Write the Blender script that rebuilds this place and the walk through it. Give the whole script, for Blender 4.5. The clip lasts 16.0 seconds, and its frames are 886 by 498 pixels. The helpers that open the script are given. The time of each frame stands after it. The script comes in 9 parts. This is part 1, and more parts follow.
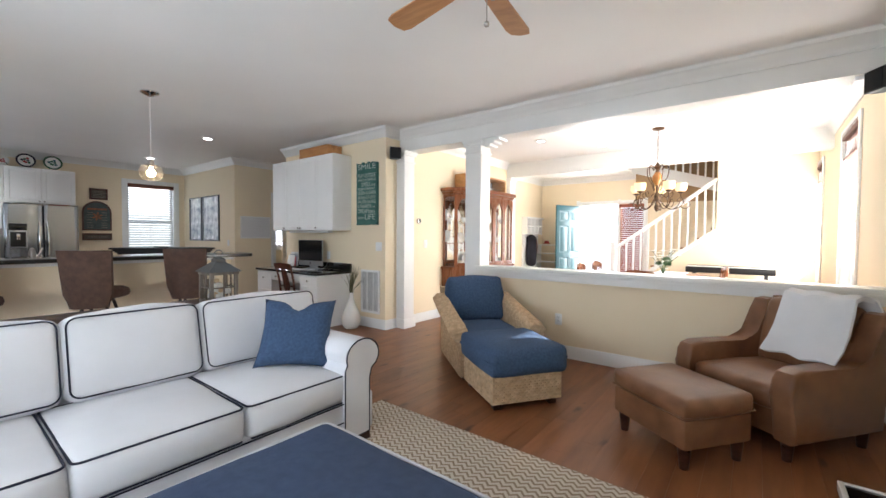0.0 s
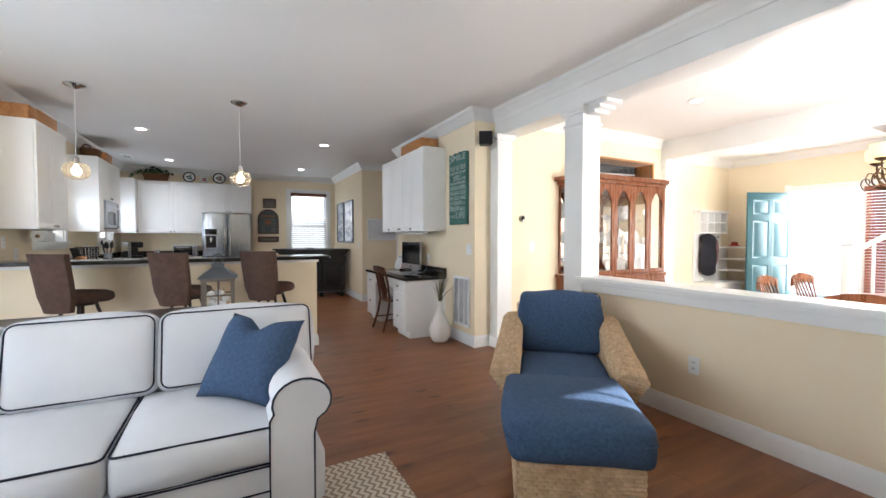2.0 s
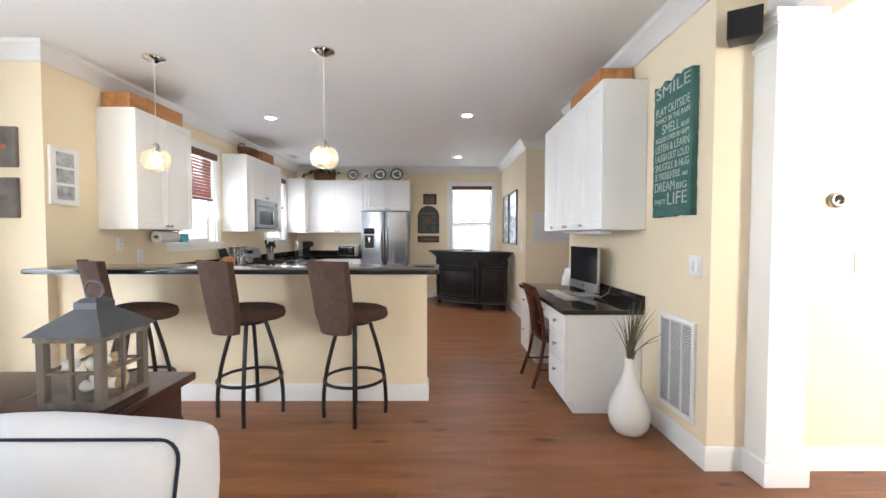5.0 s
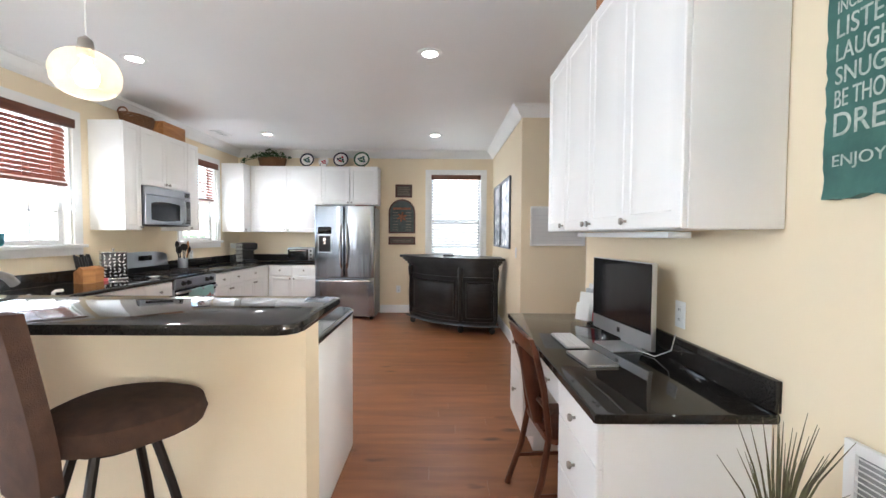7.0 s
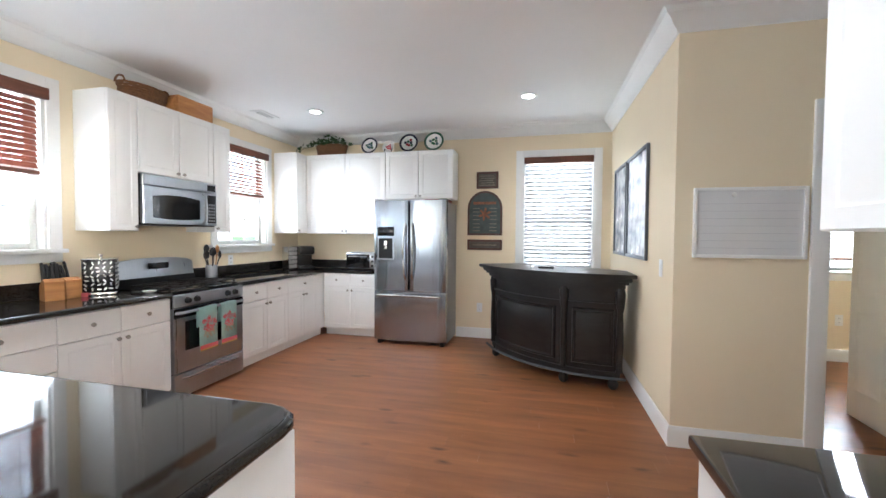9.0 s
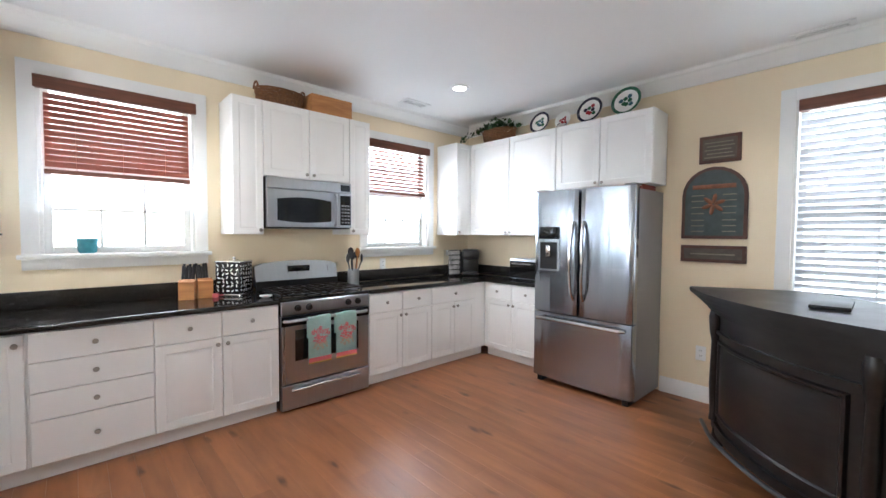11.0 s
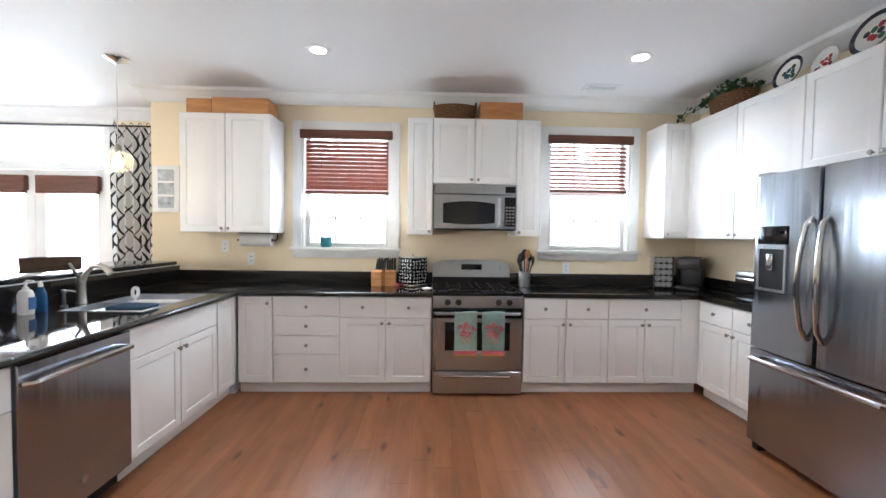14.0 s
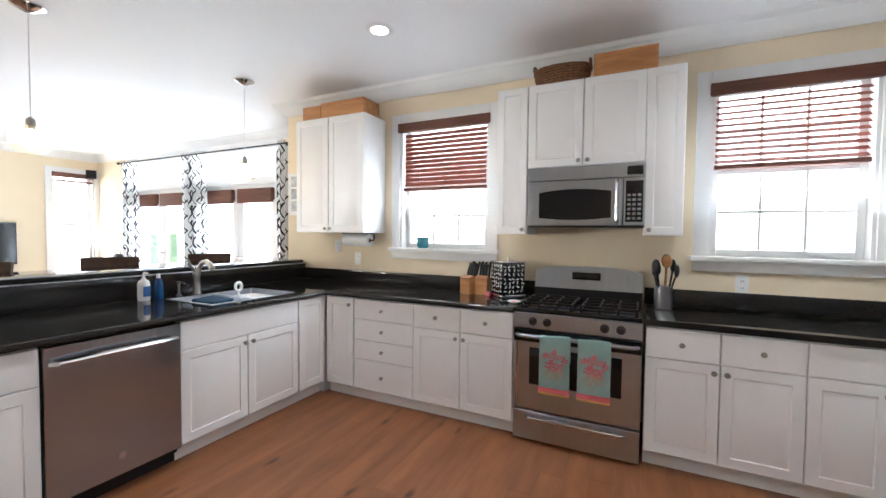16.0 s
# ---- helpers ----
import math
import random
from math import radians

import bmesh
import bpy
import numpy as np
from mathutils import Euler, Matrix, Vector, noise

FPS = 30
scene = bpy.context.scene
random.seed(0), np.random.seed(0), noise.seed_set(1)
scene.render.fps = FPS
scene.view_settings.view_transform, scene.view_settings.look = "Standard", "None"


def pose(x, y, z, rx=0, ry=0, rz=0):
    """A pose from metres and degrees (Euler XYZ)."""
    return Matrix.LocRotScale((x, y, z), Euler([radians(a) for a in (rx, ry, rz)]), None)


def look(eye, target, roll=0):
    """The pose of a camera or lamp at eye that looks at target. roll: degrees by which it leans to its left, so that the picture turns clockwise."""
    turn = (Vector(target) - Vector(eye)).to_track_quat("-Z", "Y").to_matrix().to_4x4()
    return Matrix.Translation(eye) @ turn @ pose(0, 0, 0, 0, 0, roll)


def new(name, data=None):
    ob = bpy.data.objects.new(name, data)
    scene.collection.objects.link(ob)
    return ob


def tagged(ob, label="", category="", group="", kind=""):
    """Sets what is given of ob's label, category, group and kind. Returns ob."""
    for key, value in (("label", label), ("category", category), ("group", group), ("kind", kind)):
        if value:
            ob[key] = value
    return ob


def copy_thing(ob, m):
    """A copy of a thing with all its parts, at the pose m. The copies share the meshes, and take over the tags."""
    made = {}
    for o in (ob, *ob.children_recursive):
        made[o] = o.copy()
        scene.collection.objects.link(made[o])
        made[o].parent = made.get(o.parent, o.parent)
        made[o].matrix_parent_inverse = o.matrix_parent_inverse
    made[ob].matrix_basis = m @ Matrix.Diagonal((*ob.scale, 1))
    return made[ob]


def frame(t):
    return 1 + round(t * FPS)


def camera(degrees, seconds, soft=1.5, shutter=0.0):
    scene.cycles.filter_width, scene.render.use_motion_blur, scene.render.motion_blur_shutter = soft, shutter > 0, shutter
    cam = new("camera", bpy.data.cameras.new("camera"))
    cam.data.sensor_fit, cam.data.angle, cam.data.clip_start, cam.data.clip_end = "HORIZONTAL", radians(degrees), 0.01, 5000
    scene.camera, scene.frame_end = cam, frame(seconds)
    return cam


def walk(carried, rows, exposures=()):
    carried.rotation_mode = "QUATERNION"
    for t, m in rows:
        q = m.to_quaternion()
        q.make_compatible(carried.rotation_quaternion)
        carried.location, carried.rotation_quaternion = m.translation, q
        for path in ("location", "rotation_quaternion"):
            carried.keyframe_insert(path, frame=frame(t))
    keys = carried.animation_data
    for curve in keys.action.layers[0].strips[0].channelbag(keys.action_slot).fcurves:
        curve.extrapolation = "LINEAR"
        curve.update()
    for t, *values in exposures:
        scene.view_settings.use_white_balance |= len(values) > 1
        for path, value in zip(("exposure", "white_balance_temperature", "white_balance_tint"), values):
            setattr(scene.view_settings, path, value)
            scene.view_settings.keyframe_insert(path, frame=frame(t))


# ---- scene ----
cam = camera(95.3, 16.0)
EXPOSURES = [(0, 1.76, 5950, 11), (2.0, 1.92, 5900, 11), (3.2, 2.12, 5850, 11), (5.5, 2.55, 6050, 12), (7.0, 2.72, 6000, 11), (9.0, 2.86, 5850, 10), (12.0, 2.8, 5750, 10), (16, 2.58, 5850, 11)]
PATH = [
    (0, (-0.543, 2.273, 1.271), (-1.771, 3.85, 1.21), 0.4),
    (0.5, (-0.508, 2.6, 1.27), (-1.879, 4.055, 1.208), -0.0),
    (1, (-0.455, 2.958, 1.265), (-1.978, 4.253, 1.207), 0.0),
    (1.5, (-0.489, 3.298, 1.272), (-2.131, 4.439, 1.216), 0.1),
    (2, (-0.562, 3.635, 1.275), (-2.337, 4.556, 1.216), 0.0),
    (2.5, (-0.73, 3.883, 1.265), (-2.622, 4.528, 1.202), 0.2),
    (3, (-0.974, 4.104, 1.281), (-2.94, 4.465, 1.213), 0.1),
    (5.5, (-2.689, 4.715, 1.312), (-4.688, 4.726, 1.244), 0.1),
    (6, (-3.091, 4.845, 1.323), (-5.089, 4.862, 1.255), 0.3),
    (6.5, (-3.501, 4.957, 1.33), (-5.5, 4.97, 1.261), 0.1),
    (7, (-3.942, 5.007, 1.327), (-5.941, 5.021, 1.256), 0.3),
    (7.5, (-4.359, 5.044, 1.329), (-6.358, 5.048, 1.257), 0.4),
    (8, (-4.81, 5.061, 1.321), (-6.809, 5.027, 1.252), 0.4),
    (8.5, (-5.18, 5.075, 1.314), (-7.168, 4.861, 1.254), 0.4),
    (9, (-5.539, 5.075, 1.332), (-7.482, 4.603, 1.268), 0.4),
    (9.5, (-5.881, 5.129, 1.348), (-7.733, 4.377, 1.283), 0.4),
    (12, (-7.569, 5.391, 1.378), (-8.484, 3.614, 1.3), 0.5),
    (12.5, (-7.752, 5.472, 1.376), (-8.454, 3.601, 1.305), 0.7),
    (13, (-7.854, 5.592, 1.375), (-8.349, 3.656, 1.31), 0.9),
    (13.5, (-7.951, 5.652, 1.372), (-8.216, 3.671, 1.303), 0.8),
    (14, (-8.08, 5.637, 1.36), (-8.145, 3.639, 1.289), 0.8),
    (14.5, (-8.245, 5.499, 1.353), (-8.152, 3.503, 1.284), 0.8),
    (15, (-8.452, 5.296, 1.354), (-8.149, 3.32, 1.281), 0.6),
    (15.5, (-8.648, 5.09, 1.358), (-8.069, 3.177, 1.283), 0.6),
    (16, (-8.842, 4.852, 1.346), (-7.966, 3.055, 1.275), 0.6),
]
walk(cam, [(t, look(eye, target, roll)) for t, eye, target, roll in PATH], EXPOSURES)

# ---- world, sun and exposure ----
world = bpy.data.worlds.new("sky")
scene.world = world
world.use_nodes = True
wn = world.node_tree.nodes
sky = wn.new("ShaderNodeTexSky")
sky.sky_type, sky.sun_disc = "NISHITA", False
SUN_WAY = Vector((-1.36, -1.62, -1.0)).normalized()
sky.sun_elevation = math.asin(-SUN_WAY.z)
sky.sun_rotation = math.atan2(-SUN_WAY.x, -SUN_WAY.y)
world.node_tree.links.new(sky.outputs[0], wn["Background"].inputs[0])
wn["Background"].inputs[1].default_value = 0.15
sun = new("sun", bpy.data.lights.new("sun", "SUN"))
sun.data.energy, sun.data.angle, sun.data.color = 5.0, radians(0.6), (1.0, 0.93, 0.82)
sun.matrix_world = look((6, 12, 6), Vector((6, 12, 6)) + SUN_WAY)


def window_light(centre, way, width, height, watts, colour=(0.86, 0.94, 1.0), rise=-0.3):
    """Daylight that enters through one opening; the lamp fills it on the outside and shines in with the slope given by rise (sky light falls, light from sunlit ground rises)."""
    lamp = bpy.data.lights.new("window_daylight", "AREA")
    lamp.shape, lamp.size, lamp.size_y = "RECTANGLE", width, height
    lamp.energy, lamp.color = watts, colour
    ob = new("window_daylight", lamp)
    ob.matrix_world = look(centre, Vector(centre) + Vector(way) + Vector((0, 0, rise)))
    return ob


DAY = 15.6
window_light((-7.255, 1.40, 1.79), (0, 1, 0), 0.85, 1.10, 0.26 * DAY, rise=0.8)
window_light((-9.665, 1.40, 1.79), (0, 1, 0), 0.85, 1.10, 0.26 * DAY, rise=0.8)
window_light((-11.0, 5.28, 1.55), (1, 0, 0), 0.95, 1.7, 0.12 * DAY)
window_light((-3.56, 0.64, 1.32), (0, 1, 0), 1.75, 2.5, 1.4 * DAY, rise=0.2)
window_light((-1.68, 0.64, 1.32), (0, 1, 0), 1.75, 2.5, 1.4 * DAY, rise=0.2)
window_light((0.45, 1.27, 1.45), (-1, 0, 0), 0.7, 1.9, 0.45 * DAY, (1.0, 0.97, 0.92), rise=0.65)
window_light((-11.0, 8.25, 1.6), (1, 0, 0), 0.7, 1.1, 1.4 * DAY)
window_light((0.45, 8.165, 1.5), (-1, 0, 0), 1.0, 1.9, 4.5 * DAY, (1.0, 0.96, 0.88), rise=0.5)
window_light((0.45, 10.87, 1.5), (-1, 0, 0), 1.0, 1.9, 4.5 * DAY, (1.0, 0.96, 0.88), rise=0.5)
window_light((-3.5, 12.5, 1.15), (0, -1, 0), 1.0, 2.0, 3.2 * DAY, (1.0, 0.97, 0.92))

def can_light(x, y, watts):
    """Light from one recessed ceiling lamp, shining down from its lens."""
    lamp = bpy.data.lights.new("recessed_lamp", "AREA")
    lamp.shape, lamp.size, lamp.energy, lamp.color = "DISK", 0.11, watts, (1.0, 0.96, 0.91)
    lamp.spread = radians(130)
    ob = new("recessed_lamp", lamp)
    ob.location = (x, y, 2.708)


CANS = ((-7.233, 2.56), (-7.10, 4.92), (-9.65, 2.59), (-9.65, 4.93))
for x, y in CANS:
    can_light(x, y, 1.85)

# ---- materials ----
def mat(name, colour, rough=0.5, metal=0.0, second=None, var=0.08, vscale=3.0, bump=0.05, bscale=80.0, stretch=(1, 1, 1), coat=0.0, spread=0.0, clear=0.0, ior=1.45, rvar=0.08):
    m = bpy.data.materials.new(name)
    m.use_nodes = True
    nt = m.node_tree
    b = nt.nodes["Principled BSDF"]
    co = nt.nodes.new("ShaderNodeTexCoord")
    mp = nt.nodes.new("ShaderNodeMapping")
    mp.inputs["Scale"].default_value = stretch
    nt.links.new(co.outputs["Object"], mp.inputs[0])
    big = nt.nodes.new("ShaderNodeTexNoise")
    big.inputs["Scale"].default_value, big.inputs["Detail"].default_value = vscale, 5
    fine = nt.nodes.new("ShaderNodeTexNoise")
    fine.inputs["Scale"].default_value, fine.inputs["Detail"].default_value = bscale, 3
    nt.links.new(mp.outputs[0], big.inputs["Vector"])
    nt.links.new(mp.outputs[0], fine.inputs["Vector"])
    ramp = nt.nodes.new("ShaderNodeValToRGB")
    c2 = second or tuple(max(0.0, c * (1 - 2 * var)) for c in colour)
    c1 = colour if second else tuple(min(1.0, c * (1 + var * 0.5)) for c in colour)
    ramp.color_ramp.elements[0].position, ramp.color_ramp.elements[1].position = 0.3, 0.7
    ramp.color_ramp.elements[0].color, ramp.color_ramp.elements[1].color = (*c2, 1), (*c1, 1)
    nt.links.new(big.outputs[0], ramp.inputs[0])
    last = ramp.outputs[0]
    if spread:
        info = nt.nodes.new("ShaderNodeObjectInfo")
        isl = nt.nodes.new("ShaderNodeNewGeometry")
        add = nt.nodes.new("ShaderNodeMath")
        add.operation = "ADD"
        nt.links.new(info.outputs["Random"], add.inputs[0])
        nt.links.new(isl.outputs["Random Per Island"], add.inputs[1])
        fr = nt.nodes.new("ShaderNodeMath")
        fr.operation = "FRACT"
        nt.links.new(add.outputs[0], fr.inputs[0])
        rng = nt.nodes.new("ShaderNodeMapRange")
        rng.inputs["To Min"].default_value, rng.inputs["To Max"].default_value = 1 - spread, 1 + spread
        nt.links.new(fr.outputs[0], rng.inputs["Value"])
        hsv = nt.nodes.new("ShaderNodeHueSaturation")
        nt.links.new(rng.outputs[0], hsv.inputs["Value"])
        nt.links.new(last, hsv.inputs["Color"])
        last = hsv.outputs[0]
    nt.links.new(last, b.inputs["Base Color"])
    rr = nt.nodes.new("ShaderNodeMapRange")
    rr.inputs["To Min"].default_value, rr.inputs["To Max"].default_value = max(0.02, rough - rvar), min(1.0, rough + rvar)
    nt.links.new(big.outputs[0], rr.inputs["Value"])
    nt.links.new(rr.outputs[0], b.inputs["Roughness"])
    b.inputs["Metallic"].default_value, b.inputs["Coat Weight"].default_value = metal, coat
    b.inputs["Transmission Weight"].default_value, b.inputs["IOR"].default_value = clear, ior
    if bump:
        bn = nt.nodes.new("ShaderNodeBump")
        bn.inputs["Strength"].default_value, bn.inputs["Distance"].default_value = bump, 0.01
        nt.links.new(fine.outputs[0], bn.inputs["Height"])
        nt.links.new(bn.outputs[0], b.inputs["Normal"])
    return m


def glow(name, colour, strength):
    m = bpy.data.materials.new(name)
    m.use_nodes = True
    b = m.node_tree.nodes["Principled BSDF"]
    b.inputs["Base Color"].default_value = (*colour, 1)
    b.inputs["Emission Color"].default_value, b.inputs["Emission Strength"].default_value = (*colour, 1), strength
    return m


def wood_mat(name, dark, light, grain=(1, 1, 1), rough=0.35, spread=0.0, coat=0.0, knots=0.0):
    """Wood with long grain; grain gives the stretch of its lines."""
    m = mat(name, light, rough, second=dark, vscale=2.2, bump=0.06, bscale=30, stretch=grain, spread=spread, coat=coat)
    nt = m.node_tree
    mp = nt.nodes["Mapping"]
    big = nt.nodes["Noise Texture"]
    big.inputs["Distortion"].default_value, big.inputs["Detail"].default_value = 0.6, 8
    return m


def knotted(m, colour, scale=2.2, reach=0.11):
    """Scattered dark knots and streaks in wood, drawn out along the grain."""
    nt = m.node_tree
    base = nt.nodes["Principled BSDF"].inputs["Base Color"]
    mp = nt.nodes.new("ShaderNodeMapping")
    geo = nt.nodes.new("ShaderNodeNewGeometry")
    mp.inputs["Scale"].default_value = (2.6, 0.9, 1)
    nt.links.new(geo.outputs["Position"], nt.nodes["Mapping"].inputs[0])
    nt.nodes["Noise Texture"].inputs["Distortion"].default_value = 0.1
    nt.nodes["Bump"].inputs["Strength"].default_value = 0.02
    gloss = nt.nodes["Principled BSDF"].inputs["Roughness"].links[0].from_node
    gloss.inputs["To Min"].default_value, gloss.inputs["To Max"].default_value = 0.31, 0.38
    nt.links.new(geo.outputs["Position"], mp.inputs[0])
    warp = nt.nodes.new("ShaderNodeTexNoise")
    warp.inputs["Scale"].default_value = 9
    nt.links.new(mp.outputs[0], warp.inputs["Vector"])
    addv = nt.nodes.new("ShaderNodeVectorMath")
    addv.operation = "MULTIPLY_ADD"
    addv.inputs[1].default_value = (0.10, 0.10, 0.10)
    nt.links.new(warp.outputs["Color"], addv.inputs[0])
    nt.links.new(mp.outputs[0], addv.inputs[2])
    cell = nt.nodes.new("ShaderNodeTexVoronoi")
    cell.inputs["Scale"].default_value = scale
    nt.links.new(addv.outputs[0], cell.inputs["Vector"])
    rng = nt.nodes.new("ShaderNodeMapRange")
    rng.inputs["From Min"].default_value, rng.inputs["From Max"].default_value = 0.05, reach
    rng.inputs["To Min"].default_value, rng.inputs["To Max"].default_value = 0.95, 0.0
    nt.links.new(cell.outputs["Distance"], rng.inputs["Value"])
    mix = nt.nodes.new("ShaderNodeMix")
    mix.data_type = "RGBA"
    nt.links.new(rng.outputs[0], mix.inputs[0])
    nt.links.new(base.links[0].from_socket, mix.inputs[6])
    mix.inputs[7].default_value = (*colour, 1)
    nt.links.new(mix.outputs[2], base)
    return m


WALL = mat("yellow_wall_paint", (0.83, 0.715, 0.52), 0.75, var=0.02, vscale=1.2, bump=0.05, bscale=220)
WHITE = mat("white_trim_paint", (0.82, 0.82, 0.80), 0.38, var=0.02, bump=0.015, bscale=120)
CAB = mat("white_cabinet_paint", (0.86, 0.86, 0.845), 0.33, var=0.015, bump=0.01, bscale=90)
CEIL = mat("ceiling_paint", (0.85, 0.845, 0.83), 0.6, var=0.02, vscale=0.8, bump=0.06, bscale=260)
FLOOR = wood_mat("cherry_floor_boards", (0.175, 0.067, 0.026), (0.295, 0.118, 0.048), (5.5, 0.8, 1), 0.34, spread=0.12)
knotted(FLOOR, (0.06, 0.022, 0.010), 2.3, 0.17)
GRANITE = mat("black_granite", (0.010, 0.009, 0.009), 0.05, second=(0.026, 0.023, 0.02), vscale=180, bump=0.0, rvar=0.02)
STEEL = mat("brushed_steel", (0.46, 0.485, 0.525), 0.29, 1.0, var=0.03, vscale=1.5, bump=0.012, bscale=12, stretch=(30, 30, 0.6), rvar=0.04)
STEEL_SIDE = mat("grey_fridge_side", (0.30, 0.30, 0.30), 0.45, 0.6, var=0.05)
DOOR_STEEL = mat("wavy_brushed_steel", (0.41, 0.45, 0.505), 0.19, 1.0, var=0.03, vscale=1.5, bump=0.42, bscale=5.5, stretch=(1.6, 0.2, 0.05), rvar=0.03)
CHROME = mat("chrome", (0.7, 0.7, 0.7), 0.12, 1.0, var=0.03, bump=0)
NICKEL = mat("brushed_nickel", (0.38, 0.36, 0.33), 0.3, 1.0, var=0.05, bump=0)
BLACK = mat("black_plastic", (0.012, 0.012, 0.013), 0.35, var=0.1)
BLACK_GLASS = mat("black_glass", (0.01, 0.01, 0.011), 0.06, var=0.1, bump=0)
IRON = mat("dark_iron", (0.035, 0.028, 0.024), 0.45, 0.6, var=0.15)
BRONZE = mat("bronze_iron", (0.13, 0.075, 0.04), 0.4, 0.7, var=0.3, vscale=30)
SLIP = mat("white_sofa_fabric", (0.68, 0.69, 0.72), 0.9, var=0.03, vscale=4, bump=0.25, bscale=500)
PIPING = mat("navy_piping", (0.012, 0.016, 0.035), 0.85, bump=0.1)
BLUE = mat("blue_denim_fabric", (0.055, 0.10, 0.19), 0.92, second=(0.032, 0.062, 0.125), vscale=60, bump=0.3, bscale=420)
NAVY = mat("blue_ottoman_fabric", (0.050, 0.078, 0.150), 0.9, second=(0.034, 0.056, 0.115), vscale=25, bump=0.3, bscale=400)
LEATHER = mat("brown_leather", (0.225, 0.105, 0.050), 0.36, second=(0.145, 0.064, 0.029), vscale=7, bump=0.18, bscale=170)
BROWN_FAB = mat("brown_stool_fabric", (0.088, 0.048, 0.033), 0.92, second=(0.055, 0.030, 0.021), vscale=22, bump=0.3, bscale=350)
DARK_WOOD = wood_mat("dark_walnut", (0.018, 0.006, 0.004), (0.06, 0.02, 0.011), (2, 12, 12), 0.3)
BAR_WOOD = wood_mat("ebony_bar_wood", (0.006, 0.005, 0.005), (0.018, 0.015, 0.014), (3, 3, 9), 0.35)
CHERRY = wood_mat("cherry_wood", (0.13, 0.038, 0.012), (0.23, 0.076, 0.024), (22, 22, 2.0), 0.28)
PINE = wood_mat("honey_pine", (0.36, 0.15, 0.05), (0.58, 0.28, 0.10), (1.2, 9, 9), 0.5)
BLIND = wood_mat("cherry_blind_slats", (0.20, 0.055, 0.03), (0.32, 0.10, 0.06), (1, 12, 12), 0.5)
VALANCE = wood_mat("walnut_valance", (0.10, 0.036, 0.02), (0.19, 0.07, 0.04), (1, 12, 12), 0.5)
WHITE_SLAT = mat("white_blind_slats", (0.62, 0.62, 0.64), 0.5, var=0.02)
CERAMIC = mat("white_ceramic", (0.80, 0.79, 0.75), 0.25, var=0.03, bump=0.05, bscale=60)
GREY_WOOD = wood_mat("weathered_grey_wood", (0.08, 0.062, 0.048), (0.19, 0.16, 0.13), (10, 10, 1.5), 0.8)
ZINC = mat("zinc_metal", (0.12, 0.13, 0.14), 0.45, 0.8, var=0.2)
PAPER = mat("white_paper", (0.8, 0.8, 0.78), 0.85, var=0.02)
TEAL = mat("teal_door_paint", (0.03, 0.11, 0.13), 0.4, var=0.05)
GREEN_LEAF = mat("green_leaf", (0.035, 0.09, 0.025), 0.5, second=(0.015, 0.045, 0.012), vscale=30)
WICKER = mat("brown_wicker", (0.24, 0.11, 0.045), 0.7, second=(0.10, 0.045, 0.02), vscale=60, bump=0.5, bscale=150)
SEAGRASS = mat("seagrass_weave", (0.62, 0.46, 0.29), 0.8, second=(0.48, 0.33, 0.19), vscale=25, bump=0.3, bscale=200, spread=0.12)
CONCRETE = mat("pale_concrete", (0.45, 0.43, 0.4), 0.9, var=0.1)
GRASS = mat("lawn", (0.06, 0.11, 0.03), 0.95, second=(0.04, 0.08, 0.02), vscale=9, bump=0.5)


def glass_mat(name="clear_glass", tint=(1, 1, 1), gloss=0.08):
    """A thin pane: mostly see-through, with a share of mirror reflection."""
    m = bpy.data.materials.new(name)
    m.use_nodes = True
    nt = m.node_tree
    nt.nodes.remove(nt.nodes["Principled BSDF"])
    tr, gl, mx, fr, rg = (nt.nodes.new(k) for k in ("ShaderNodeBsdfTransparent", "ShaderNodeBsdfGlossy", "ShaderNodeMixShader", "ShaderNodeLayerWeight", "ShaderNodeMapRange"))
    tr.inputs[0].default_value = (*tint, 1)
    gl.inputs["Roughness"].default_value = 0.02
    fr.inputs[0].default_value = 0.25
    rg.inputs["To Min"].default_value, rg.inputs["To Max"].default_value = 0.02, gloss * 3
    nt.links.new(fr.outputs["Facing"], rg.inputs["Value"])
    nt.links.new(rg.outputs[0], mx.inputs[0])
    nt.links.new(tr.outputs[0], mx.inputs[1])
    nt.links.new(gl.outputs[0], mx.inputs[2])
    nt.links.new(mx.outputs[0], nt.nodes["Material Output"].inputs[0])
    return m


GLASS = glass_mat()
AMBER_GLASS = glass_mat("amber_tinted_glass", (1.0, 0.92, 0.80), 0.2)
nt = AMBER_GLASS.node_tree
milk, blend = nt.nodes.new("ShaderNodeBsdfTranslucent"), nt.nodes.new("ShaderNodeMixShader")
milk.inputs[0].default_value, blend.inputs[0].default_value = (0.95, 0.86, 0.72, 1), 0.09
nt.links.new(nt.nodes["Mix Shader"].outputs[0], blend.inputs[1])
nt.links.new(milk.outputs[0], blend.inputs[2])
nt.links.new(blend.outputs[0], nt.nodes["Material Output"].inputs[0])


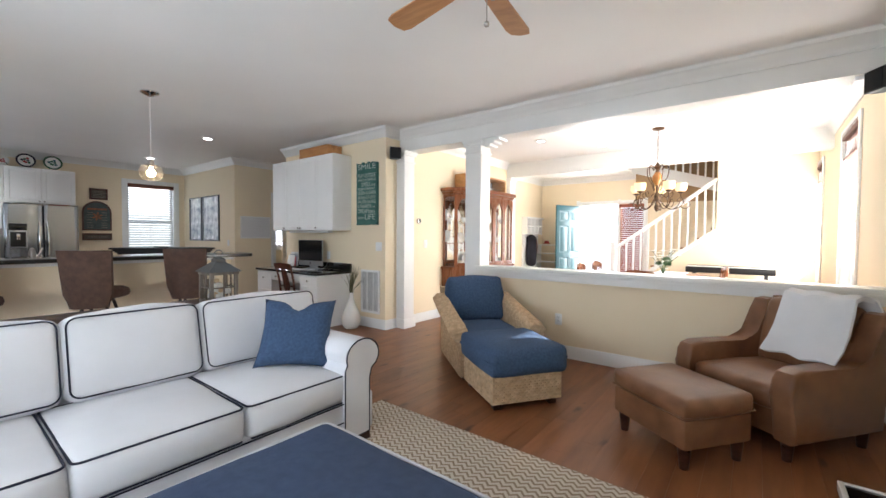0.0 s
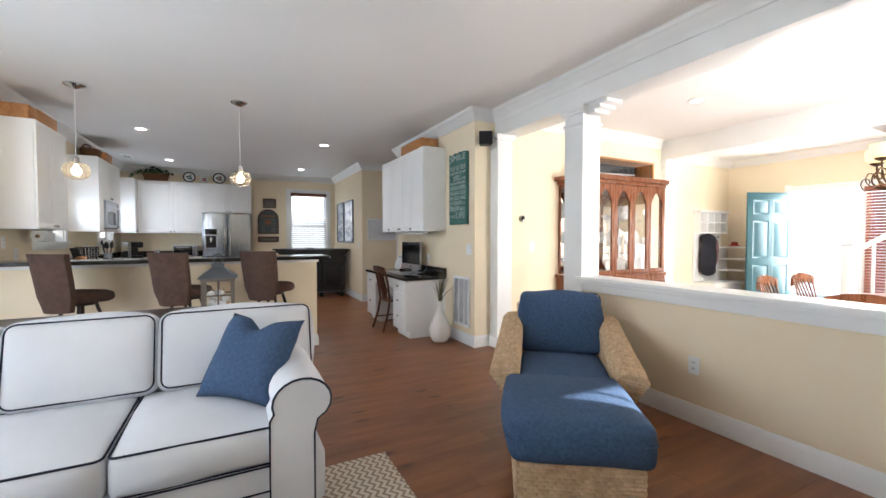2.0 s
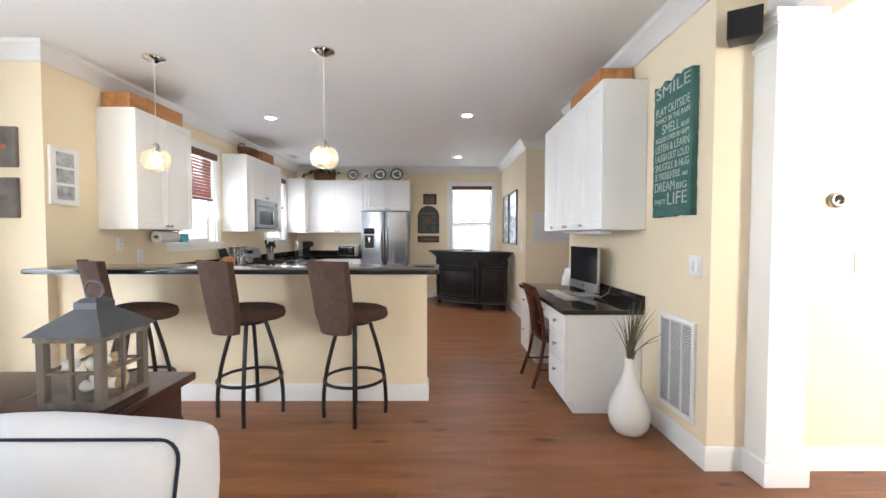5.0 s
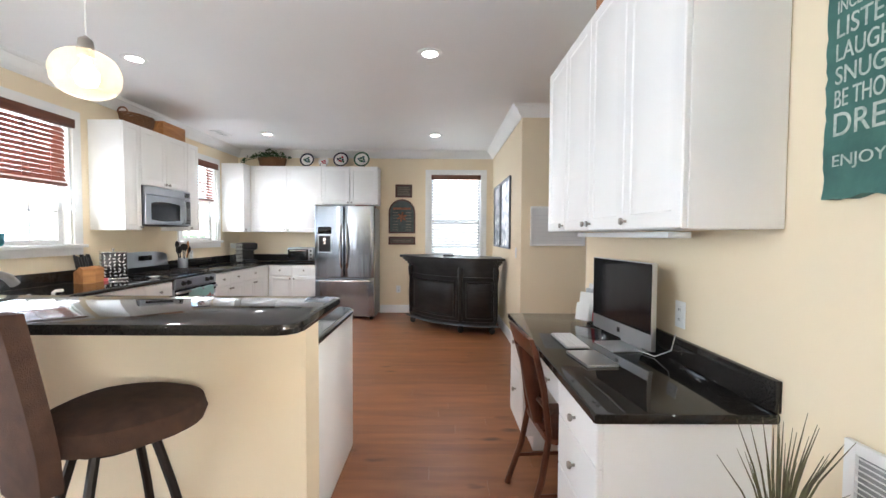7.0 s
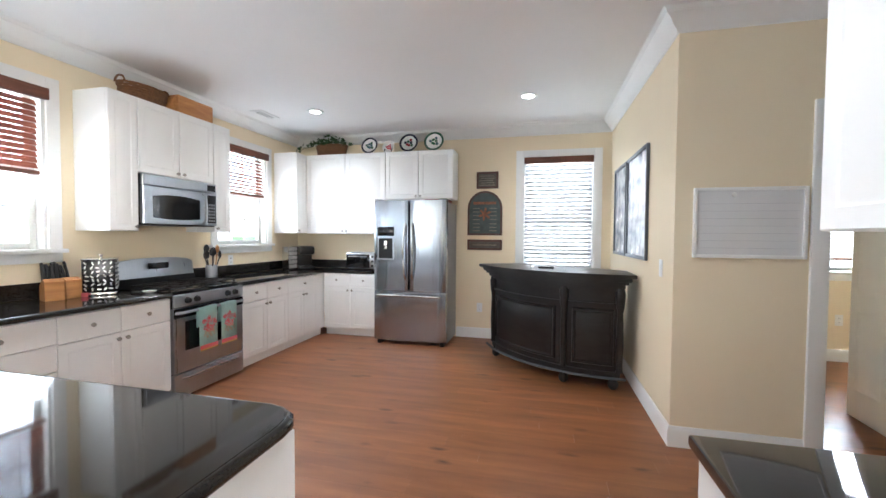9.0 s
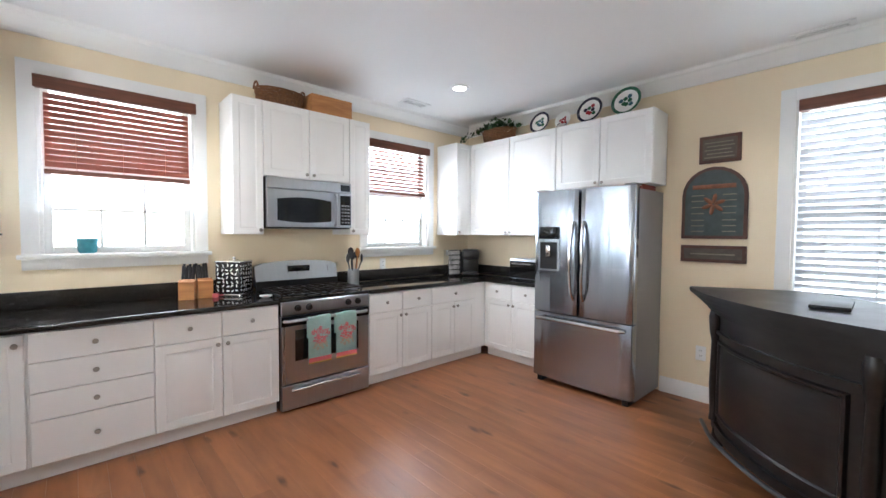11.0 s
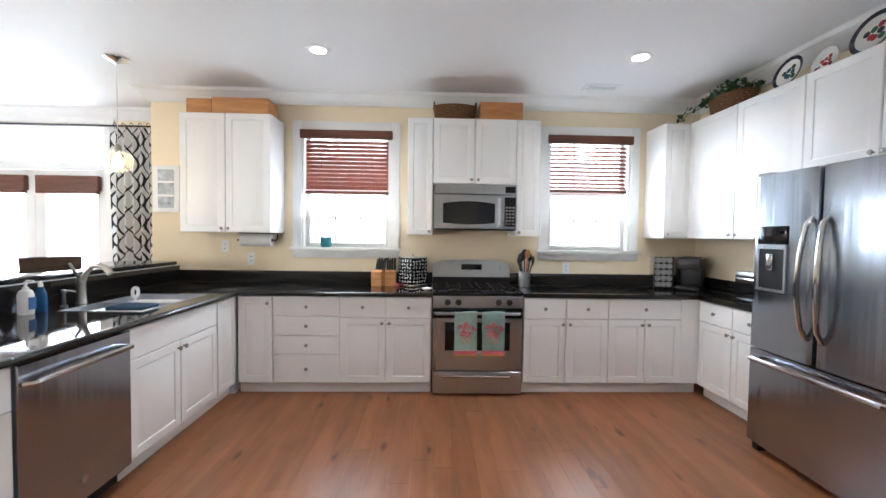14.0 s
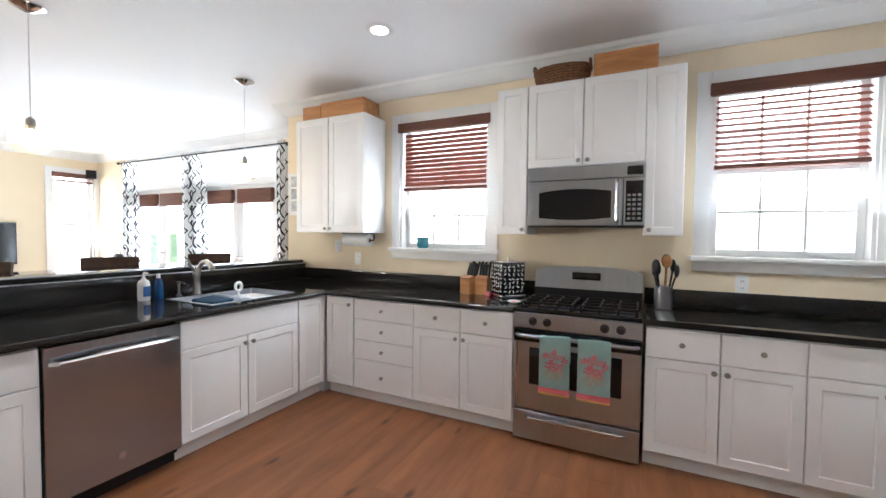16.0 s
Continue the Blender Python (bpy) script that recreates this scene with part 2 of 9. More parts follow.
# ---- building helpers ----
def box(bm, a, b, bevel=0.0, seg=2):
    """A box between two corners, with rounded edges."""
    lo = Vector([min(p, q) for p, q in zip(a, b)])
    hi = Vector([max(p, q) for p, q in zip(a, b)])
    r = bmesh.ops.create_cube(bm, size=1.0, matrix=Matrix.LocRotScale((lo + hi) / 2, None, hi - lo))
    if bevel:
        es = list({e for v in r["verts"] for e in v.link_edges})
        bmesh.ops.bevel(bm, geom=es, offset=min(bevel, min(hi - lo) * 0.49), segments=seg, profile=0.6, affect="EDGES")
    return bm


def turned(bm, profile, seg=24, at=(0, 0, 0), caps=True):
    """A solid of revolution about z from (radius, height) pairs."""
    rings = []
    for r, z in profile:
        rings.append([bm.verts.new((at[0] + r * math.cos(2 * math.pi * k / seg), at[1] + r * math.sin(2 * math.pi * k / seg), at[2] + z)) for k in range(seg)])
    for p, q in zip(rings, rings[1:]):
        for k in range(seg):
            bm.faces.new((p[k], p[(k + 1) % seg], q[(k + 1) % seg], q[k]))
    if caps and profile[0][0] > 1e-4:
        bm.faces.new(rings[0][::-1])
    if caps and profile[-1][0] > 1e-4:
        bm.faces.new(rings[-1])
    return bm


def bend(pts, n=5):
    """A smooth curve through the points."""
    p = [Vector(q) for q in pts]
    p = [p[0]] + p + [p[-1]]
    out = []
    for a, b, c, d in zip(p, p[1:], p[2:], p[3:]):
        for k in range(n):
            u = k / n
            out.append(0.5 * (2 * b + (c - a) * u + (2 * a - 5 * b + 4 * c - d) * u * u + (3 * b - a - 3 * c + d) * u ** 3))
    return out + [p[-1]]


def tube(bm, pts, r, seg=8, closed=False, taper=None):
    """A round bar along points."""
    pts = [Vector(p) for p in pts]
    n = len(pts)
    rings, ref = [], None
    for i, p in enumerate(pts):
        d = (pts[(i + 1) % n] - pts[i - 1]) if closed else (pts[min(i + 1, n - 1)] - pts[max(i - 1, 0)])
        d.normalize()
        if ref is None:
            ref = d.orthogonal().normalized()
        ref = (ref - d * ref.dot(d)).normalized()
        w = d.cross(ref)
        rr = taper[i] if taper else r
        rings.append([bm.verts.new(p + rr * (math.cos(2 * math.pi * k / seg) * ref + math.sin(2 * math.pi * k / seg) * w)) for k in range(seg)])
    for i in range(n if closed else n - 1):
        p, q = rings[i], rings[(i + 1) % n]
        for k in range(seg):
            bm.faces.new((p[k], p[(k + 1) % seg], q[(k + 1) % seg], q[k]))
    if not closed:
        bm.faces.new(rings[0][::-1])
        bm.faces.new(rings[-1])
    return bm


def prism(bm, outline, z0, z1, bevel=0.0):
    """An upright prism over a plan outline."""
    lo = [bm.verts.new((x, y, z0)) for x, y in outline]
    hi = [bm.verts.new((x, y, z1)) for x, y in outline]
    faces = [bm.faces.new(lo[::-1]), bm.faces.new(hi)]
    n = len(lo)
    for i in range(n):
        faces.append(bm.faces.new((lo[i], lo[(i + 1) % n], hi[(i + 1) % n], hi[i])))
    if bevel:
        bmesh.ops.bevel(bm, geom=list({e for f in faces[:2] for e in f.edges}), offset=bevel, segments=2, profile=0.6, affect="EDGES")
    return bm


def extrude_profile(bm, profile, a, b, out, ma=0, mb=0):
    """A moulding: profile of (outward, up) swept from a to b; out is the outward direction; ma, mb: mitres, 1 at an outer corner, -1 at an inner one."""
    a, b, out = Vector(a), Vector(b), Vector(out)
    way = (b - a).normalized()
    ends = [[bm.verts.new(p + out * u + way * (u * m) + Vector((0, 0, v))) for u, v in profile] for p, m in ((a, -ma), (b, mb))]
    n = len(profile)
    for i in range(n):
        bm.faces.new((ends[0][i], ends[0][(i + 1) % n], ends[1][(i + 1) % n], ends[1][i]))
    bm.faces.new(ends[0][::-1])
    bm.faces.new(ends[1])
    return bm


def soft_box(bm, a, b, bulge=0.03, cut=6, bevel=0.04, seed=0, crease=0.006):
    """A stuffed cushion: a rounded, crowned box with slight unevenness."""
    lo = Vector([min(p, q) for p, q in zip(a, b)])
    hi = Vector([max(p, q) for p, q in zip(a, b)])
    before = set(bm.verts)
    r = bmesh.ops.create_cube(bm, size=1.0, matrix=Matrix.LocRotScale((lo + hi) / 2, None, hi - lo))
    es = list({e for v in r["verts"] for e in v.link_edges})
    bmesh.ops.bevel(bm, geom=es, offset=bevel, segments=3, profile=0.5, affect="EDGES")
    vs = [v for v in bm.verts if v not in before]
    es = list({e for v in vs for e in v.link_edges if e.calc_length() > bevel * 1.5})
    bmesh.ops.subdivide_edges(bm, edges=es, cuts=cut, use_grid_fill=True)
    c, h = (lo + hi) / 2, (hi - lo) / 2
    for v in [v for v in bm.verts if v not in before]:
        d = [(v.co[k] - c[k]) / h[k] for k in range(3)]
        n = noise.noise(v.co * 5 + Vector((seed, seed * 2.3, 0)))
        for k in range(3):
            j, l = (k + 1) % 3, (k + 2) % 3
            v.co[k] += d[k] * bulge * max(0.0, 1 - d[j] ** 2) * max(0.0, 1 - d[l] ** 2) + crease * n * d[k]
    return bm


def smooth(bm):
    for f in bm.faces:
        f.smooth = True
    return bm


def link_mesh(name, bm, material, parent=None, round_angle=40):
    me = bpy.data.meshes.new(name)
    bmesh.ops.recalc_face_normals(bm, faces=bm.faces)
    bm.to_mesh(me)
    bm.free()
    for m in material if isinstance(material, (list, tuple)) else [material]:
        me.materials.append(m)
    if round_angle:
        me.shade_smooth()
        me.set_sharp_from_angle(angle=radians(round_angle))
    ob = new(name, me)
    if parent:
        ob.parent = parent
    return ob


def part(name, bm, material, parent, label=""):
    ob = link_mesh(name, bm, material, parent)
    return tagged(ob, label) if label else ob


def thing(name, label, category, at=(0, 0, 0), turn=0.0, group="", kind=""):
    ob = new(name)
    ob.empty_display_size = 0.1
    ob.matrix_basis = pose(*at, 0, 0, turn)
    return tagged(ob, label, category, group, kind)


def solid(name, bm, material, label, category, group="", kind="", at=None, turn=0.0):
    """A thing that is one mesh."""
    ob = link_mesh(name, bm, material)
    if at:
        ob.matrix_basis = pose(*at, 0, 0, turn)
    return tagged(ob, label, category, group, kind)


def B():
    return bmesh.new()


def bx(a, b, bevel=0.0):
    return box(bmesh.new(), a, b, bevel)


def structure(name, bm, material, label=""):
    return tagged(link_mesh(name, bm, material), label, name.split("_")[0], "", "structure")

# ---- the shell ----
H = 2.72
XW, XE = -10.78, 0.20
YK, YL, XJ = 1.62, 0.90, -5.38


def wall_run(name, axis, face, thick, a, b, openings=(), label="smooth pale yellow painted wall", top=H, material=None):
    """A wall along x (axis 'x', its face at y = face) or along y, from a to b, with openings (from, to, bottom, top)."""
    bm = B()
    cuts = sorted(openings)

    def piece(p, q, z0, z1):
        if q - p > 1e-3 and z1 - z0 > 1e-3:
            lo, hi = sorted((face, face + thick))
            box(bm, (p, lo, z0) if axis == "x" else (lo, p, z0), (q, hi, z1) if axis == "x" else (hi, q, z1))

    at = a
    for p, q, z0, z1 in cuts:
        piece(at, p, 0, top)
        piece(p, q, 0, z0)
        piece(p, q, z1, top)
        at = q
    piece(at, b, 0, top)
    return structure(name, bm, material or WALL, label)


wall_run("wall_south_kitchen", "x", YK, -0.15, XW - 0.15, XJ, [(-7.69, -6.82, 1.22, 2.36), (-10.08, -9.25, 1.22, 2.36)])
wall_run("wall_jog", "y", XJ, -0.15, YL - 0.15, YK - 0.15)
wall_run("wall_south_living", "x", YL, -0.15, XJ, XE, [(-4.41, -2.71, 0.0, 2.56), (-2.53, -0.83, 0.0, 2.56)])
wall_run("wall_east", "y", XE, 0.15, YL - 0.15, 12.35, [(0.97, 1.57, 0.55, 2.36), (7.70, 8.63, 0.55, 2.40), (10.40, 11.35, 0.55, 2.40)])
wall_run("wall_west", "y", XW, -0.15, YK, 8.90, [(4.84, 5.70, 0.72, 2.33), (7.90, 8.55, 0.98, 2.2)])
wall_run("wall_picture", "x", 5.89, 0.12, XW, -8.36)
wall_run("wall_whiteboard", "y", -8.36, -0.12, 6.01, 8.75, [(6.70, 7.40, 0.0, 2.05)])
wall_run("wall_hall_north", "x", 7.60, 0.15, -8.36, -4.65)
wall_run("wall_back_room", "x", 8.75, 0.15, XW, -8.36)
wall_run("wall_desk", "x", 6.09, 0.15, -6.92, -4.5)
wall_run("wall_dining_west", "y", -4.5, -0.15, 6.24, 9.55)
wall_run("wall_foyer_south", "x", 9.55, -0.15, -5.0, -4.65)
wall_run("wall_foyer_west", "y", -5.0, -0.15, 9.40, 12.35)
wall_run("wall_front", "x", 12.2, 0.15, -5.0, XE, [(-4.00, -3.12, 0.0, 2.05), (-3.06, -2.58, 0.25, 2.02)])
wall_run("half_wall", "x", 6.42, 0.14, -3.22, XE, label="low pale yellow partition wall between living and dining room", top=0.88)

bm = B()
box(bm, (XW - 0.15, YL - 0.15, H), (XE + 0.15, 11.06, H + 0.12))
box(bm, (XW - 0.15, 11.06, H), (-2.75, 12.35, H + 0.12))
structure("ceiling", bm, CEIL, "smooth flat white painted ceiling")
bm = B()
box(bm, (XW - 0.15, YL - 0.15, -0.12), (XE + 0.15, 12.35, -0.02))
floor = structure("floor", bm, FLOOR, "reddish brown wood plank floor")
bm = B()
box(bm, (-300, -300, -0.4), (300, 300, -0.25))
structure("ground", bm, GRASS, "green lawn round the house")

# ledge of the half wall
bm = B()
box(bm, (-3.24, 6.36, 0.885), (XE, 6.62, 0.925), 0.008)
box(bm, (-3.22, 6.395, 0.80), (XE, 6.419, 0.884), 0.006)
box(bm, (-3.22, 6.38, 0.86), (XE, 6.394, 0.884), 0.004)
structure("trim_ledge", bm, WHITE, "white painted wooden ledge on the half wall")

# beam between living and dining room, with its bracket, column and pilaster
bm = B()
box(bm, (-4.5, 6.36, 2.44), (XE, 6.62, H), 0.004)
for k, dx in enumerate((0.22, 0.15, 0.09)):
    z, y = 2.4395 - 0.03 * k, 0.003 * k
    box(bm, (-3.142, 6.40 + y, z - 0.0295), (-3.16 + dx, 6.59 - y, z), 0.003)
    box(bm, (XE - dx, 6.40 + y, z - 0.0295), (XE - 0.001, 6.59 - y, z), 0.003)
structure("beam", bm, WHITE, "white painted ceiling beam between two rooms")


def square_column(name, x0, x1, y0, y1, z0, z1, label):
    bm = B()
    box(bm, (x0, y0, z0), (x1, y1, z1), 0.004)
    for lift, out, tall in ((z1 - 0.035, 0.035, 0.035), (z1 - 0.065, 0.022, 0.03), (z1 - 0.16, 0.012, 0.025)):
        box(bm, (x0 - out, y0 - out, lift), (x1 + out, y1 + out, lift + tall), 0.005)
    if z0 < 0.1:
        box(bm, (x0 - 0.02, y0 - 0.02, z0), (x1 + 0.02, y1 + 0.02, z0 + 0.13), 0.008)
    return structure(name, bm, WHITE, label)


square_column("column", -3.40, -3.18, 6.385, 6.60, 0, 2.438, "white painted square column with a moulded cap")
square_column("pilaster", -4.499, -4.35, 6.30, 6.50, 0, 2.438, "white painted pilaster with a moulded cap")

CROWN = [(0, 0), (0, -0.12), (0.015, -0.12), (0.022, -0.10), (0.045, -0.085), (0.075, -0.04), (0.10, -0.028), (0.105, -0.012), (0.12, 0.0)]
BASE = [(0, 0), (0.016, 0), (0.016, 0.10), (0.011, 0.115), (0.006, 0.13), (0, 0.132)]


def run_moulding(name, profile, z, runs, label):
    bm = B()
    for p, q, out, ma, mb in runs:
        extrude_profile(bm, profile, (*p, z), (*q, z), (*out, 0), ma, mb)
    return structure(name, bm, WHITE, label)


E_, W_, N_, S_ = (1, 0), (-1, 0), (0, 1), (0, -1)
run_moulding("trim_crown", CROWN, H - 0.001, [
    ((XW, YK), (XJ, YK), N_, -1, 1), ((XJ, YL), (XJ, YK), E_, -1, 1), ((XJ, YL), (XE, YL), N_, -1, -1), ((XE, YL), (XE, 6.36), W_, -1, -1),
    ((XW, YK), (XW, 5.89), E_, -1, -1), ((XW, 5.89), (-8.36, 5.89), S_, -1, 1), ((-8.36, 5.89), (-8.36, 7.6), E_, 1, -1), ((-8.36, 7.6), (-4.65, 7.6), S_, -1, 0),
    ((-6.92, 6.09), (-4.5, 6.09), S_, 0, 1), ((-4.5, 6.09), (-4.5, 6.36), E_, 1, -1), ((-4.5, 6.36), (XE, 6.36), S_, -1, -1), ((-4.5, 6.62), (-4.5, 9.4), E_, -1, -1),
    ((-4.5, 6.62), (XE, 6.62), N_, -1, -1), ((XE, 6.62), (XE, 9.4), W_, -1, -1), ((-5.0, 12.2), (-2.75, 12.2), S_, -1, 0), ((-5.0, 9.6), (-5.0, 12.2), E_, -1, -1)], "white crown moulding along the ceiling")
run_moulding("baseboard", BASE, 0.0, [
    ((-5.44, YK), (XJ, YK), N_, 0, 1), ((XJ, YL), (XJ, YK), E_, -1, 1), ((XJ, YL), (-4.42, YL), N_, -1, 0),
    ((XE, YL), (XE, 6.42), W_, -1, -1), ((XW, 3.99), (XW, 5.89), E_, 0, -1), ((XW, 5.89), (-8.36, 5.89), S_, -1, 1), ((-8.36, 5.89), (-8.36, 6.61), E_, 1, 0), ((XW, 6.01), (XW, 8.75), E_, -1, -1),
    ((-5.18, 6.09), (-4.5, 6.09), S_, 0, 1), ((-4.5, 6.09), (-4.5, 6.28), E_, 1, 0), ((-4.5, 6.52), (-4.5, 9.40), E_, 0, 0), ((-3.16, 6.42), (XE, 6.42), S_, 0, -1),
    ((-3.16, 6.56), (XE, 6.56), N_, 0, -1), ((XE, 6.56), (XE, 11.0), W_, -1, 0), ((-8.36, 7.6), (-4.65, 7.6), S_, -1, 0)], "white baseboard along the wall")

# header between dining room and foyer
bm = B()
box(bm, (-5.0, 9.40, 2.44), (XE, 9.60, H), 0.003)
structure("beam_foyer", bm, WHITE, "white painted header between dining room and foyer")
square_column("pilaster_foyer", -4.62, -4.42, 9.40, 9.60, 0, 2.438, "white painted pilaster")

# ---- windows and doors ----
DAYLIGHT = glow("bright_daylight", (0.93, 0.97, 1.0), 0.36)


def backdrop(a, b):
    return structure("backdrop", bx(a, b), DAYLIGHT, "plain bright overcast daylight outside the window")


def window(name, m, w, z0, z1, trim=0.085, rows=2, cols=3, wall=0.15, apron=True, label="white sash window with small panes"):
    """A sash window; local x runs along the wall, local -y faces into the room, the wall's face is y = 0."""
    t = thing(name, label, "window", kind="structure")
    t.matrix_basis = m
    mid = (z0 + z1) / 2
    bm = B()
    box(bm, (-trim, -0.022, z0 - 0.01), (0.0, -0.001, z1 + trim), 0.004)
    box(bm, (w, -0.022, z0 - 0.01), (w + trim, -0.001, z1 + trim), 0.004)
    box(bm, (0.0, -0.022, z1), (w, -0.001, z1 + trim), 0.004)
    for a, b in (((-0.002, 0, z0), (0.018, wall, z1)), ((w - 0.018, 0, z0), (w + 0.002, wall, z1)), ((0, 0, z1 - 0.018), (w, wall, z1 + 0.002))):
        box(bm, a, b)
    part("casing", bm, WHITE, t)
    bm = B()
    box(bm, (-trim - 0.02, -0.055, z0 - 0.03), (w + trim + 0.02, wall, z0), 0.006)
    if apron:
        box(bm, (-trim, -0.02, z0 - 0.10), (w + trim, -0.001, z0 - 0.03), 0.004)
    part("window_sill", bm, WHITE, t)
    for k, (a, b, y) in enumerate(((z0, mid + 0.02, 0.075), (mid - 0.02, z1 - 0.018, 0.10))):
        bm = B()
        box(bm, (0.018, y, a), (0.06, y + 0.024, b), 0.003)
        box(bm, (w - 0.06, y, a), (w - 0.018, y + 0.024, b), 0.003)
        box(bm, (0.06, y, a), (w - 0.06, y + 0.024, a + 0.045), 0.003)
        box(bm, (0.06, y, b - 0.04), (w - 0.06, y + 0.024, b), 0.003)
        for c in range(1, cols):
            x = 0.06 + (w - 0.12) * c / cols
            box(bm, (x - 0.008, y + 0.004, a + 0.045), (x + 0.008, y + 0.02, b - 0.04))
        for r in range(1, rows):
            z = a + 0.045 + (b - a - 0.085) * r / rows
            box(bm, (0.06, y + 0.005, z - 0.008), (w - 0.06, y + 0.019, z + 0.008))
        s = part("sash", bm, WHITE, t)
        g = part("pane", bx((0.055, y + 0.010, a + 0.04), (w - 0.055, y + 0.014, b - 0.035)), GLASS, s)
        g.visible_shadow = False
    return t


def blind(m, w, z_low, z_top, slat, valance, label, gap=0.043, tilt=38, ears=0.0, name="slatted_blind"):
    """A slatted blind hanging in a window, with its valance, slats, bottom rail and cords."""
    t = thing(name, label, "blind")
    t.matrix_basis = m
    part("valance", bx((-ears, -0.012 - ears, z_top - 0.075), (w + ears, 0.055 if not ears else -0.004, z_top + 0.006), 0.006), valance, t)
    n = int((z_top - 0.075 - z_low - 0.03) / gap)
    bm0 = B()
    box(bm0, (0.012, -0.024, -0.0016), (w - 0.012, 0.024, 0.0016), 0.001, 1)
    proto = None
    for k in range(n):
        z = z_top - 0.085 - gap * (k + 0.5)
        if proto is None:
            proto = part("slat", bm0, slat, t)
            ob = proto
        else:
            ob = new("slat", proto.data)
            ob.parent = t
        ob.matrix_basis = pose(0, 0.022, z, tilt, 0, 0)
    part("bottom_rail", bx((0.008, 0.0, z_low), (w - 0.008, 0.045, z_low + 0.03), 0.005), valance, t)
    for cx in (w * 0.2, w * 0.5, w * 0.8):
        part("cord", tube(B(), [(cx, 0.0, z_low + 0.02), (cx, 0.0, z_top - 0.07)], 0.0018, 5), slat, t)
    return t


def face_n(x, y):
    return pose(x, y, 0, 0, 0, 180)


for x, low, tilt, nm in ((-6.82, 1.745, 60, "window_1"), (-9.25, 1.80, 34, "window_2")):
    w = 0.87 if x > -8 else 0.83
    window(nm, face_n(x, YK), w, 1.22, 2.36)
    blind(face_n(x - 0.02, YK - 0.005), w - 0.04, low, 2.355, BLIND, VALANCE, "half-raised cherry wood slatted blind" if tilt > 50 else "half-raised cherry blind with opened slats", 0.040, tilt, 0.032)
    backdrop((x - w - 1.2, YK - 1.6, 0.6), (x + 1.2, YK - 1.58, 3.6))
window("window_3", pose(XW, 4.84, 0, 0, 0, 90), 0.86, 0.72, 2.33, rows=2, cols=2, label="tall white sash window behind the bar")
blind(pose(XW + 0.005, 4.855, 0, 0, 0, 90), 0.83, 0.78, 2.325, WHITE_SLAT, VALANCE, "lowered white slatted blind with a wooden valance", 0.050, -44)
backdrop((XW - 1.6, 3.4, 0.0), (XW - 1.58, 9.6, 3.8))
window("window_4", pose(XE, 1.57, 0, 0, 0, -90), 0.60, 0.55, 2.36, label="tall white living room window")
blind(pose(XE - 0.005, 1.56, 0, 0, 0, -90), 0.58, 2.20, 2.355, BLIND, VALANCE, "fully raised cherry wood blind", 0.02, 10)
backdrop((XE + 1.2, -0.6, -0.2), (XE + 1.22, 3.2, 3.8))
for y1, nm in ((8.63, "window_5"), (11.35, "window_6")):
    w = 0.93 if y1 < 9 else 0.95
    window(nm, pose(XE, y1, 0, 0, 0, -90), w, 0.55, 2.40, label="tall white dining room window")
    blind(pose(XE - 0.01, y1 - 0.01, 0, 0, 0, -90), w - 0.02, 2.145, 2.44, VALANCE, VALANCE, "brown woven roman shade pulled up", 0.022, 60, name="roman_shade")
window("window_7", pose(XW, 7.90, 0, 0, 0, 90), 0.65, 0.98, 2.20, rows=2, cols=2, label="small white sash window in the back room")
blind(pose(XW + 0.005, 7.91, 0, 0, 0, 90), 0.63, 1.10, 2.195, WHITE_SLAT, VALANCE, "lowered white slatted blind in the back room", 0.046, 22)


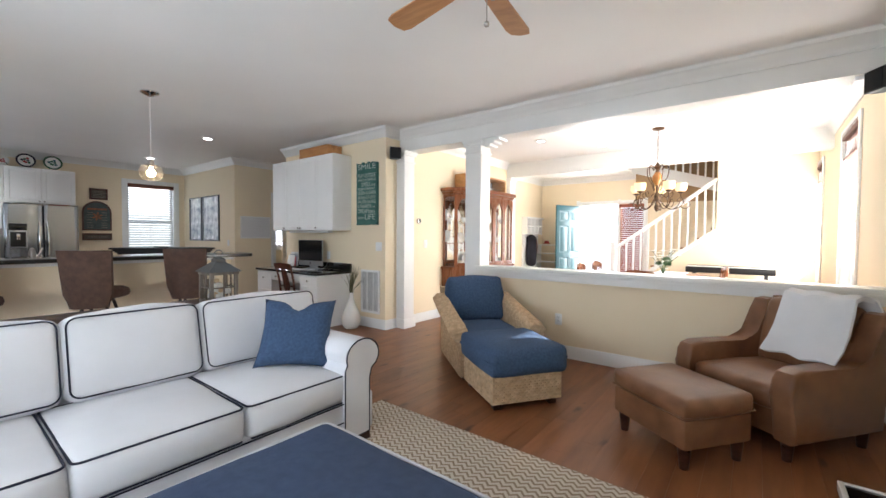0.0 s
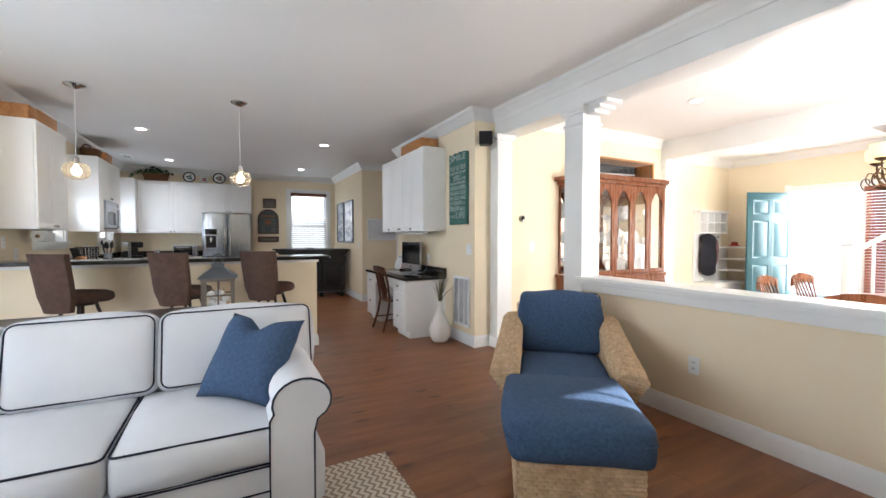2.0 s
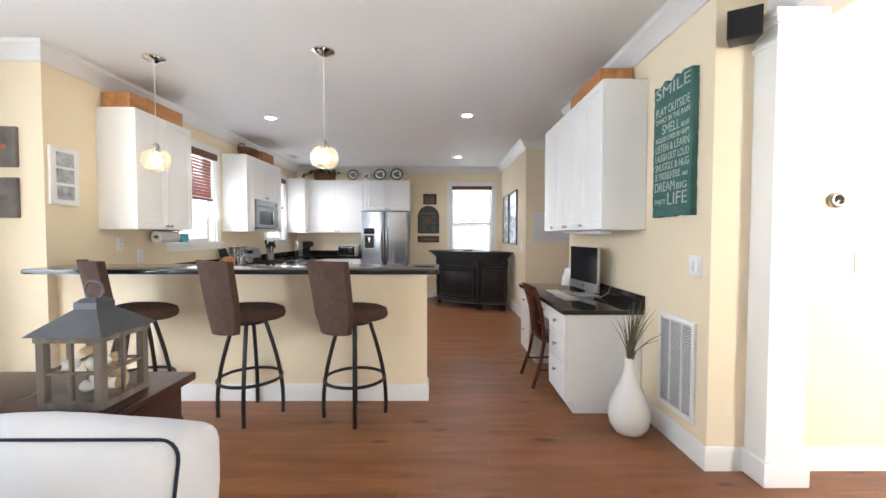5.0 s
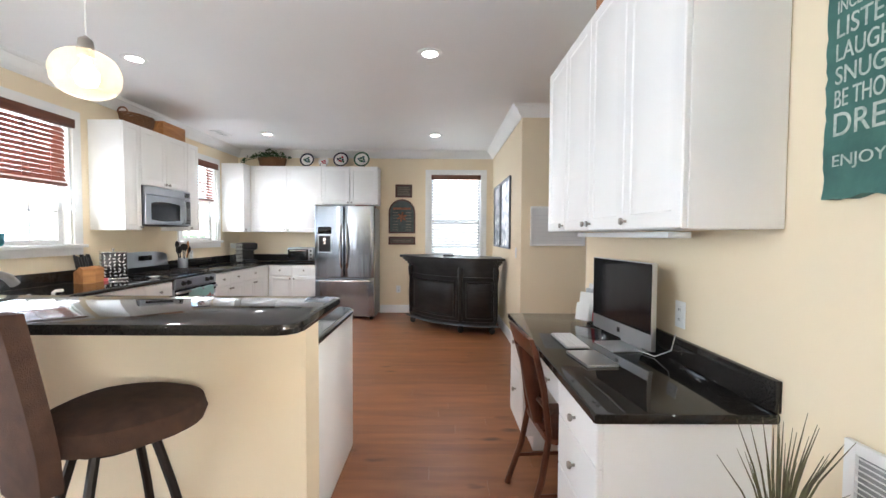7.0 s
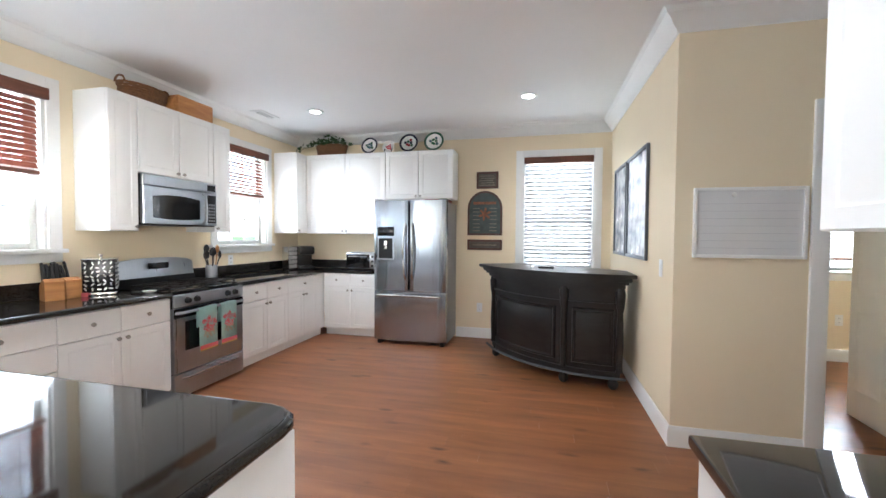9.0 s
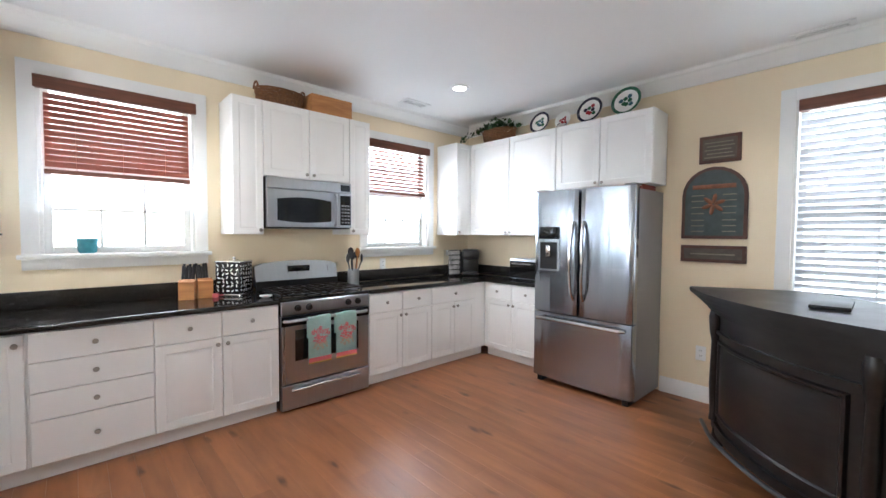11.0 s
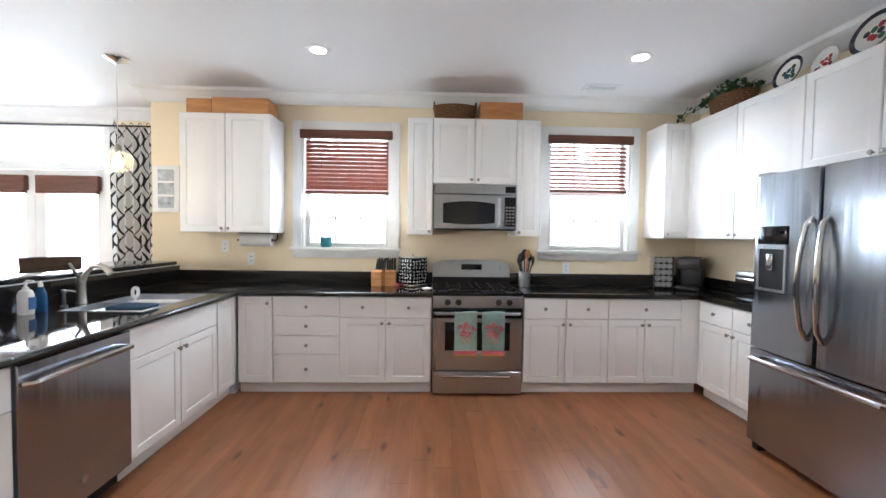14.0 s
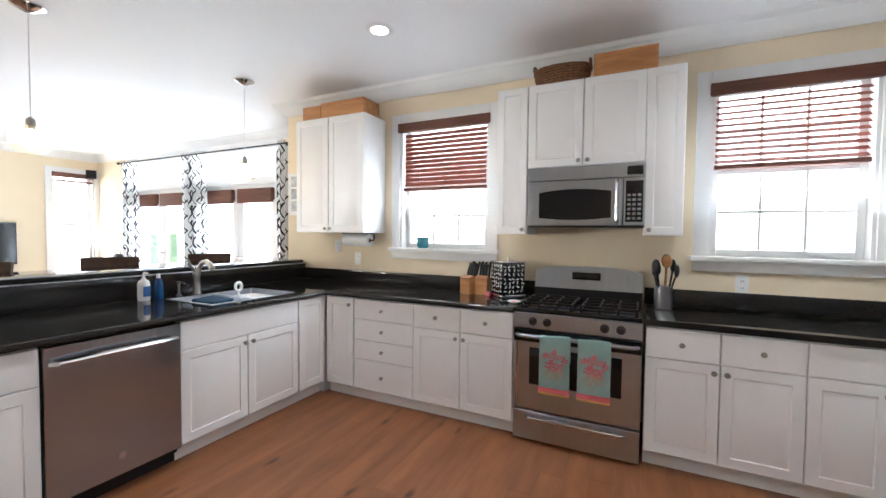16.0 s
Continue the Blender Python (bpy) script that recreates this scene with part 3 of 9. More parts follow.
# French doors with transoms
def french_pair(x_right, name):
    """Two glazed door leaves under a transom in the opening that starts at x_right (seen from inside, its left end)."""
    t = thing(name, "white glazed French doors under a transom window", "door", kind="structure")
    t.matrix_basis = face_n(x_right, YL)
    w = 1.70
    bm = B()
    box(bm, (-0.088, -0.022, 0), (0, -0.001, 2.65), 0.004)
    box(bm, (w, -0.022, 0), (w + 0.088, -0.001, 2.65), 0.004)
    box(bm, (0, -0.022, 2.56), (w, -0.001, 2.65), 0.004)
    for a, b in (((0, 0.002, 0), (0.045, 0.148, 2.56)), ((w - 0.045, 0.002, 0), (w, 0.148, 2.56)), ((0.045, 0.002, 2.51), (w - 0.045, 0.148, 2.558)), ((0.045, 0.002, 2.04), (w - 0.045, 0.148, 2.13))):
        box(bm, a, b, 0.003)
    part("door_frame", bm, WHITE, t)
    tr = part("transom_pane", bx((0.05, 0.07, 2.13), (w - 0.05, 0.076, 2.51)), GLASS, t)
    tr.visible_shadow = False
    for a, b in ((0.047, w / 2 - 0.002), (w / 2 + 0.002, w - 0.047)):
        bm = B()
        box(bm, (a, 0.05, 0.01), (a + 0.11, 0.095, 2.035), 0.004)
        box(bm, (b - 0.11, 0.05, 0.01), (b, 0.095, 2.035), 0.004)
        box(bm, (a + 0.11, 0.05, 0.01), (b - 0.11, 0.095, 0.26), 0.004)
        box(bm, (a + 0.11, 0.05, 1.92), (b - 0.11, 0.095, 2.035), 0.004)
        leaf = part("door_leaf", bm, WHITE, t)
        g = part("pane", bx((a + 0.10, 0.07, 0.25), (b - 0.10, 0.076, 1.93)), GLASS, leaf)
        g.visible_shadow = False
    part("door_handle", tube(B(), [(w / 2 + 0.05, 0.05, 1.0), (w / 2 + 0.05, 0.0, 1.0), (w / 2 + 0.15, -0.005, 1.0)], 0.009), NICKEL, t)
    for a in (0.10, w / 2 + 0.06):
        s = thing("roller_blind", "rolled up brown woven shade on a door", "blind")
        s.matrix_basis = face_n(x_right, YL)
        part("roll", bx((a, -0.02, 1.80), (a + 0.69, 0.045, 1.97), 0.012), VALANCE, s)
        part("bottom_rail", bx((a + 0.01, -0.028, 1.765), (a + 0.68, 0.03, 1.80), 0.006), VALANCE, s)
    return t


french_pair(-2.71, "door_1")
french_pair(-0.83, "door_2")
backdrop((-7.5, YL - 2.2, -0.24), (1.5, YL - 2.18, 5.0))


# curtains with a looping chain pattern
def curtain_mat():
    m = mat("patterned_curtain", (0.78, 0.77, 0.74), 0.95, var=0.02, bump=0.2, bscale=400)
    nt = m.node_tree
    b = nt.nodes["Principled BSDF"]
    uv = nt.nodes.new("ShaderNodeUVMap")
    sep = nt.nodes.new("ShaderNodeSeparateXYZ")
    nt.links.new(uv.outputs[0], sep.inputs[0])

    def op(kind, a, c=None):
        n = nt.nodes.new("ShaderNodeMath")
        n.operation = kind
        for k, v in enumerate((a, c)):
            if v is None:
                continue
            if isinstance(v, (int, float)):
                n.inputs[k].default_value = v
            else:
                nt.links.new(v, n.inputs[k])
        return n.outputs[0]

    u, v = sep.outputs[0], sep.outputs[1]
    marks = []
    for shift, amp, off in ((0.0, 0.082, 0.0), (math.pi, 0.082, 0.0), (0.9, 0.070, 0.5), (0.9 + math.pi, 0.070, 0.5)):
        wave = op("MULTIPLY", op("SINE", op("ADD", op("MULTIPLY", v, 14.0), shift)), amp)
        cell = op("SUBTRACT", op("FRACT", op("ADD", op("MULTIPLY", u, 3.5), off)), 0.5)
        dist = op("ABSOLUTE", op("SUBTRACT", op("DIVIDE", cell, 3.5), wave))
        wide = op("ADD", op("MULTIPLY", op("SINE", op("ADD", op("MULTIPLY", v, 9.5), shift)), 0.005), 0.0115)
        marks.append(op("LESS_THAN", dist, wide))
    mark = op("MAXIMUM", op("MAXIMUM", marks[0], marks[1]), op("MAXIMUM", marks[2], marks[3]))
    mix = nt.nodes.new("ShaderNodeMix")
    mix.data_type = "RGBA"
    nt.links.new(mark, mix.inputs[0])
    mix.inputs[6].default_value, mix.inputs[7].default_value = (0.78, 0.78, 0.77, 1), (0.03, 0.03, 0.036, 1)
    nt.links.new(mix.outputs[2], b.inputs["Base Color"])
    thin = nt.nodes.new("ShaderNodeBsdfTranslucent")
    nt.links.new(mix.outputs[2], thin.inputs[0])
    both = nt.nodes.new("ShaderNodeMixShader")
    both.inputs[0].default_value = 0.4
    nt.links.new(b.outputs[0], both.inputs[1])
    nt.links.new(thin.outputs[0], both.inputs[2])
    nt.links.new(both.outputs[0], nt.nodes["Material Output"].inputs[0])
    return m


CURTAIN = curtain_mat()


def curtain(x0, x1, y, z0, z1, folds, seed):
    """A gathered curtain panel between x0 and x1, hanging in folds."""
    bm = B()
    uvl = bm.loops.layers.uv.new("UVMap")
    n, rows = folds * 8, 12
    grid = []
    for r in range(rows + 1):
        s = r / rows
        line = []
        for k in range(n + 1):
            u = k / n
            amp = 0.022 + 0.022 * s
            ph = 2 * math.pi * folds * u + 0.6 * math.sin(seed + 3 * s)
            line.append(bm.verts.new((x0 + (x1 - x0) * (u + 0.012 * math.sin(5 * s + seed)), y + amp * math.sin(ph), z1 + (z0 - z1) * s)))
        grid.append(line)
    for r in range(rows):
        for k in range(n):
            f = bm.faces.new((grid[r][k], grid[r + 1][k], grid[r + 1][k + 1], grid[r][k + 1]))
            f.smooth = True
            for lp, (rr, kk) in zip(f.loops, ((r, k), (r + 1, k), (r + 1, k + 1), (r, k + 1))):
                lp[uvl].uv = (abs(x1 - x0) * 2.0 * kk / n, (z1 - z0) * (1 - rr / rows))
    t = thing("curtain", "white curtain with a looping black chain pattern", "curtain", group="curtains at the French doors")
    ob = part("cloth", bm, CURTAIN, t)
    for k in range(folds):
        x = x0 + (x1 - x0) * (k + 0.5) / folds
        part("ring", tube(B(), [(x, y + 0.028 * math.cos(a), z1 + 0.02 + 0.028 * math.sin(a)) for a in [j * math.pi / 6 for j in range(12)]], 0.003, 6, True), IRON, t)
    return t


curtain(-5.07, -4.53, YL + 0.10, 0.02, 2.50, 6, 1)
curtain(-3.09, -2.49, YL + 0.10, 0.02, 2.50, 6, 2)
curtain(-1.30, -0.80, YL + 0.10, 0.02, 2.50, 5, 3)
t = thing("curtain_rod", "thin dark metal curtain rod above the French doors", "curtain rod")
part("rod", tube(B(), [(-5.10, YL + 0.10, 2.515), (-0.70, YL + 0.10, 2.515)], 0.010, 10), IRON, t)
for x in (-5.10, -0.70):
    part("finial", turned(B(), [(0.0, -0.025), (0.02, -0.015), (0.025, 0), (0.02, 0.015), (0, 0.025)], 12, (x, YL + 0.10, 2.515)), IRON, t)
for x in (-5.085, -2.46, -0.74):
    part("bracket", bx((x - 0.008, YL + 0.001, 2.505), (x + 0.008, YL + 0.10, 2.522)), IRON, t)

# hall doorway casing and its open white door
bm = B()
for y0, y1 in ((6.61, 6.70), (7.40, 7.49)):
    box(bm, (-8.359, y0, 0), (-8.338, y1, 2.14), 0.004)
box(bm, (-8.359, 6.70, 2.05), (-8.338, 7.40, 2.14), 0.004)
box(bm, (-8.481, 6.698, 0), (-8.359, 6.715, 2.05))
box(bm, (-8.481, 7.385, 0), (-8.359, 7.402, 2.05))
structure("trim_doorway", bm, WHITE, "white painted doorway casing")


def panel_door(name, m, w, h, material, label, knob=True):
    """A six-panel door leaf in the local xz plane."""
    t = thing(name, label, "door", kind="structure")
    t.matrix_basis = m
    part("leaf", bx((0, 0.004, 0.008), (w, 0.036, h), 0.002), material, t)
    for y, flip in ((0.004, 1), (0.036, -1)):
        for x0, x1 in ((0.11 * w, 0.46 * w), (0.54 * w, 0.89 * w)):
            for z0, z1 in ((0.22, 0.80), (0.92, 1.55), (1.66, 1.90)):
                bm = B()
                loops = []
                for d, yy in ((0, 0), (0.008, 0.004), (0.03, 0.004), (0.05, -0.003)):
                    loops.append([bm.verts.new((x, y - flip * (0.0045 - yy), z * h / 2.03)) for x, z in ((x0 + d, z0 + d), (x1 - d, z0 + d), (x1 - d, z1 - d), (x0 + d, z1 - d))])
                for p, q in zip(loops, loops[1:]):
                    for k in range(4):
                        bm.faces.new((p[k], p[(k + 1) % 4], q[(k + 1) % 4], q[k]))
                bm.faces.new(loops[-1])
                part("panel", bm, material, t)
    if knob:
        bm = turned(B(), [(0.027, 0), (0.027, 0.006), (0.01, 0.012), (0.01, 0.035), (0.027, 0.05), (0.024, 0.066), (0, 0.07)], 16)
        bmesh.ops.transform(bm, matrix=pose(w - 0.07, 0.004, 0.95, 90, 0, 0), verts=bm.verts)
        part("door_handle", bm, NICKEL, t)
    return t


panel_door("door_3", pose(-8.49, 7.36, 0, 0, 0, 178), 0.72, 2.03, WHITE, "open white six-panel door to the back room")
panel_door("door_4", pose(-3.99, 12.18, 0, 0, 0, -110), 0.87, 2.03, TEAL, "open teal six-panel front door")
bm = B()
for x0, x1 in ((-4.09, -4.00), (-3.12, -3.06), (-2.58, -2.49)):
    box(bm, (x0, 12.178, 0), (x1, 12.199, 2.17), 0.004)
box(bm, (-4.09, 12.176, 2.05), (-2.49, 12.199, 2.14), 0.004)
box(bm, (-3.06, 12.178, 0.0), (-2.58, 12.199, 0.25), 0.004)
structure("trim_front_door", bm, WHITE, "white casing round the front door and sidelight")
blind(pose(-3.08, 12.16, 0), 0.52, 0.30, 2.04, BLIND, BLIND, "cherry wood blind on the sidelight", 0.045, 52)
backdrop((-9, 17.0, -0.3), (4, 17.02, 5.0))
structure("porch", bx((-6, 12.36, -0.22), (1, 15.5, -0.04)), CONCRETE, "pale concrete porch outside the front door")

# ---- kitchen cabinets ----
def panel_bm(x0, x1, z0, z1, y=0.0, thick=0.02, raised=True):
    """A door or drawer front, its face towards -y, with a routed raised panel."""
    bm = B()
    w, h = x1 - x0, z1 - z0
    m = min(0.055, w * 0.22, h * 0.28)
    rings = [(0, 0), (0, -thick + 0.004), (0.004, -thick)]
    if raised:
        rings += [(m, -thick), (m + 0.005, -thick + 0.0045), (m + 0.011, -thick + 0.0045), (m + min(0.026, w * 0.1), -thick + 0.0005)]
    loops = []
    for d, yy in rings:
        loops.append([bm.verts.new((x, y + yy, z)) for x, z in ((x0 + d, z0 + d), (x1 - d, z0 + d), (x1 - d, z1 - d), (x0 + d, z1 - d))])
    for p, q in zip(loops, loops[1:]):
        for k in range(4):
            bm.faces.new((p[k], p[(k + 1) % 4], q[(k + 1) % 4], q[k]))
    bm.faces.new(loops[0][::-1])
    bm.faces.new(loops[-1])
    return bm


def knob_bm(x, y, z, r=0.015):
    bm = turned(B(), [(0.006, 0), (0.005, 0.012), (r * 0.8, 0.016), (r, 0.021), (r * 0.85, 0.028), (0.0, 0.030)], 14)
    bmesh.ops.transform(bm, matrix=pose(x, y, z, 90, 0, 0), verts=bm.verts)
    return bm


def front(parent, name, x0, x1, z0, z1, knobs=(), raised=True):
    d = part(name, panel_bm(x0 + 0.002, x1 - 0.002, z0 + 0.002, z1 - 0.002, 0.0, 0.02, raised), CAB, parent)
    for kx, kz in knobs:
        part("knob", knob_bm(kx, -0.019, kz), NICKEL, d, "brushed nickel knob")
    return d


def base_unit(at, turn, w, depth, layout, label, top=0.832, toe=0.10, body=True):
    """layout: 'D2' two drawers over two doors, 'D1' one drawer over two doors, 'N4' four drawers, 'S' a single tall door, 'K' false front over two doors."""
    t = thing("base_cabinet", label, "cabinet", at, turn, "white kitchen base cabinets")
    part("body", bx((0, 0.001, toe), (w, depth, top)), CAB, t)
    part("toe_kick", bx((0, 0.045, 0), (w, 0.06, toe)), CAB, t)
    dz = 0.655
    if layout in ("D2", "D1", "K"):
        if layout == "D2":
            front(t, "drawer", 0, w / 2, dz, top - 0.005, [(w / 4, (dz + top) / 2)], False)
            front(t, "drawer", w / 2, w, dz, top - 0.005, [(3 * w / 4, (dz + top) / 2)], False)
        else:
            front(t, "drawer", 0, w, dz, top - 0.005, [(w / 2, (dz + top) / 2)] if layout == "D1" else [], False)
        front(t, "door", 0, w / 2, toe, dz, [(w / 2 - 0.03, dz - 0.045)])
        front(t, "door", w / 2, w, toe, dz, [(w / 2 + 0.03, dz - 0.045)])
    elif layout == "N4":
        cuts = [toe, 0.345, 0.50, 0.665, top - 0.005]
        for a, b in zip(cuts, cuts[1:]):
            front(t, "drawer", 0, w, a, b, [(w / 2, (a + b) / 2)], False)
    elif layout == "S":
        front(t, "door", 0.01, w - 0.01, toe, top - 0.005, [(w - 0.045, top - 0.06)])
    elif layout == "SP":
        front(t, "door", 0.01, w - 0.01, toe, top - 0.005)
    elif layout == "D":
        front(t, "drawer", 0, w, dz, top - 0.005, [], False)
        front(t, "door", 0, w, toe, dz, [(0.04, dz - 0.045)])
    return t


def wall_unit(at, turn, w, h, depth, doors, label, knob_side=None):
    """A wall cabinet; its origin is the lower left corner of the front."""
    t = thing("wall_cabinet", label, "cabinet", at, turn, "white kitchen wall cabinets")
    part("body", bx((0, 0.001, 0), (w, depth, h), 0.002), CAB, t)
    for k in range(doors):
        a, b = w * k / doors, w * (k + 1) / doors
        side = (knob_side or ("r" if k % 2 == 0 and doors > 1 else "l"))
        kx = b - 0.03 if side == "r" else a + 0.03
        front(t, "door", a + 0.001, b - 0.001, 0.0, h, [(kx, 0.035)])
    return t


FY = 2.235
for x0, x1, lay in ((-6.485, -6.785, "S"), (-6.785, -7.334, "N4"), (-7.334, -8.10, "D2"), (-8.885, -9.614, "D2"), (-9.614, -10.25, "D1")):
    base_unit((x0, FY, 0), 180, x0 - x1, 0.60, lay, {"N4": "white painted cabinet with four drawers and nickel knobs", "S": "narrow white corner cabinet with one panel door", "D1": "white painted cabinet with a wide drawer over two doors"}.get(lay, "white painted cabinet with two drawers over two doors"))
base_unit((-10.42, 2.26, 0), 90, 0.76, 0.35, "D2", "white cabinet with drawers over doors beside the refrigerator")
PX = -6.455
base_unit((PX, 2.545, 0), -90, 0.305, 0.60, "SP", "narrow white corner cabinet beside the sink cabinet")
base_unit((PX, 3.44, 0), -90, 0.895, 0.60, "K", "white sink cabinet with two panel doors")
base_unit((PX, 4.44, 0), -90, 0.395, 0.60, "D", "white cabinet with a drawer over a door at the peninsula's end")
solid("filler_panel", box(bx((-10.425, 1.63, 0.10), (-10.252, 2.248, 0.83)), (-10.425, 1.63, 0.0), (-10.252, 2.19, 0.10)), CAB, "white painted filler panel in the cabinet corner", "panel")
solid("filler_panel", bx((-6.45, 1.63, 0.0), (-5.87, 2.235, 0.83)), CAB, "white painted filler panel in the cabinet corner", "panel")
solid("end_panel", bx((-6.45, 4.445, 0.0), (-5.70, 4.462, 0.83), 0.002), CAB, "white painted end panel of the peninsula cabinets", "panel")

# wall cabinets
ZU, HU = 1.355, 1.058
wall_unit((-5.85, 1.94, ZU), 180, 0.80, HU, 0.317, 2, "tall white wall cabinet with two panel doors")
wall_unit((-7.87, 1.94, ZU), 180, 0.23, HU, 0.317, 1, "narrow tall white wall cabinet beside the microwave", "r")
wall_unit((-8.10, 1.94, 1.825), 180, 0.76, HU - 0.47, 0.317, 2, "short white wall cabinet above the microwave")
wall_unit((-8.86, 1.94, ZU), 180, 0.22, HU, 0.317, 1, "narrow tall white wall cabinet beside the microwave", "l")
wall_unit((-10.235, 1.94, ZU), 180, 0.245, HU, 0.317, 1, "white corner wall cabinet with one panel door", "l")
wall_unit((-10.48, 1.965, ZU), 90, 1.14, HU, 0.295, 2, "tall white wall cabinet with two panel doors", None)
wall_unit((-10.48, 3.105, 1.80), 90, 0.895, HU - 0.445, 0.295, 2, "short white wall cabinet above the refrigerator")

# ---- worktops ----
CT, CB = 0.870, 0.834


def slab(name, outline, z0, z1, label, bevel=0.012):
    return solid(name, prism(B(), outline, z0, z1, bevel), GRANITE, label, "worktop")


slab("worktop", [(-8.885, 1.623), (-8.885, 2.262), (-10.39, 2.262), (-10.39, 3.04), (XW + 0.003, 3.04), (XW + 0.003, 1.623)], CB, CT, "polished black granite worktop in the corner beside the refrigerator")
bm = B()
for x0, y0, x1, y1 in ((-8.105, 1.623, -6.485, 2.262), (-6.485, 1.623, -5.645, 2.47), (-6.485, 2.47, -6.36, 3.17), (-5.86, 2.47, -5.645, 3.17), (-6.485, 3.17, -5.645, 4.34)):
    box(bm, (x0, y0, CB), (x1, y1, CT))
prism(bm, [(-6.485, 4.34), (-5.645, 4.34), (-5.645, 4.46), (-6.38, 4.46), (-6.42, 4.452), (-6.455, 4.43), (-6.477, 4.39)], CB, CT)
bmesh.ops.remove_doubles(bm, verts=bm.verts, dist=0.0005)
tagged(link_mesh("worktop", bm, GRANITE), "polished black granite worktop with an undermounted sink", "worktop")
bm = tube(B(), [(-8.10, 2.262, CT - 0.018), (-6.487, 2.262, CT - 0.018), (-6.487, 4.36, CT - 0.018), (-6.478, 4.40, CT - 0.018), (-6.455, 4.437, CT - 0.018), (-6.42, 4.458, CT - 0.018), (-6.38, 4.463, CT - 0.018), (-5.66, 4.463, CT - 0.018)], 0.0178, 10)
solid("worktop_edge", bm, GRANITE, "rounded black granite edge of the worktop", "worktop edge")
# upstands
bm = B()
box(bm, (-8.11, 1.622, CT + 0.001), (-5.645, 1.642, 0.985), 0.003)
tagged(link_mesh("splashback", bm, GRANITE), "black granite upstand along the wall behind the worktop", "upstand")
bm = B()
box(bm, (XW + 0.003, 1.622, CT + 0.001), (-8.88, 1.642, 0.985), 0.003)
box(bm, (XW + 0.002, 1.643, CT + 0.001), (XW + 0.022, 3.04, 0.985), 0.003)
tagged(link_mesh("splashback", bm, GRANITE), "black granite upstand in the corner behind the worktop", "upstand")
bm = B()
box(bm, (-5.655, 1.643, CT + 0.001), (-5.636, 4.44, 1.028), 0.003)
tagged(link_mesh("splashback", bm, GRANITE), "tall black granite upstand behind the sink", "upstand")

# ---- peninsula half wall and raised bar ----
structure("half_wall_peninsula", bx((-5.62, YK, 0), (-5.46, 4.50, 1.03)), WALL, "low pale yellow wall behind the breakfast bar")
run_moulding("baseboard_peninsula", BASE, 0.0, [((-5.46, YK), (-5.46, 4.50), E_, 0, 1), ((-5.62, 4.50), (-5.46, 4.50), N_, 0, 1)], "white baseboard round the peninsula wall")
bm = B()
box(bm, (-5.64, YK, 0.985), (-5.44, 4.52, 1.03), 0.004)
structure("trim_bar", bm, WHITE, "white trim under the breakfast bar")
slab("bar_worktop", [(-5.30, 1.63), (-5.09, 1.72), (-5.09, 4.53), (-5.10, 4.565), (-5.125, 4.59), (-5.16, 4.60), (-5.585, 4.60), (-5.615, 4.588), (-5.63, 4.56), (-5.63, 1.65)], 1.031, 1.068, "polished black granite breakfast bar with a rounded edge", 0.014)

# ---- sink, tap ----
t = thing("kitchen_sink", "stainless steel double bowl sink set in black granite", "sink", (-6.11, 2.82, 0))
for y0, y1 in ((-0.345, -0.015), (0.015, 0.345)):
    bm = B()
    rim = [(-0.245, y0), (0.245, y0), (0.245, y1), (-0.245, y1)]
    hi = [bm.verts.new((x, y, CT - 0.008)) for x, y in rim]
    lo = [bm.verts.new((x * 0.9, (y - (y0 + y1) / 2) * 0.9 + (y0 + y1) / 2, CT - 0.2)) for x, y in rim]
    for k in range(4):
        bm.faces.new((hi[k], hi[(k + 1) % 4], lo[(k + 1) % 4], lo[k]))
    bm.faces.new(lo)
    part("bowl", bm, STEEL, t)
bm = B()
for a, b in (((-0.25, -0.35, CT - 0.012), (0.25, -0.343, CT + 0.003)), ((-0.25, 0.343, CT - 0.012), (0.25, 0.35, CT + 0.003)), ((-0.25, -0.35, CT - 0.012), (-0.243, 0.35, CT + 0.003)), ((0.243, -0.35, CT - 0.012), (0.25, 0.35, CT + 0.003)), ((-0.245, -0.015, CT - 0.02), (0.245, 0.015, CT - 0.004))):
    box(bm, a, b)
part("rim", bm, STEEL, t)
for y in (-0.18, 0.18):
    part("drain", turned(B(), [(0.04, 0), (0.04, 0.006), (0.0, 0.006)], 16, (0, y, CT - 0.2)), CHROME, t)
t = thing("kitchen_tap", "brushed steel pull-out kitchen tap with one lever", "tap", (-5.77, 2.89, CT))
part("base", turned(B(), [(0.032, 0), (0.032, 0.012), (0.026, 0.02), (0.024, 0.13), (0.028, 0.15), (0.022, 0.17), (0.0, 0.172)], 18), NICKEL, t)
part("spout", tube(B(), [(0.0, 0, 0.12), (-0.03, 0, 0.20), (-0.07, 0, 0.245), (-0.12, 0, 0.255), (-0.16, 0, 0.235), (-0.19, 0, 0.20)], 0.016, 10, taper=[0.018, 0.017, 0.016, 0.017, 0.021, 0.022]), NICKEL, t)
part("lever", tube(B(), [(0.0, 0, 0.165), (0.015, 0.03, 0.21), (0.03, 0.05, 0.27)], 0.009, 8, taper=[0.014, 0.010, 0.008]), NICKEL, t)
t = thing("soap_dispenser", "brushed steel soap dispenser beside the sink", "dispenser", (-5.78, 3.03, CT))
part("post", turned(B(), [(0.02, 0), (0.02, 0.01), (0.01, 0.015), (0.009, 0.09), (0.014, 0.095), (0.014, 0.11), (0, 0.112)], 14), NICKEL, t)
part("nozzle", tube(B(), [(0, 0, 0.10), (-0.04, 0, 0.105), (-0.07, 0, 0.098)], 0.006), NICKEL, t)
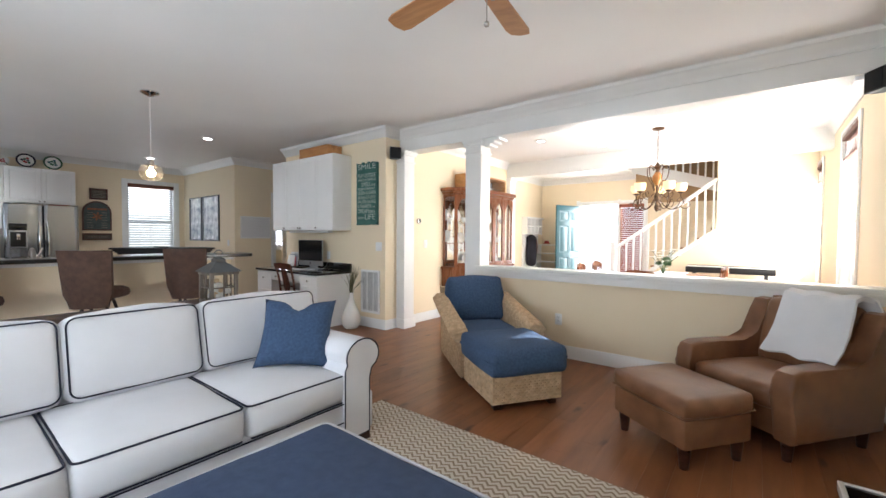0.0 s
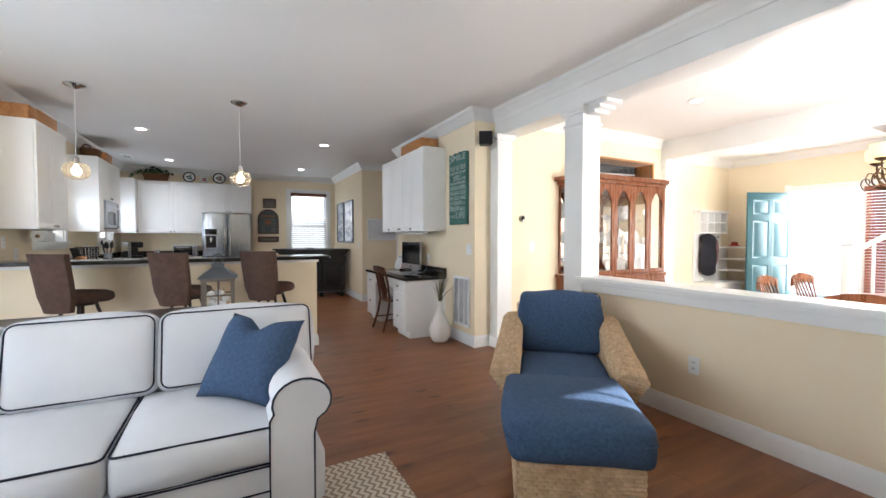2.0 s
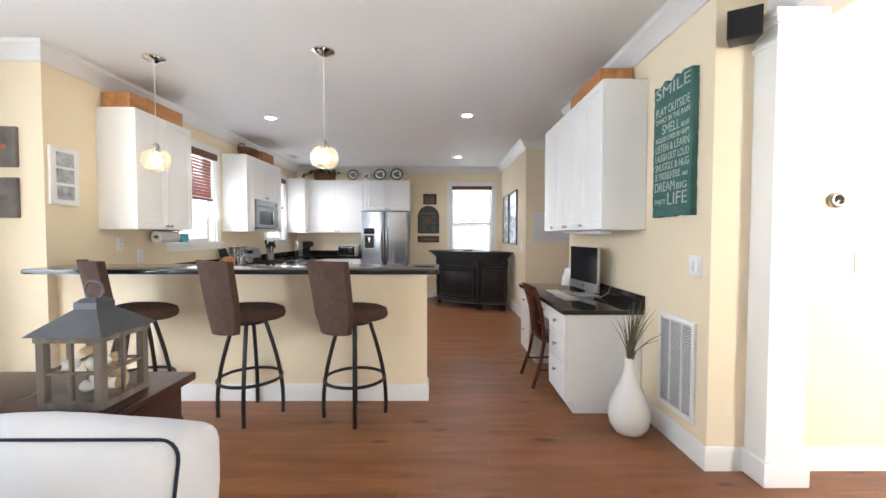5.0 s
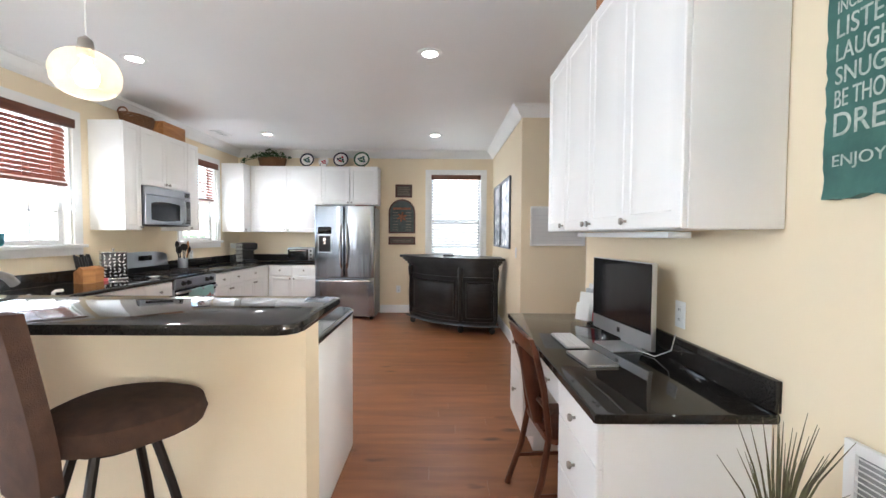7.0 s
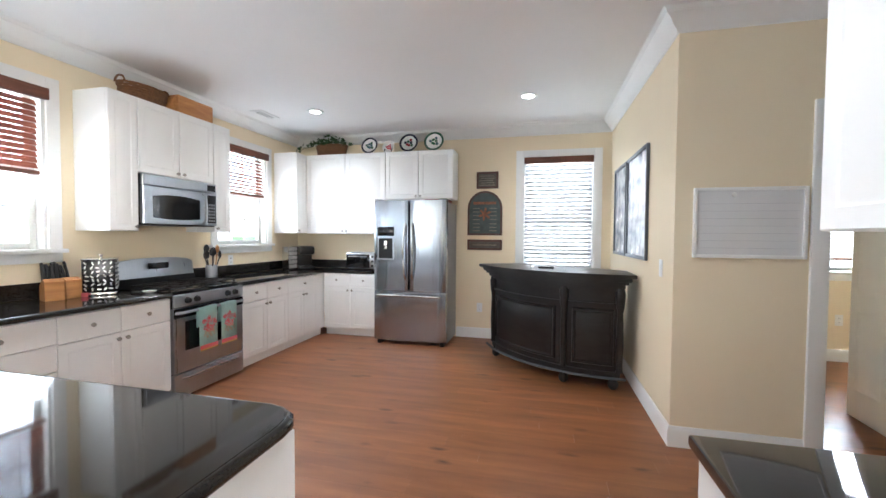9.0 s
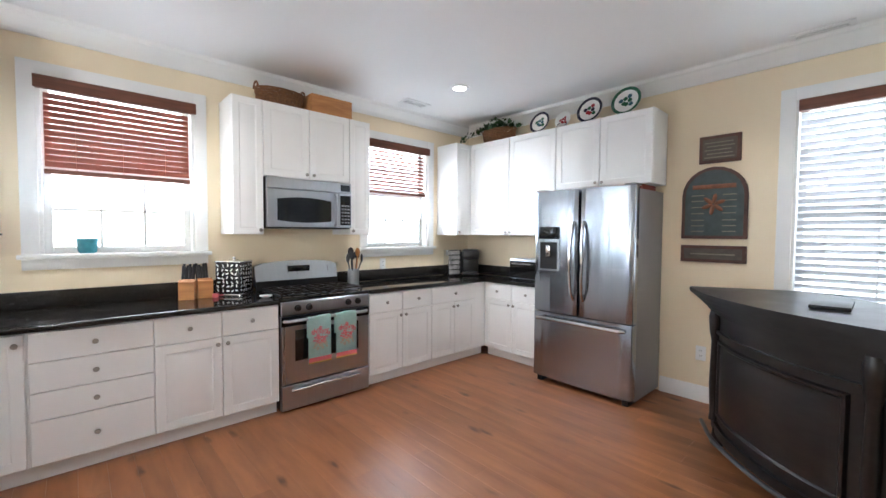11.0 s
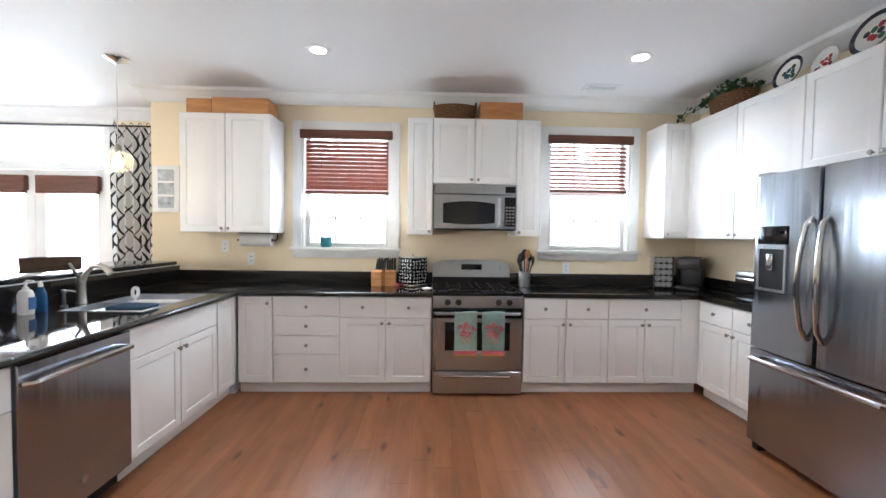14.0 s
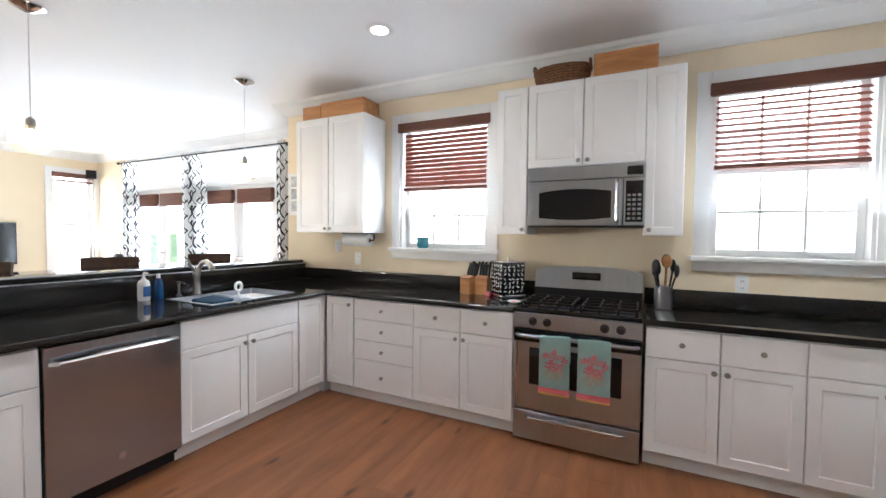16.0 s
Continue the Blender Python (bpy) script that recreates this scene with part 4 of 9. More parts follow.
t = thing("soap_bottle", "white plastic pump bottle of hand soap", "bottle", (-5.77, 3.26, CT))
part("bottle", turned(B(), [(0.034, 0), (0.037, 0.01), (0.037, 0.11), (0.03, 0.135), (0.014, 0.145), (0.014, 0.155), (0, 0.156)], 20), PAPER, t)
part("pump", tube(B(), [(0, 0, 0.15), (0, 0, 0.185), (-0.01, 0, 0.192), (-0.045, 0, 0.19)], 0.007), PAPER, t)
BLUE_LBL = mat("blue_print", (0.04, 0.13, 0.35), 0.5)
part("label", bx((-0.0385, -0.022, 0.03), (-0.036, 0.022, 0.10)), BLUE_LBL, t, "blue printed label")
DISH = mat("blue_dish_soap", (0.01, 0.07, 0.20), 0.15, var=0.05, bump=0)
t = thing("dish_soap_bottle", "dark blue bottle of dish soap by the tap", "bottle", (-5.76, 3.16, CT))
part("bottle", turned(B(), [(0.03, 0), (0.033, 0.01), (0.03, 0.10), (0.02, 0.135), (0.012, 0.145), (0, 0.146)], 18), DISH, t)
part("cap", turned(B(), [(0.013, 0.146), (0.012, 0.165), (0.006, 0.18), (0, 0.181)], 12), PAPER, t)
t = thing("dish_brush", "round white dish brush standing in the sink corner", "brush", (-5.97, 2.68, CT - 0.01))
part("handle", tube(B(), [(0, 0, -0.12), (0, 0, 0.02)], 0.008), PAPER, t)
part("head", tube(B(), [(0.0, 0.028 * math.cos(a), 0.055 + 0.034 * math.sin(a)) for a in [k * math.pi / 8 for k in range(16)]], 0.011, 8, True), PAPER, t)
solid("dish_cloth", soft_box(B(), (-6.35, 3.00, CT + 0.004), (-6.13, 3.16, CT + 0.026), 0.008, 4, 0.008), mat("blue_cloth", (0.014, 0.048, 0.095), 0.95, var=0.2), "folded dark blue dish cloth on the sink's edge", "cloth")

# ---- range ----
RX = -8.49
t = thing("gas_range", "stainless steel gas range with black cooktop", "range", (RX, 2.255, 0), 180)
w = 0.378
part("body", bx((-w, 0.03, 0.012), (w, 0.62, 0.862), 0.003), BLACK, t, "black side panels")
bm = panel_bm(-w, w, 0.018, 0.205, 0.02, 0.04, False)
d = part("drawer", bm, STEEL, t)
part("handle", tube(B(), [(-0.30, -0.01, 0.165), (-0.27, -0.045, 0.172), (0, -0.052, 0.178), (0.27, -0.045, 0.172), (0.30, -0.01, 0.165)], 0.010, 8), CHROME, d)
bm = panel_bm(-w, w, 0.215, 0.735, 0.02, 0.035, False)
d = part("oven_door", bm, STEEL, t)
part("window", bx((-0.275, -0.018, 0.385), (0.275, -0.0155, 0.625), 0.001), BLACK_GLASS, d, "dark oven window")
part("top_band", bx((-w, -0.018, 0.66), (w, -0.0152, 0.735)), BLACK_GLASS, d)
part("handle", tube(B(), [(-0.36, -0.01, 0.70), (-0.33, -0.055, 0.705), (0, -0.064, 0.71), (0.33, -0.055, 0.705), (0.36, -0.01, 0.70)], 0.013, 8), STEEL, d)
d = part("control_panel", panel_bm(-w, w, 0.745, 0.845, 0.0, 0.02, False), STEEL, t)
for kx in (-0.255, -0.165, 0.175, 0.265):
    bm = turned(B(), [(0.026, 0), (0.026, 0.008), (0.020, 0.012), (0.018, 0.03), (0, 0.031)], 16)
    box(bm, (-0.005, -0.02, 0.028), (0.005, 0.02, 0.036), 0.002)
    bmesh.ops.transform(bm, matrix=pose(kx, -0.019, 0.795, 90, 0, 0), verts=bm.verts)
    part("knob", bm, BLACK, d)
part("cooktop", bx((-w, -0.005, 0.845), (w, 0.56, 0.874), 0.006), BLACK_GLASS, t, "glossy black cooktop")
for gx in (-0.19, 0.19):
    bm = B()
    for yy in (0.06, 0.18, 0.30, 0.42):
        box(bm, (gx - 0.165, yy, 0.898), (gx + 0.165, yy + 0.012, 0.910), 0.002)
    for xx in (gx - 0.165, gx - 0.06, gx + 0.048, gx + 0.153):
        box(bm, (xx, 0.05, 0.896), (xx + 0.012, 0.44, 0.908), 0.002)
    for xx in (gx - 0.165, gx + 0.153):
        for yy in (0.05, 0.43):
            box(bm, (xx, yy, 0.873), (xx + 0.012, yy + 0.012, 0.90))
    part("grate", bm, IRON, t, "cast iron grate")
    for yy in (0.13, 0.36):
        part("burner", turned(B(), [(0.05, 0.874), (0.05, 0.882), (0.035, 0.884), (0.035, 0.892), (0, 0.893)], 18, (gx, yy, 0)), BLACK, t)
bm = B()
out = [(-w, 0.90), (-w, 1.075), (-w + 0.06, 1.098), (-0.2, 1.113), (0, 1.118), (0.2, 1.113), (w - 0.06, 1.098), (w, 1.075), (w, 0.90)]
fa = [bm.verts.new((x, 0.545 + 0.035 * (z - 0.9) / 0.2, z)) for x, z in out]
fb = [bm.verts.new((x, 0.615, z)) for x, z in out]
bm.faces.new(fa)
bm.faces.new(fb[::-1])
for k in range(len(out)):
    bm.faces.new((fa[k], fa[(k + 1) % len(out)], fb[(k + 1) % len(out)], fb[k]))
d = part("backguard", bm, STEEL, t)
bm = bx((-0.10, 0.553, 1.02), (0.10, 0.56, 1.075), 0.002)
part("display", bm, BLACK_GLASS, d, "black clock display")
part("vent_strip", bx((-w, 0.54, 0.874), (w, 0.56, 0.95)), BLACK, t)
MINT = mat("mint_towel", (0.55, 0.78, 0.73), 0.95, second=(0.48, 0.72, 0.67), vscale=30, bump=0.3, bscale=300)
CORAL = mat("coral_print", (0.80, 0.17, 0.20), 0.95, var=0.1)
BLUSH = mat("blush_print", (0.75, 0.38, 0.34), 0.95, var=0.1)
TOWELS = []
CREAM = mat("cream_print", (0.75, 0.68, 0.50), 0.95, var=0.1)
YELLOW = mat("yellow_print", (0.72, 0.50, 0.14), 0.95, var=0.1)
for n, tx in enumerate((-0.105, 0.125)):
    tw = thing("tea_towel", "mint green tea towel with a coral flower print", "towel", (RX - tx, 2.255, 0), 180, "towels on the oven handle")
    bm = B()
    rows = []
    prof = [(-0.050, 0.56), (-0.049, 0.66), (-0.052, 0.705), (-0.062, 0.727), (-0.078, 0.722), (-0.082, 0.69), (-0.083, 0.60), (-0.082, 0.50), (-0.083, 0.36)]
    for k, (yy, zz) in enumerate(prof):
        rows.append([bm.verts.new((x * (1 + 0.04 * (0.7 - zz)), yy + 0.004 * math.sin(x * 45 + n) * min(1, k / 4), zz + 0.004 * math.sin(x * 20 + n))) for x in np.linspace(-0.092, 0.092, 9)])
    for p, q in zip(rows, rows[1:]):
        for k in range(8):
            bm.faces.new((p[k], p[k + 1], q[k + 1], q[k]))
    bmesh.ops.solidify(bm, geom=bm.faces, thickness=0.004)
    part("cloth", smooth(bm), MINT, tw)
    for dx, dz, r in ((-0.035, 0.505, 0.015), (0.005, 0.50, 0.019), (0.045, 0.505, 0.014), (0.02, 0.475, 0.013), (-0.02, 0.472, 0.014), (0.055, 0.48, 0.009), (-0.05, 0.485, 0.010)):
        bm = B()
        for q in range(5):
            a = 6.283 * q / 5 + dx * 20
            bm.faces.new([bm.verts.new((dx + r * (0.62 * math.cos(a) + 0.42 * math.cos(6.283 * k / 6)), -0.0895 - 0.0002 * q, dz + r * (0.62 * math.sin(a) + 0.42 * math.sin(6.283 * k / 6)))) for k in range(6)])
        part("flower_print", bm, CREAM, tw)
    for q, (x0, x1, z) in enumerate(((-0.05, 0.06, 0.555), (-0.06, 0.045, 0.535), (-0.03, 0.05, 0.518))):
        pts = [(x0 + (x1 - x0) * k / 40, -0.0893, z + 0.008 * math.sin(k * 1.1 + q) + 0.004 * math.sin(k * 0.37)) for k in range(41)]
        part("script_print", tube(B(), pts, 0.0030, 4), CORAL if q < 2 else BLUSH, tw)
    for q in range(4):
        cx, cz, r = ((-0.055, 0.60, 0.020), (0.068, 0.585, 0.018), (0.0, 0.632, 0.016), (-0.02, 0.57, 0.014))[q]
        pts = [(cx + r * (1 - k / 22) * math.cos(k * 0.55 + q * 1.7), -0.0893, cz + r * (1 - k / 22) * math.sin(k * 0.55 + q * 1.7)) for k in range(18)]
        part("scroll_print", tube(B(), pts, 0.0034, 4), CORAL, tw)
    TOWELS.append(tw)
    part("border", bx((-0.094, -0.0895, 0.365), (0.094, -0.0885, 0.405)), CORAL, tw)
    part("border", bx((-0.094, -0.0897, 0.360), (0.094, -0.0887, 0.372)), YELLOW, tw)

# ---- microwave ----
t = thing("microwave", "stainless steel microwave mounted under the cabinet", "microwave", (RX, 1.955, 1.405), 180)
part("body", bx((-0.378, 0.0, 0.0), (0.378, 0.33, 0.415), 0.004), BLACK, t)
d = part("door", panel_bm(-0.376, 0.245, 0.012, 0.32, 0.0, 0.03, False), STEEL, t)
bm = B()
pts = []
for k in range(21):
    s = -1 + k / 10
    pts.append((-0.06 + 0.235 * s, 0.24 + 0.02 * (1 - s * s)))
out = [(-0.295, 0.065)] + [(-0.06 + 0.235 * (-1 + k / 10), 0.05 + 0.015 * ((-1 + k / 10) ** 2)) for k in range(21)] + [(0.175, 0.065)] + pts[::-1]
f = [bm.verts.new((x, -0.0315, z)) for x, z in out]
bm.faces.new(f)
part("window", bm, BLACK_GLASS, d, "dark smoked glass window")
part("handle", tube(B(), [(0.212, -0.03, 0.03), (0.212, -0.06, 0.05), (0.212, -0.068, 0.16), (0.212, -0.06, 0.285), (0.212, -0.03, 0.305)], 0.013, 8), STEEL, d)
part("top_panel", panel_bm(-0.376, 0.376, 0.325, 0.413, 0.0, 0.026, False), STEEL, t)
d = part("control_panel", panel_bm(0.25, 0.376, 0.012, 0.32, 0.0, 0.03, False), STEEL, t)
part("keypad", bx((0.262, -0.034, 0.035), (0.364, -0.030, 0.30), 0.002), BLACK_GLASS, d, "black keypad")
GREY_KEY = mat("grey_key_print", (0.25, 0.25, 0.26), 0.5)
for r in range(6):
    for c in range(3):
        part("key", bx((0.272 + 0.03 * c, -0.0352, 0.05 + 0.03 * r), (0.292 + 0.03 * c, -0.0338, 0.066 + 0.03 * r)), GREY_KEY, d)
part("display", bx((0.268, -0.0292, 0.34), (0.36, -0.025, 0.395)), BLACK_GLASS, t)

# ---- dishwasher ----
t = thing("dishwasher", "stainless steel dishwasher with a bar handle", "dishwasher", (PX, 4.042, 0), -90)
part("body", bx((0.005, 0.02, 0.06), (0.60, 0.58, 0.832)), BLACK, t)
part("door", panel_bm(0.005, 0.60, 0.10, 0.825, 0.0, 0.03, False), DOOR_STEEL, t)
part("toe_kick", bx((0.005, 0.05, 0), (0.60, 0.07, 0.1)), BLACK, t)
part("handle", tube(B(), [(0.03, -0.03, 0.745), (0.045, -0.07, 0.752), (0.30, -0.082, 0.756), (0.555, -0.07, 0.752), (0.57, -0.03, 0.745)], 0.013, 8), CHROME, t)
part("badge", turned(B(), [(0.018, 0), (0.018, 0.003), (0, 0.0032)], 16), CHROME, t).matrix_basis = pose(0.30, -0.031, 0.20, 90, 0, 0)

# ---- refrigerator ----
t = thing("refrigerator", "stainless steel French door refrigerator with bottom freezer", "refrigerator", (-10.18, 3.06, 0), 90)
W = 0.93


def bowed(a, b, z0, z1):
    """A door whose front swells slightly across the refrigerator's width."""
    line = [(a + 0.006, 0.02)]
    for k in range(17):
        x = a + 0.012 + (b - a - 0.024) * k / 16
        line.append((x, 0.014 * (2 * x / W - 1) ** 2))
    line += [(b - 0.006, 0.02), (b - 0.004, 0.085), (a + 0.004, 0.085)]
    return prism(B(), line, z0, z1, 0.006)


part("cabinet", bx((0.005, 0.09, 0.03), (W - 0.005, 0.585, 1.74), 0.006), STEEL_SIDE, t, "grey metal cabinet sides")
for a, b, side in ((0.002, W / 2 - 0.002, -1), (W / 2 + 0.002, W - 0.002, 1)):
    d = part("door", bowed(a, b, 0.665, 1.762), DOOR_STEEL, t)
    hx = W / 2 + side * 0.045
    pts = [(hx, 0.0, 0.80)] + [(hx + side * 0.012 * math.sin(math.pi * s / 10), -0.03 - 0.035 * math.sin(math.pi * s / 10), 0.80 + 0.065 * s + 0.0) for s in range(1, 11)] + [(hx, 0.0, 1.48)]
    part("handle", tube(B(), pts, 0.013, 8), CHROME, d)
    if side < 0:
        part("dispenser_panel", bx((0.06, -0.006, 1.33), (0.27, 0.002, 1.44), 0.004), BLACK_GLASS, d)
        bm = B()
        box(bm, (0.06, -0.006, 1.05), (0.075, 0.004, 1.325))
        box(bm, (0.255, -0.006, 1.05), (0.27, 0.004, 1.325))
        box(bm, (0.06, -0.010, 1.04), (0.27, 0.004, 1.055))
        box(bm, (0.06, -0.010, 1.30), (0.27, 0.004, 1.325))
        part("dispenser_frame", bm, STEEL, d)
        part("dispenser_recess", bx((0.074, -0.002, 1.055), (0.256, 0.003, 1.30)), BLACK, d)
        part("paddle", bx((0.145, -0.02, 1.17), (0.19, 0.0, 1.27), 0.004), CHROME, d)
d = part("freezer_drawer", bowed(0.002, W - 0.002, 0.05, 0.655), DOOR_STEEL, t)
part("handle", tube(B(), [(0.07, 0.0, 0.60), (0.085, -0.05, 0.605), (W / 2, -0.062, 0.61), (W - 0.085, -0.05, 0.605), (W - 0.07, 0.0, 0.60)], 0.015, 8), CHROME, d)
part("hinge_cover", bx((0.01, 0.02, 1.762), (0.10, 0.14, 1.78), 0.006), STEEL_SIDE, t)
part("hinge_cover", bx((W - 0.10, 0.02, 1.762), (W - 0.01, 0.14, 1.78), 0.006), STEEL_SIDE, t)
for fx in (0.05, W - 0.08):
    part("foot", bx((fx, 0.02, 0.0), (fx + 0.05, 0.57, 0.055), 0.005), BLACK, t)
solid("storage_box", bx((-10.44, 3.64, 1.742), (-10.74, 3.93, 1.795), 0.004), mat("red_box", (0.22, 0.03, 0.02), 0.6), "flat dark red box lying on the refrigerator", "box")

# ---- living room ----
def piped(bm, loop, r=0.007):
    return tube(bm, loop, r, 6, True)


def round_rect(x0, x1, y0, y1, r, n=5):
    out = []
    for cx, cy, a0 in ((x1 - r, y1 - r, 0), (x0 + r, y1 - r, 90), (x0 + r, y0 + r, 180), (x1 - r, y0 + r, 270)):
        for k in range(n + 1):
            a = radians(a0 + 90 * k / n)
            out.append((cx + r * math.cos(a), cy + r * math.sin(a)))
    return out


# sofa: local x runs along it, the front faces -y; placed so that it faces east
SOFA_L = 2.27
t = thing("sofa", "white slipcovered sofa with navy piping and rolled arms", "sofa", (-2.42, 1.75, 0), 90)
part("base", bx((0.02, 0.02, 0.07), (SOFA_L - 0.02, 0.90, 0.30), 0.02), SLIP, t)
part("piping", tube(B(), [(0.02, 0.012, 0.285), (SOFA_L - 0.21, 0.012, 0.285)], 0.0042, 6), PIPING, t, "navy piping")
part("piping", tube(B(), [(0.02, 0.012, 0.175), (SOFA_L - 0.21, 0.012, 0.175)], 0.0042, 6), PIPING, t, "navy piping")
part("back", bx((0.02, 0.76, 0.10), (SOFA_L - 0.02, 0.955, 0.79), 0.06), SLIP, t)
SEATS, BACKS = (0.20, 0.82, 1.45, 2.045), (0.06, 0.915, 1.525, 2.31)
for k in range(3):
    a, b = SEATS[k] + 0.004, SEATS[k + 1] - 0.004
    c = part("seat_cushion", smooth(soft_box(B(), (a, 0.02, 0.285), (b, 0.74, 0.455), 0.03, 7, 0.03, k, 0.006)), SLIP, t)
    for z in (0.292, 0.449):
        part("piping", piped(B(), [(x, y, z) for x, y in round_rect(a + 0.004, b - 0.004, 0.022, 0.73, 0.03)], 0.0048), PIPING, c, "navy piping")
    a, b = BACKS[k], BACKS[k + 1]
    lean = pose(0, 0.735, 0.455, -13, 0, 0)
    bmq = soft_box(B(), (a + 0.008, -0.085, 0.0), (b - 0.008, 0.085, 0.405), 0.034, 7, 0.04, k + 7, 0.007)
    bmesh.ops.transform(bmq, matrix=lean, verts=bmq.verts)
    c = part("back_cushion", smooth(bmq), SLIP, t)
    bmq = piped(B(), [(x, -0.082, z) for x, z in round_rect(a + 0.016, b - 0.016, 0.012, 0.398, 0.045)], 0.004)
    bmesh.ops.transform(bmq, matrix=lean, verts=bmq.verts)
    part("piping", bmq, PIPING, c, "navy piping")
for x0, s in ((0.12, -1), (SOFA_L - 0.158, 1)):
    prof = [(-0.10, 0.07), (0.085, 0.07), (0.085, 0.40), (0.10, 0.46)] + [(0.035 + 0.125 * math.cos(radians(a)), 0.545 + 0.105 * math.sin(radians(a))) for a in range(-35, 200, 18)] + [(-0.10, 0.48)]
    bm = B()
    ends = []
    for y in (-0.005, 0.02, 0.85):
        sc = 0.985 if y < 0 else 1.0
        ends.append([bm.verts.new((x0 + s * u * sc, y, 0.07 + (v - 0.07) * sc)) for u, v in prof])
    for p, q in zip(ends, ends[1:]):
        for k in range(len(prof)):
            bm.faces.new((p[k], p[(k + 1) % len(prof)], q[(k + 1) % len(prof)], q[k]))
    bm.faces.new(ends[0])
    bm.faces.new(ends[-1][::-1])
    a = part("arm", bm, SLIP, t)
    part("piping", piped(B(), [(x0 + s * u * 1.0, -0.004, v) for u, v in prof], 0.0048), PIPING, a, "navy piping")
for fx in (0.06, SOFA_L - 0.10):
    for fy in (0.04, 0.84):
        part("foot", bx((fx - 0.045, fy - 0.03, 0.0), (fx + 0.045, fy + 0.05, 0.075), 0.006), DARK_WOOD, t)

# scatter cushion
def pillow(at, turn, tip, size, material, label):
    bm = B()
    n = 14
    for side in (-1, 1):
        g = []
        for i in range(n + 1):
            row = []
            for j in range(n + 1):
                u, v = 2 * i / n - 1, 2 * j / n - 1
                pinch = 1 - 0.10 * (1 - u * u) * (abs(v) ** 3) - 0.0
                pinch2 = 1 - 0.10 * (1 - v * v) * (abs(u) ** 3)
                puff = 0.085 * ((1 - u ** 4) * (1 - v ** 4)) ** 0.6
                fold = 0.05 * math.exp(-((u) ** 2) * 14) * max(0, v) ** 2
                z = size * 0.5 * v * pinch - fold * 1.5
                row.append(bm.verts.new((size * 0.5 * u * pinch2, side * puff * (1 - 0.5 * fold * 10) + 0.006 * noise.noise(Vector((u * 3, v * 3, side))), z)))
            g.append(row)
        for i in range(n):
            for j in range(n):
                bm.faces.new((g[i][j], g[i + 1][j], g[i + 1][j + 1], g[i][j + 1]))
    bmesh.ops.remove_doubles(bm, verts=bm.verts, dist=0.004)
    ob = link_mesh("scatter_cushion", smooth(bm), material, None, 0)
    ob.data.shade_smooth()
    ob.matrix_basis = pose(*at, tip[0], tip[1], turn)
    return tagged(ob, label, "cushion")


pillow((-2.83, 3.71, 0.66), 47, (-33, 2), 0.45, BLUE, "square blue denim scatter cushion on the sofa")

# console table behind the sofa, with two lanterns
t = thing("console_table", "dark walnut console table behind the sofa", "table", (-3.585, 2.70, 0))
part("tabletop", bx((-0.205, -1.00, 0.77), (0.205, 1.00, 0.80), 0.006), DARK_WOOD, t)
part("apron", bx((-0.18, -0.96, 0.63), (0.18, 0.96, 0.77), 0.004), DARK_WOOD, t)
for lx in (-0.16, 0.16):
    for ly in (-0.93, 0.93):
        part("leg", bx((lx - 0.03, ly - 0.03, 0), (lx + 0.03, ly + 0.03, 0.64), 0.006), DARK_WOOD, t)


